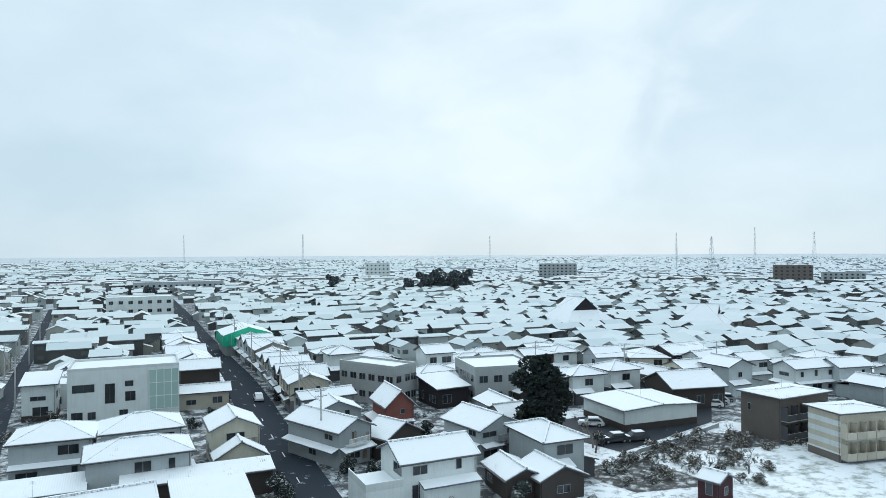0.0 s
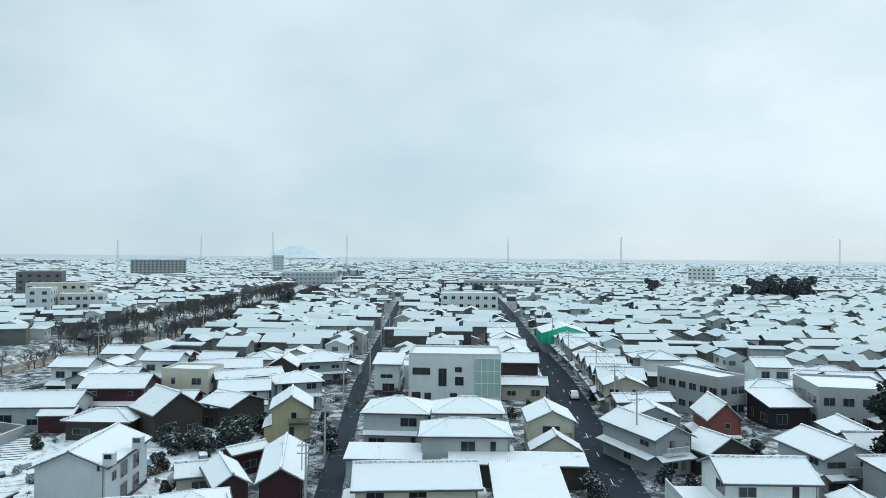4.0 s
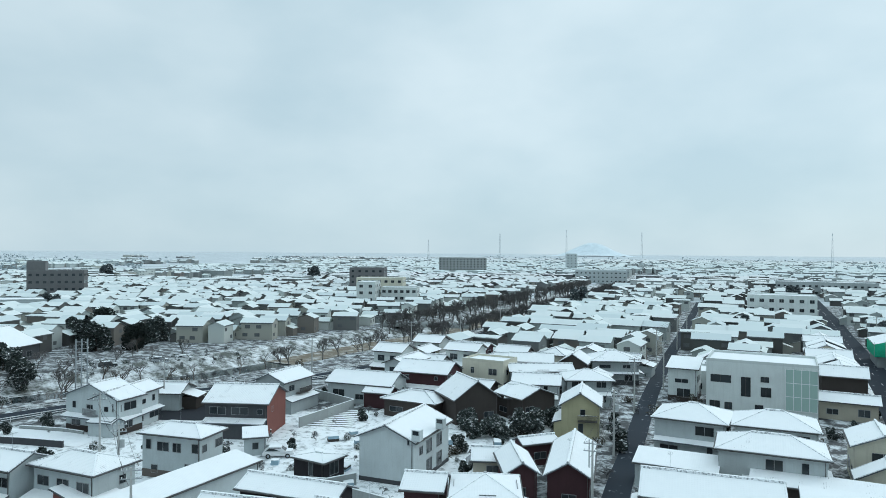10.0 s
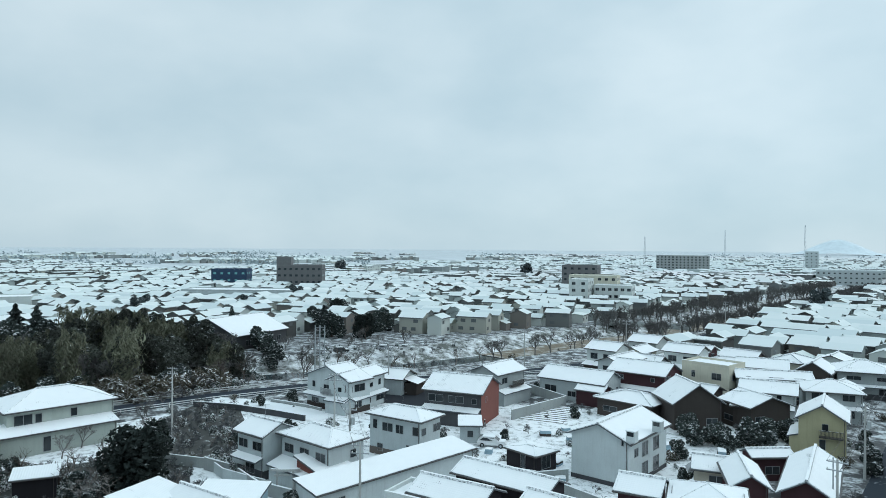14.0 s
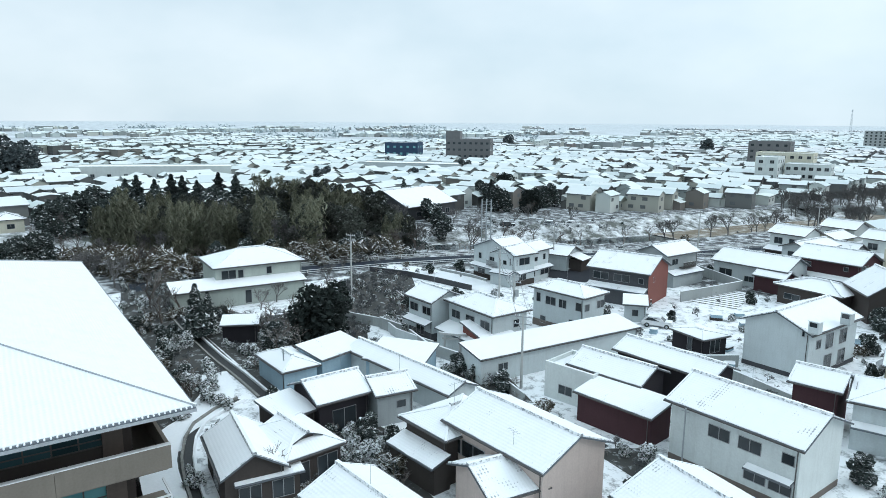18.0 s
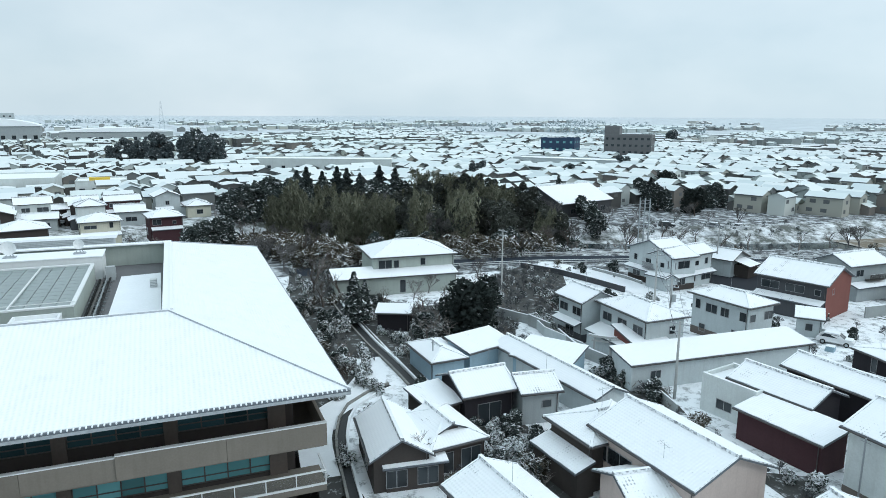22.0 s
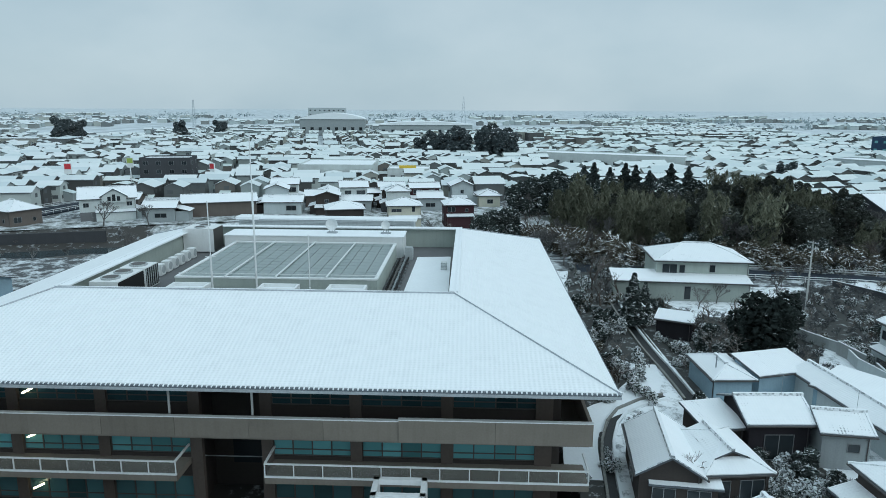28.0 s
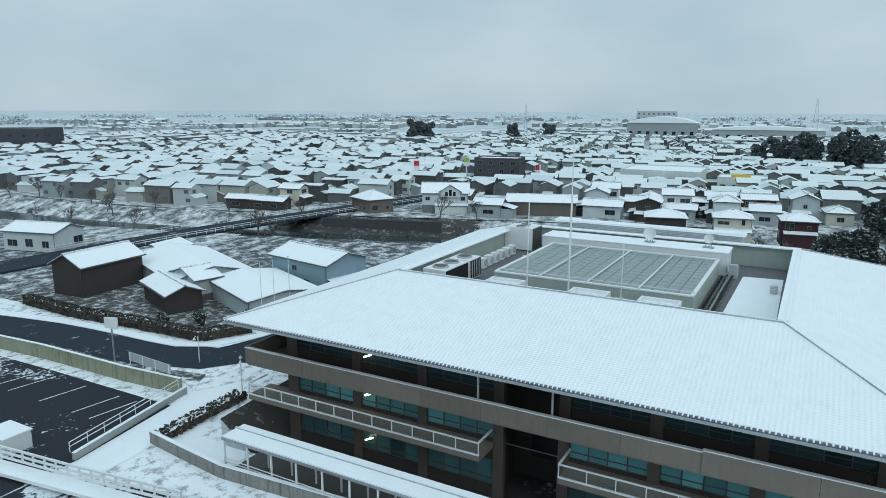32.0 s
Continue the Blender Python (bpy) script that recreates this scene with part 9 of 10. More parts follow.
# the building wrapped in green netting beside the main road
net = thing("scaffolded_building", 55, 208, 0, -7, "building under scaffold wrapped in green netting, snow on top", "building")
q = MB()
q.box(-6.5, -8, -0.3, 6.5, 8, 5.6)
part("body", q, "wall_grey", net)
rm = MB()
simple_roof(rm, "gy", 14.6, 17, 5.9, 2.2)
part("roof", rm, ["snow_roof", "tile_dark"], net)
q = MB()
for a, b in (((-7.2, -8.7), (7.2, -8.7)), ((7.2, -8.7), (7.2, 8.7)), ((-7.2, 8.7), (-7.2, -8.7))):
    n = 12
    for k in range(n):
        p0, p1 = lerp(a, b, k / n), lerp(a, b, (k + 1) / n)
        w0, w1 = 0.12 * math.sin(k * 2.1), 0.12 * math.sin((k + 1) * 2.1)
        q.face([(p0[0] + w0, p0[1] + w0, 2.8), (p1[0] + w1, p1[1] + w1, 2.8), (p1[0] + w1, p1[1] + w1, 6.0), (p0[0] + w0, p0[1] + w0, 6.0)])
q.face([(-7.2, -8.75, 6.0), (7.2, -8.75, 6.0), (0, -8.75, 8.2)])
part("netting", q, "green_net", net, "bright green safety netting")
for k in range(7):
    q = MB()
    q.beam((-7.3 + k * 2.43, -8.9, 0), (-7.3 + k * 2.43, -8.9, 6.6), 0.05)
    part("scaffold_pole", q, "steel", net)
HOUSES.append((55, 208, 9))


# far radio masts and power pylons
def mast(x, y, h, lattice):
    t = thing("pylon" if lattice else "radio_mast", x, y, 0, 0, "steel lattice power pylon far off" if lattice else "slim steel radio mast far off", "pylon" if lattice else "mast", "masts on the horizon")
    q = MB()
    b = 3.2 if lattice else 1.5
    for sx in (-1, 1):
        for sy in (-1, 1):
            q.beam((sx * b, sy * b, 0), (sx * 0.4, sy * 0.4, h), 0.22 if lattice else 0.14, r2=0.1)
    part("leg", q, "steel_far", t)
    q = MB()
    n = 9
    for k in range(n):
        z0, z1 = h * k / n, h * (k + 1) / n
        r0, r1 = b + (0.4 - b) * k / n, b + (0.4 - b) * (k + 1) / n
        for s in (-1, 1):
            q.beam((-r0, s * r0, z0), (r1, s * r1, z1), 0.07)
            q.beam((s * r0, r0, z0), (s * r1, -r1, z1), 0.07)
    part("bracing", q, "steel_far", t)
    if lattice:
        q = MB()
        for z in (0.7, 0.82, 0.94):
            q.beam((-4.5, 0, h * z), (4.5, 0, h * z), 0.18)
        part("crossarm", q, "steel", t)


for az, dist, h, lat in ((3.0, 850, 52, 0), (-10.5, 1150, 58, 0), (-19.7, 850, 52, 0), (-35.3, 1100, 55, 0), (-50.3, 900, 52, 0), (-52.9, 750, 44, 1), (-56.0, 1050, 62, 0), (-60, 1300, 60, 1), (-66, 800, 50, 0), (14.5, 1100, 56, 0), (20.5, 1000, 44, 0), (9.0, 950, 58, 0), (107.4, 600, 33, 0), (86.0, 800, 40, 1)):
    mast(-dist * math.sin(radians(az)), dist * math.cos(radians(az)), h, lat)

# a low hill on the horizon, and a crane
hb = MB()
hz = -math.radians(6.6)
cx, cy = 3600 * math.sin(hz), 3600 * math.cos(hz)
G = []
for i in range(25):
    row = []
    for j in range(9):
        u, v = (i / 24 - 0.5) * 520, (j / 8 - 0.5) * 260
        hgt = 62 * math.exp(-((u / 105) ** 2) - (v / 90) ** 2) + 22 * math.exp(-(((u + 95) / 90) ** 2) - (v / 90) ** 2) + 4 * noise.noise((u / 20, v / 20, 1))
        row.append((cx + u, cy + v, max(-1, hgt) - 0.5))
    G.append(row)
for i in range(24):
    for j in range(8):
        hb.face([G[i][j], G[i + 1][j], G[i + 1][j + 1], G[i][j + 1]])
# hill colour drawn close to the sky's, standing in for haze
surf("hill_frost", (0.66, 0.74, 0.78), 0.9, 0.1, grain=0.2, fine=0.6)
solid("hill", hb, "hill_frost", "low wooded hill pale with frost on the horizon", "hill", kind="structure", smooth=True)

# ---- the town further off ----


ROADS = [([(q.x, q.y) for q in along(MAIN_ROAD, 5)], 3.7), ([(q.x, q.y) for q in along(LANE, 5)], 1.6), ([(q.x, q.y) for q in along(ROAD_RIVER, 5)], 3.0)]
ROADS.append(([(q.x, q.y) for q in along([(-56, -126), (-92, -123), (-135, -116.5), (-168, -107.5), (-200, -98), (-240, -86), (-300, -72)], 5)], 4.8))


EMPTY = [[(-3, 114), (-3, 134), (27, 131), (27, 112)], [(-160, 25), (-142, 40), (-126, 64), (-118, 96), (-122, 140), (-175, 125), (-215, 50), (-190, 5)],
         [(62, 30), (62, 70), (74, 96), (118, 96), (150, 60), (190, 40), (190, -20), (60, -20)],
         [(-20, -20), (-20, 62), (70, 62), (70, -20)],
         [(-125, -60), (-125, 30), (-30, 30), (-20, -60)],
         [(-30, -60), (-125, -60), (-130, -140), (-30, -140)],
         [(-100, 30), (-118, 60), (-112, 86), (-60, 112), (-20, 100), (-20, 20), (-60, 20)],
         [(-38, 96), (-38, 110), (-20, 112), (-18, 94)],
         [(-175, 120), (-118, 140), (-112, 175), (-160, 172)],
         [(-118, 150), (-92, 150), (-84, 205), (-108, 230)]]


def free(x, y, r, mine):
    if river_dist(x, y) < 17 + r:
        return False
    for p, h in ROADS:
        if near_path(p, x, y) < h + r:
            return False
    for e in EMPTY:
        if inside(e, x, y):
            return False
    for hx, hy, hr in HOUSES:
        if abs(hx - x) + abs(hy - y) < 60 and math.hypot(hx - x, hy - y) < hr * 0.85 + r:
            return False
    for hx, hy, hr in mine:
        if (hx - x) ** 2 + (hy - y) ** 2 < (hr + r) ** 2 * 0.55:
            return False
    return True


WORDS = dict(white="white plastered", pale="pale grey", grey="grey", cream="cream plastered", wood="dark timber", brown="brown", beige="beige", maroon="maroon tin-clad", concrete="grey concrete", pink="pinkish", blue="blue-grey")


def mid_house(kind, wall, w, d, he, seed, lean):
    """A town house: an upper storey under the main roof, a broader ground floor under skirt roofs, and a low wing."""
    r = random.Random(seed)
    form = {"gx": "gable", "gy": "gable", "hip": "hipped"}[kind]
    t = thing("house", 0, 0, 0, 0, f"{WORDS[wall]} two-storey town house with a snowy {form} roof" if he > 4 else f"{WORDS[wall]} low town house with a snowy {form} roof", "house", "houses of the town")
    rise = 0.38 * (d if kind == "gx" else w if kind == "gy" else min(w, d) * 0.9) / 2
    rm = MB()
    gab = simple_roof(rm, kind, w, d, he, rise)
    part("roof", rm, ["snow_roof", "gutter_dark"], t)
    rb = MB()
    for a, b in roof_slopes(kind, w, d, he, rise)[1]:
        rb.cap_bar(a, b, 0.34, 0.22)
    part("ridge_tiles", rb, ["ridge_snowy", "snow_cap"], t)
    o = 0.55
    kk = rise / ((d if gab == "x" else w) / 2)
    if gab:
        wm = wall_mesh(w - 2 * o, d - 2 * o, -0.3, he + kk * o - 0.21, rise - kk * o, gab, kind)
    else:
        wm = wall_mesh(w - 2 * o, d - 2 * o, -0.3, he - 0.02, 0, "", kind)
    part("wall", wm, "wall_" + wall, t)
    hw_, hd = w / 2 - o, d / 2 - o
    low = "wall_" + (r.choice(("wood", "wood", "brown", "slate", wall)))
    if he > 4:
        sides = r.sample("frlb", r.choice((2, 3, 3)))
        if "f" not in sides:
            sides[0] = "f"
        for sd in sides:
            dep = r.uniform(1.2, 2.2)
            ln = hw_ if sd in "fb" else hd
            u0, u1 = -ln - 0.25, ln + 0.25
            if r.random() < 0.4:
                u1 = ln * r.uniform(0.1, 0.6)
            T = {"f": lambda u, v, z: (u, -hd - v, z), "b": lambda u, v, z: (-u, hd + v, z), "r": lambda u, v, z: (hw_ + v, u, z), "l": lambda u, v, z: (-hw_ - v, -u, z)}[sd]
            sk = MB()
            P = [Vector(T(u0, dep + 0.45, 2.3)), Vector(T(u1, dep + 0.45, 2.3)), Vector(T(u1, 0.002, 2.95)), Vector(T(u0, 0.002, 2.95))]
            sk.face(P, 0, [(0, 0), (u1 - u0, 0), (u1 - u0, dep), (0, dep)])
            tt = Vector((0, 0, 0.17))
            sk.face([p - tt for p in P][::-1], 1)
            for i in (0, 1, 3):
                j = (i + 1) % 4
                sk.face([P[j], P[i], P[i] - tt, P[j] - tt], 1)
            part("lean_to_roof", sk, ["snow_roof", "gutter_dark"], t)
            lw = MB()
            q0, q1 = T(u0 + 0.3, dep - 0.1, 0), T(u1 - 0.3, dep - 0.1, 0)
            b0, b1 = T(u0 + 0.3, 0.002, 0), T(u1 - 0.3, 0.002, 0)
            for m, n, zm, zn in ((q0, q1, 2.25, 2.25), (q1, b1, 2.25, 2.75), (b0, q0, 2.75, 2.25)):
                lw.face([(m[0], m[1], -0.3), (n[0], n[1], -0.3), (n[0], n[1], zn), (m[0], m[1], zm)])
            part("lean_to_wall", lw, low, t)
    elif seed % 2:
        ws, wx, wl_ = r.choice((-1, 1)), r.uniform(2.0, 3.2), d * r.uniform(0.5, 0.75)
        wg = MB()
        lo, hi = sorted(((w / 2 - 0.5) * ws, (w / 2 - 0.5 + wx) * ws))
        wg.box(lo, -wl_ / 2, -0.3, hi, wl_ / 2, 2.3)
        part("wing_wall", wg, low, t)
        xa, xb = (w / 2 - 0.5) * ws, (w / 2 + wx) * ws
        wg = MB()
        slab(wg, *((xb, -wl_ / 2 - 0.4, 2.35), (xb, wl_ / 2 + 0.4, 2.35), (xa, wl_ / 2 + 0.4, 2.35 + wx * 0.3), (xa, -wl_ / 2 - 0.4, 2.35 + wx * 0.3))[::ws], 0.16, 1)
        wg.s[0] = 0
        if ws < 0:
            wg.s[0], wg.s[1] = 0, 1
        part("wing_roof", wg, ["snow_roof", "gutter_dark"], t)
    for st in range(2 if he > 4 else 1):
        if he > 4 and st == 0:
            continue
        for side in "frl":
            ln = 2 * (hw_ if side == "f" else hd)
            n = max(1, int(ln / 3.6))
            for i in range(n):
                if r.random() < (0.9 if side == "f" else 0.6):
                    u = (i + 0.5) / n * ln - ln / 2 + r.uniform(-0.2, 0.2)
                    z = 1.0 + st * 2.45
                    wo = part("window", mid_window(r.choice((1.7, 2.4, 2.6, 0.9)), r.choice((0.9, 1.1, 1.2))), "", t)
                    wo.matrix_basis = {"f": pose(u, -hd, z), "r": pose(hw_, u, z, 0, 0, 90), "l": pose(-hw_, -u, z, 0, 0, -90)}[side]
    return t


TEMPL = []
tr = random.Random(77)
for i, (kind, wall) in enumerate((("gx", "pale"), ("gx", "white"), ("gx", "wood"), ("gx", "grey"), ("gx", "cream"), ("gx", "brown"), ("gy", "pale"), ("gy", "white"), ("gy", "wood"), ("gy", "beige"), ("hip", "pale"), ("hip", "white"), ("hip", "grey"),
                                  ("hip", "cream"), ("gx", "wood"), ("gx", "pale"), ("gy", "brown"), ("gx", "grey"), ("hip", "wood"), ("gx", "maroon"))):
    w, d = (tr.uniform(7.5, 12), tr.uniform(5.8, 7.6)) if kind == "gx" else (tr.uniform(6, 7.6), tr.uniform(7.5, 10.5)) if kind == "gy" else (tr.uniform(8, 10.5), tr.uniform(6.5, 8))
    he = tr.choice((5.3, 5.5, 5.6, 4.9, 3.3)) if i not in (14, 15, 17) else 3.2
    TEMPL.append([mid_house(kind, wall, w, d, he, i, i % 3 == 0), w, d, False])

mine, far_list = [], []
fr = random.Random(11)


def fill(x0, x1, y0, y1, ang, cx, cy, near, prob=0.95, cond=None):
    """Houses in rows over a stretch of ground: whole things nearer than near, the rest gathered for the far town."""
    ca, sa = math.cos(radians(ang)), math.sin(radians(ang))
    mx, my = (x0 + x1) / 2, (y0 + y1) / 2
    R = math.hypot(x1 - x0, y1 - y0) / 2
    n = int(R / cx) + 1
    m = int(R / cy) + 1
    for j in range(-m, m + 1):
        sh = fr.uniform(-4, 4)
        for i in range(-n, n + 1):
            u, v = i * cx + sh + fr.uniform(-1.5, 1.5), j * cy + fr.uniform(-1.6, 1.6)
            x, y = mx + u * ca - v * sa, my + u * sa + v * ca
            if not (x0 < x < x1 and y0 < y < y1):
                continue
            dist = math.hypot(x, y)
            if cond and not cond(x, y, dist):
                continue
            if fr.random() > prob:
                continue
            az = math.degrees(math.atan2(-x, y))
            if not -72 < az < 152:
                continue
            r = 4.8 if dist < 420 else 6.0
            if dist < 460:
                if not free(x, y, r, mine):
                    continue
            elif river_dist(x, y) < 24:
                continue
            a = ang + fr.choice((0, 0, 90, 90, 180)) + fr.uniform(-3, 3)
            if dist < near:
                k = fr.randrange(len(TEMPL))
                mm = pose(x, y, 0, 0, 0, ang + fr.choice((0, 0, 0, 180, 90)) + fr.uniform(-4, 4)) @ Matrix.Diagonal((fr.uniform(0.9, 1.1), fr.uniform(0.9, 1.1), fr.uniform(0.92, 1.08), 1))
                t = TEMPL[k]
                if not t[3]:
                    t[0].matrix_world = mm
                    t[3] = True
                else:
                    copy_thing(t[0], mm)
            else:
                far_list.append((x, y, a, dist))
            mine.append((x, y, r))


def field(x, y, dist):
    """Where the far town thins out into fields."""
    az = math.degrees(math.atan2(-x, y))
    v = noise.noise((x / 210.0, y / 210.0, 3.0)) + 0.5 * noise.noise((x / 70.0, y / 70.0, 8.0))
    west = min(1.0, max(0.0, (az - 8) / 30))
    lim = -0.75 + west * max(0.0, min(1.0, (dist - 380) / 500)) * 0.95 + 0.25 * max(0, dist - 1200) / 700
    return v > lim


fill(-64, 330, 62, 345, -7, 9.4, 8.7, 178)
fill(-400, -88, 100, 400, 14, 10.6, 9.6, 200)
fill(-400, -150, -320, 110, 95, 10.4, 10.0, 215)
fill(-1000, 1000, 345, 1000, -5, 13.0, 12.0, 0, 0.9, field)
fill(330, 1000, -100, 345, -12, 13.0, 12.0, 0, 0.9, field)
fill(-1000, -400, -700, 345, 8, 13.0, 12.5, 0, 0.9, field)
fill(-400, 0, -900, -320, 10, 13.0, 12.5, 0, 0.9, field)
for x0, x1, y0, y1 in ((-2000, 1900, 1000, 2000), (1000, 1900, -500, 1000), (-2000, -1000, -1200, 1000), (-1000, 0, -1900, -800)):
    fill(x0, x1, y0, y1, 3, 21.0, 22.0, 0, 0.8, field)
for t in TEMPL:
    if not t[3]:
        t[0].matrix_world = pose(300, 300 + t[1], 0)

# the far houses, too many to tell apart: walls, snowy roofs and dark windows in joined meshes
def far_town(rows, name, label, wallm="wall_far"):
    V, F, S = [], [], []
    for x, y, a, dist in rows:
        s = 1.0 if dist < 1000 else 1.5
        w, d = fr.uniform(7, 11) * s, fr.uniform(5.6, 7.4) * s
        if fr.random() < (0.05 if dist > 520 else 0):
            w, d = fr.uniform(18, 38), fr.uniform(12, 20)
        he = fr.choice((3.2, 5.2, 5.4, 5.6, 5.6)) * (1 if w < 18 else 1.3)
        flat = fr.random() < 0.07
        ri = 0.35 if flat or w > 18 else 0.19 * d
        ca, sa = math.cos(radians(a)), math.sin(radians(a))

        def P(u, v, z):
            return (x + u * ca - v * sa, y + u * sa + v * ca, z)
        n = len(V)
        hx, hy, o = w / 2 - 0.4, d / 2 - 0.4, 0.0
        V.extend([P(-hx, -hy, -0.2), P(hx, -hy, -0.2), P(hx, hy, -0.2), P(-hx, hy, -0.2), P(-hx, -hy, he), P(hx, -hy, he), P(hx, hy, he), P(-hx, hy, he), P(-hx, 0, he + ri - 0.1), P(hx, 0, he + ri - 0.1)])
        F.extend([(n, n + 1, n + 5, n + 4), (n + 1, n + 2, n + 6, n + 9, n + 5), (n + 2, n + 3, n + 7, n + 6), (n + 3, n, n + 4, n + 8, n + 7)])
        S.extend([1] * 4)
        n = len(V)
        hx, hy = w / 2, d / 2
        V.extend([P(-hx, -hy, he - 0.1), P(hx, -hy, he - 0.1), P(hx, 0, he + ri), P(-hx, 0, he + ri), P(hx, hy, he - 0.1), P(-hx, hy, he - 0.1)])
        F.extend([(n, n + 1, n + 2, n + 3), (n + 4, n + 5, n + 3, n + 2)])
        S.extend([0] * 2)
        # dark strip below both eaves, the eave shade built as coloured faces
        n = len(V)
        V.extend([P(-hx, -hy - 0.02, he - 0.42), P(hx, -hy - 0.02, he - 0.42), P(hx, -hy - 0.02, he - 0.1), P(-hx, -hy - 0.02, he - 0.1), P(hx, hy + 0.02, he - 0.35), P(-hx, hy + 0.02, he - 0.35), P(-hx, hy + 0.02, he - 0.1), P(hx, hy + 0.02, he - 0.1)])
        F.extend([(n, n + 1, n + 2, n + 3), (n + 4, n + 5, n + 6, n + 7)])
        S.extend([2] * 2)
        if dist < 620 and fr.random() < 0.6:
            ws, e0, e1, zw = fr.choice((-1, 1)), d * fr.uniform(0.2, 0.5), d * fr.uniform(0.1, 0.5), 2.6
            xa, xb = ws * (w / 2 - 0.4), ws * (w / 2 + fr.uniform(1.2, 2.6))
            n = len(V)
            V.extend([P(xa, -e0, -0.2), P(xb, -e0, -0.2), P(xb, e1, -0.2), P(xa, e1, -0.2), P(xa, -e0, zw + 0.6), P(xb, -e0, zw - 0.2), P(xb, e1, zw - 0.2), P(xa, e1, zw + 0.6)])
            F.extend([(n, n + 1, n + 5, n + 4), (n + 1, n + 2, n + 6, n + 5), (n + 2, n + 3, n + 7, n + 6)])
            S.extend([1] * 3)
            n = len(V)
            xb += ws * 0.35
            V.extend([P(xa, -e0 - 0.3, zw + 0.75), P(xb, -e0 - 0.3, zw - 0.15), P(xb, e1 + 0.3, zw - 0.15), P(xa, e1 + 0.3, zw + 0.75)])
            F.append((n, n + 1, n + 2, n + 3) if ws > 0 else (n + 3, n + 2, n + 1, n))
            S.append(0)
        if dist < 900:
            for sg in (-1, 1):
                for st in range(2 if he > 4 else 1):
                    if fr.random() < 0.7:
                        n = len(V)
                        xx, u = sg * (w / 2 - 0.36), fr.uniform(-0.2, 0.2) * d
                        V.extend([P(xx, u - 0.8, 1 + st * 2.6), P(xx, u + 0.8, 1 + st * 2.6), P(xx, u + 0.8, 2.1 + st * 2.6), P(xx, u - 0.8, 2.1 + st * 2.6)])
                        F.append((n, n + 1, n + 2, n + 3))
                        S.append(2)
            for st in range(2 if he > 4 else 1):
                for k in range(int(w / 4)):
                    if fr.random() < 0.6:
                        u = -w / 2 + 2 + k * 4 + fr.uniform(-0.5, 0.5)
                        for sg in (-1, 1):
                            n = len(V)
                            yy = sg * (d / 2 - 0.36)
                            V.extend([P(u - 0.85, yy, 1 + st * 2.6), P(u + 0.85, yy, 1 + st * 2.6), P(u + 0.85, yy, 2.1 + st * 2.6), P(u - 0.85, yy, 2.1 + st * 2.6)])
                            F.append((n, n + 1, n + 2, n + 3))
                            S.append(2)
    me = bpy.data.meshes.new(name)
    me.from_pydata(V, [], F)
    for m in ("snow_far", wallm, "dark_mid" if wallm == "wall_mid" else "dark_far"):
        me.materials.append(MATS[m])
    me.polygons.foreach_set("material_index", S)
    me.update()
    tagged(new(name, me), label, "houses", kind="stuff")


def island_mat(name, cols, rough=0.85):
    m = bpy.data.materials.new(name)
    m.use_nodes = True
    N, L = m.node_tree.nodes, m.node_tree.links
    g = N.new("ShaderNodeNewGeometry")
    r = N.new("ShaderNodeValToRGB")
    r.color_ramp.interpolation = "CONSTANT"
    while len(r.color_ramp.elements) < len(cols):
        r.color_ramp.elements.new(0.5)
    for i, c in enumerate(cols):
        r.color_ramp.elements[i].position = i / len(cols)
        r.color_ramp.elements[i].color = (*c, 1)
    L.new(g.outputs["Random Per Island"], r.inputs["Fac"])
    n = N.new("ShaderNodeTexNoise")
    n.inputs["Scale"].default_value = 0.6
    mx = N.new("ShaderNodeMix")
    mx.data_type = "RGBA"
    mx.blend_type = "MULTIPLY"
    mx.inputs["Factor"].default_value = 0.25
    L.new(r.outputs["Color"], mx.inputs["A"])
    L.new(n.outputs["Color"], mx.inputs["B"])
    b = N["Principled BSDF"]
    b.inputs["Roughness"].default_value = rough
    L.new(mx.outputs["Result"], b.inputs["Base Color"])
    MATS[name] = m


# walls, roofs and darks grow paler with distance: haze put into these palettes
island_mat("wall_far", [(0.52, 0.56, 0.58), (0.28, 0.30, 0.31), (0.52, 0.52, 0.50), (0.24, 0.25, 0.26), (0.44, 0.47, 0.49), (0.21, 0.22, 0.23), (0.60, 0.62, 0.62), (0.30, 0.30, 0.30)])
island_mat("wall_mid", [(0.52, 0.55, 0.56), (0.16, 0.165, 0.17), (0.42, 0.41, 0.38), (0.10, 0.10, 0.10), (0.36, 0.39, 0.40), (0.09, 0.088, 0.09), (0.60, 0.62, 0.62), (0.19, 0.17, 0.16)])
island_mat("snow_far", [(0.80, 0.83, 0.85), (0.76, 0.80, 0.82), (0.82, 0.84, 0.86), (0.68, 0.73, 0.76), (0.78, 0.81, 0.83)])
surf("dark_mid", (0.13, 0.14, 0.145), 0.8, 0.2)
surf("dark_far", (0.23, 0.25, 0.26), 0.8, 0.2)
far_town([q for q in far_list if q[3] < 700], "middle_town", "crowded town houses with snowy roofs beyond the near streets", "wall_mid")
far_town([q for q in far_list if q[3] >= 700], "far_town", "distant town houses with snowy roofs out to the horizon")

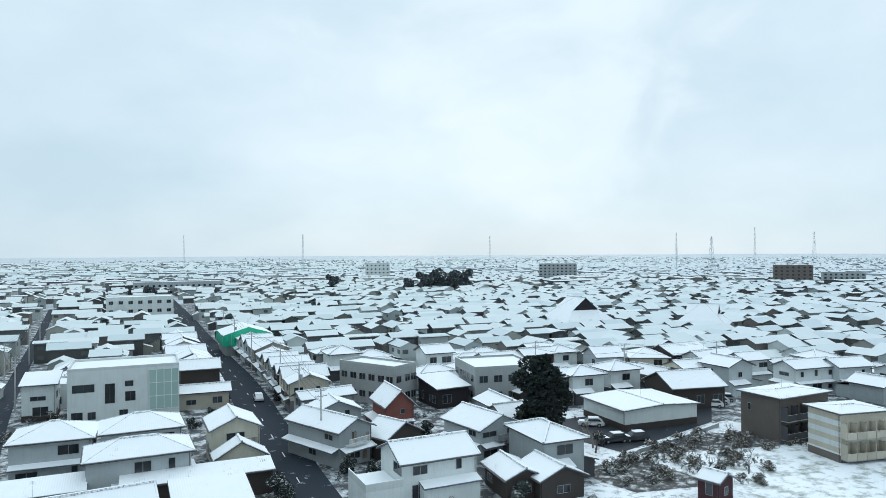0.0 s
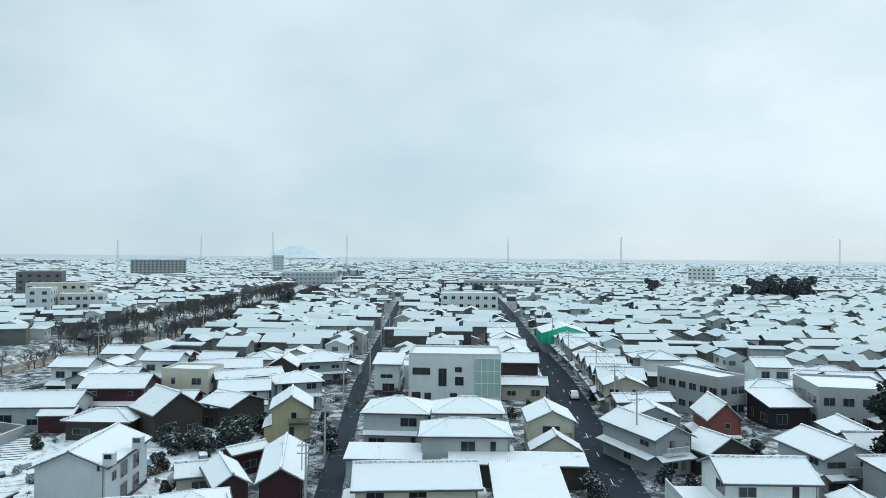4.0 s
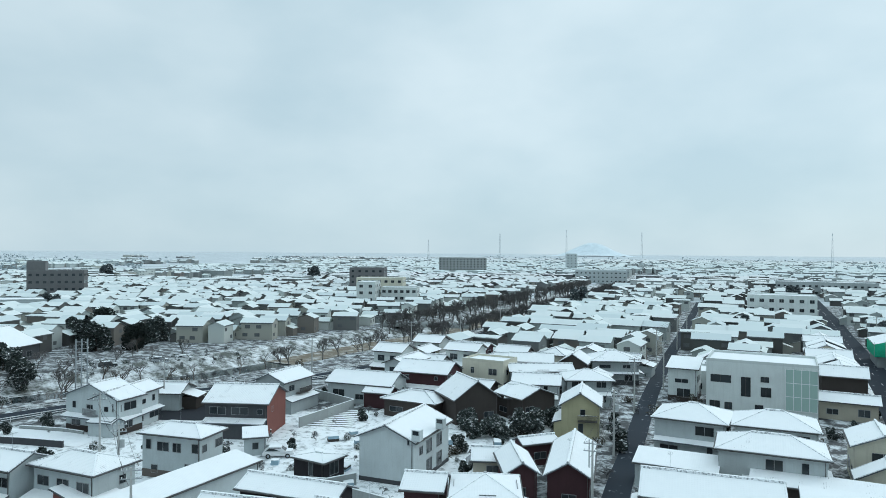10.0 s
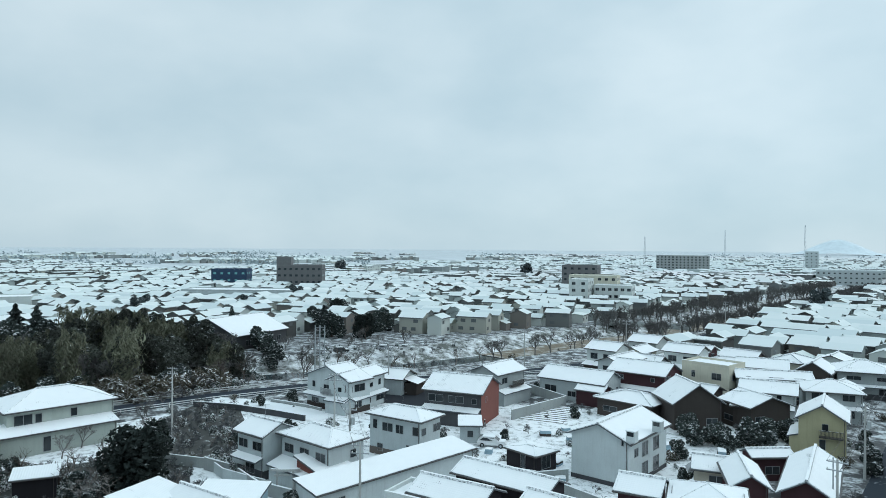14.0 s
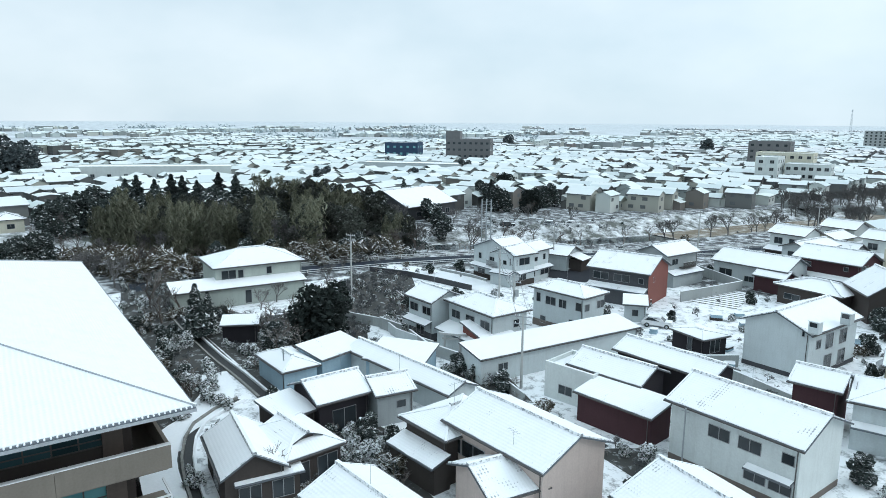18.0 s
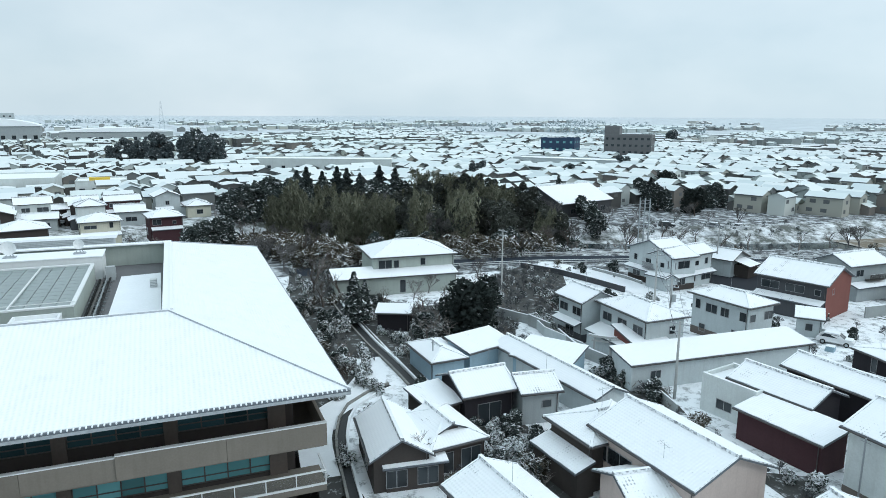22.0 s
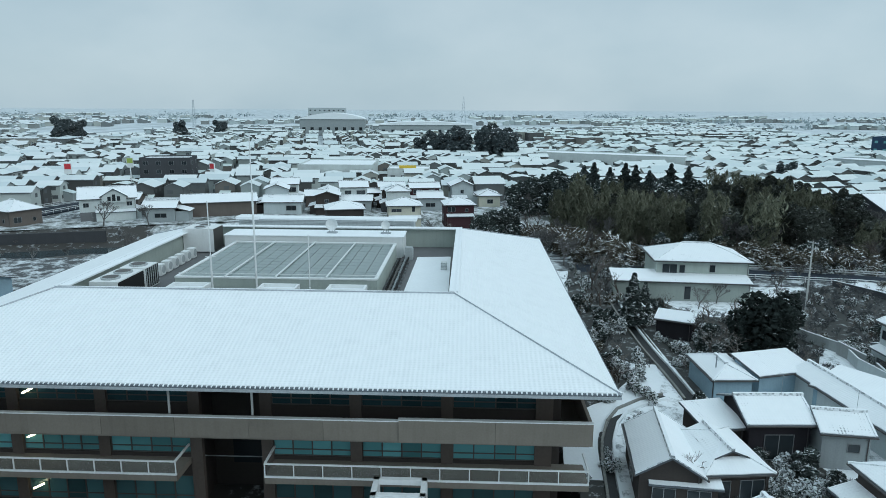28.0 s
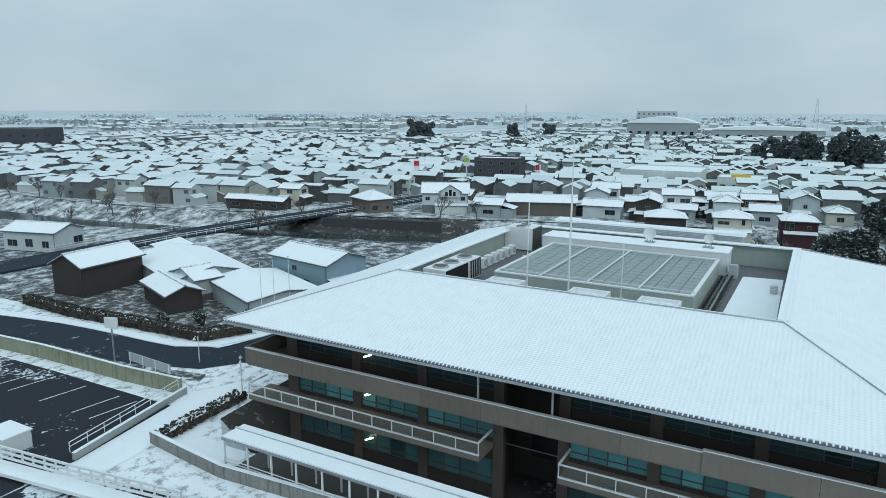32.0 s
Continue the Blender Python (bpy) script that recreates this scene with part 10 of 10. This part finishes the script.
# ---- garden walls, gate and small things among the old houses ----
wall_run("block_wall", [(-84.2, 49.2), (-78.7, 51.2), (-77.6, 51.6)], 1.3, 0.15, "wall_concrete", "grey concrete block wall with snow on top")
wall_run("block_wall", [(-76.0, 51.6), (-72.3, 50.6), (-67.7, 50.9), (-64.9, 51.2)], 1.3, 0.15, "wall_pale", "pale block garden wall with snow on top")
wall_run("block_wall", [(-58, 52.6), (-52, 50.2), (-46.5, 48.6)], 1.1, 0.15, "wall_concrete", "low grey garden wall with snow on top")
wall_run("block_wall", [(-104, 36.6), (-100, 33.4), (-96, 34.4)], 1.0, 0.2, "wall_concrete", "low grey garden wall with snow on top")
gt = thing("shrine_gate", -62.6, 52.3, 0, 40, "small stone shrine gate with a curved snowy lintel", "gate")
for x in (-1.0, 1.0):
    q = MB()
    q.beam((x, 0, -0.1), (x * 0.92, 0, 2.5), 0.13, sides=8)
    part("pillar", q, "pole_concrete", gt)
q = MB()
q.box(-1.3, -0.09, 1.95, 1.3, 0.09, 2.12)
part("tie_beam", q, "pole_concrete", gt)
q = MB()
for k in range(8):
    x0, x1 = -1.7 + k * 0.425, -1.7 + (k + 1) * 0.425
    z0, z1 = 2.5 + 0.1 * (x0 / 1.7) ** 2, 2.5 + 0.1 * (x1 / 1.7) ** 2
    q.cap_bar((x0, 0, z0), (x1, 0, z1), 0.34, 0.26)
part("lintel", q, ["pole_concrete", "snow_cap"], gt)
# solar panels on the house beside the bank road
pan = thing("solar_panel", -108.7, 45.9, 0, 82.1, "dark solar panels half under snow on a roof", "solar panel")
for k in range(3):
    q = MB()
    x = -3.2 + k * 2.1
    a, b, c, d = [Vector(p) for p in ((x, -3.0, 6.68), (x + 2.0, -3.0, 6.68), (x + 2.0, -1.4, 7.26), (x, -1.4, 7.26))]
    slab(q, a, b, c, d, 0.06)
    part("panel", q, "glass_dark", pan)
# planting and dark paving between the hall and its covered walk
bed = [hw(*p) for p in ((-25.5, -29.0), (25.5, -29.0), (25.5, -22.8), (-25.5, -22.8))]
zb = -3.14
q = MB()
q.face([(p.x, p.y, zb) for p in bed])
solid("planting_bed", q, "court_soil", "dark planting bed and paving before the hall", "bed", kind="structure")
br_ = random.Random(8)
for k in range(26):
    p = hw(br_.uniform(-28, -5), br_.uniform(-26.5, -24.2))
    plant("shrub", p.x, p.y, br_.uniform(0.5, 0.9), z=zb)
sheet("paving", wpath([(-34, -42), (-20, -38), (-8, -36.5), (-8, -60), (-34, -60)])[::-1], 0.022, "asphalt_lot", "dark wet paving below the footbridge with patches of snow", "paving")
sheet("yard", [(-104, -112), (-66.5, -104), (-65.5, -86), (-65.4, -74), (-66, -63), (-72, -59.5), (-84, -58.5), (-104, -62)], 0.012, "garden_soil", "dark yard soil half under snow among the sheds", "ground")
sheet("verge", wpath([(-80, -26.2), (-60, -25.0), (-46, -24.6), (-38.5, -22.4), (-39.5, -20.6), (-47, -22.2), (-60, -22.6), (-80, -23.6)])[::-1], 0.018, "garden_soil", "rough grass verge half under snow", "verge")
# smooth snow on the paths before the hall
sheet("path", wpath([(-37.0, -24.8), (-34.2, -40), (-33.8, -41.6), (-30.5, -40.4), (-30.6, -36.2), (-30.9, -34.8), (-32.0, -23.0), (-34.5, -20)])[::-1], 0.03, "snow_cap", "broad path under smooth snow before the hall", "path")
sheet("path", wpath([(-30.8, -34.0), (-22, -34.8), (-22, -31.6), (-28.5, -31.2), (-31.2, -27)])[::-1], 0.035, "snow_cap", "snowy bed inside the forecourt wall", "path")
# vegetable plot with snowed furrows
vp = thing("vegetable_plot", -56.5, 105.5, 0, 12, "vegetable plot with furrows showing through snow", "plot")
for k in range(9):
    q = MB()
    q.cap_bar((-4.0, -5.2 + k * 1.3, 0.0), (4.0, -5.2 + k * 1.3, 0.0), 1.0, 0.07)
    part("furrow", q, ["court_soil", "snow_cap"], vp)
# snow heaps and stacked things in the yards
yr = random.Random(17)
for k in range(26):
    x, y = yr.uniform(-62, -18), yr.uniform(66, 100)
    if any(math.hypot(x - hx, y - hy) < hr * 0.95 for hx, hy, hr in HOUSES) or math.hypot(x + 56.5, y - 105.5) < 8.5:
        continue
    t = thing("crate_stack", x, y, 0, yr.uniform(0, 180), "stacked crates in a yard with snow on top", "crates", "crates in the yards")
    a, b, h = yr.uniform(0.5, 1.1), yr.uniform(0.35, 0.7), yr.uniform(0.5, 1.1)
    for j in range(2):
        q = MB()
        q.box(-a + 0.08 * j, -b, h / 2 * j + 0.002 * j, a - 0.05 * j, b - 0.06 * j, h / 2 * (j + 1))
        part("crate", q, yr.choice(("wall_wood", "wall_blue", "wall_concrete")), t)
    q = MB()
    q.box(-a + 0.06, -b - 0.02, h + 0.004, a - 0.03, b - 0.04, h + 0.08)
    part("snow_cover", q, "snow_cap", t)
# two small dormers on the roof of the pale rental house
for x, y in ((-30.6, 77.8), (-29.8, 84.3)):
    q = MB()
    q.box(-0.55, -0.5, -1.0, 0.55, 0.5, 0.35)
    dm = part("dormer", q, "wall_pale", RENTAL)
    dm.matrix_basis = RENTAL.matrix_basis.inverted() @ pose(x, y, 6.9, 0, 0, RENTAL_ANG)
    q = MB()
    q.box(-0.4, -0.53, -0.25, 0.4, -0.502, 0.25)
    part("pane", q, "glass_dark", dm)
    q = MB()
    q.box(-0.65, -0.6, 0.352, 0.65, 0.6, 0.44)
    part("snow_cover", q, "snow_cap", dm)
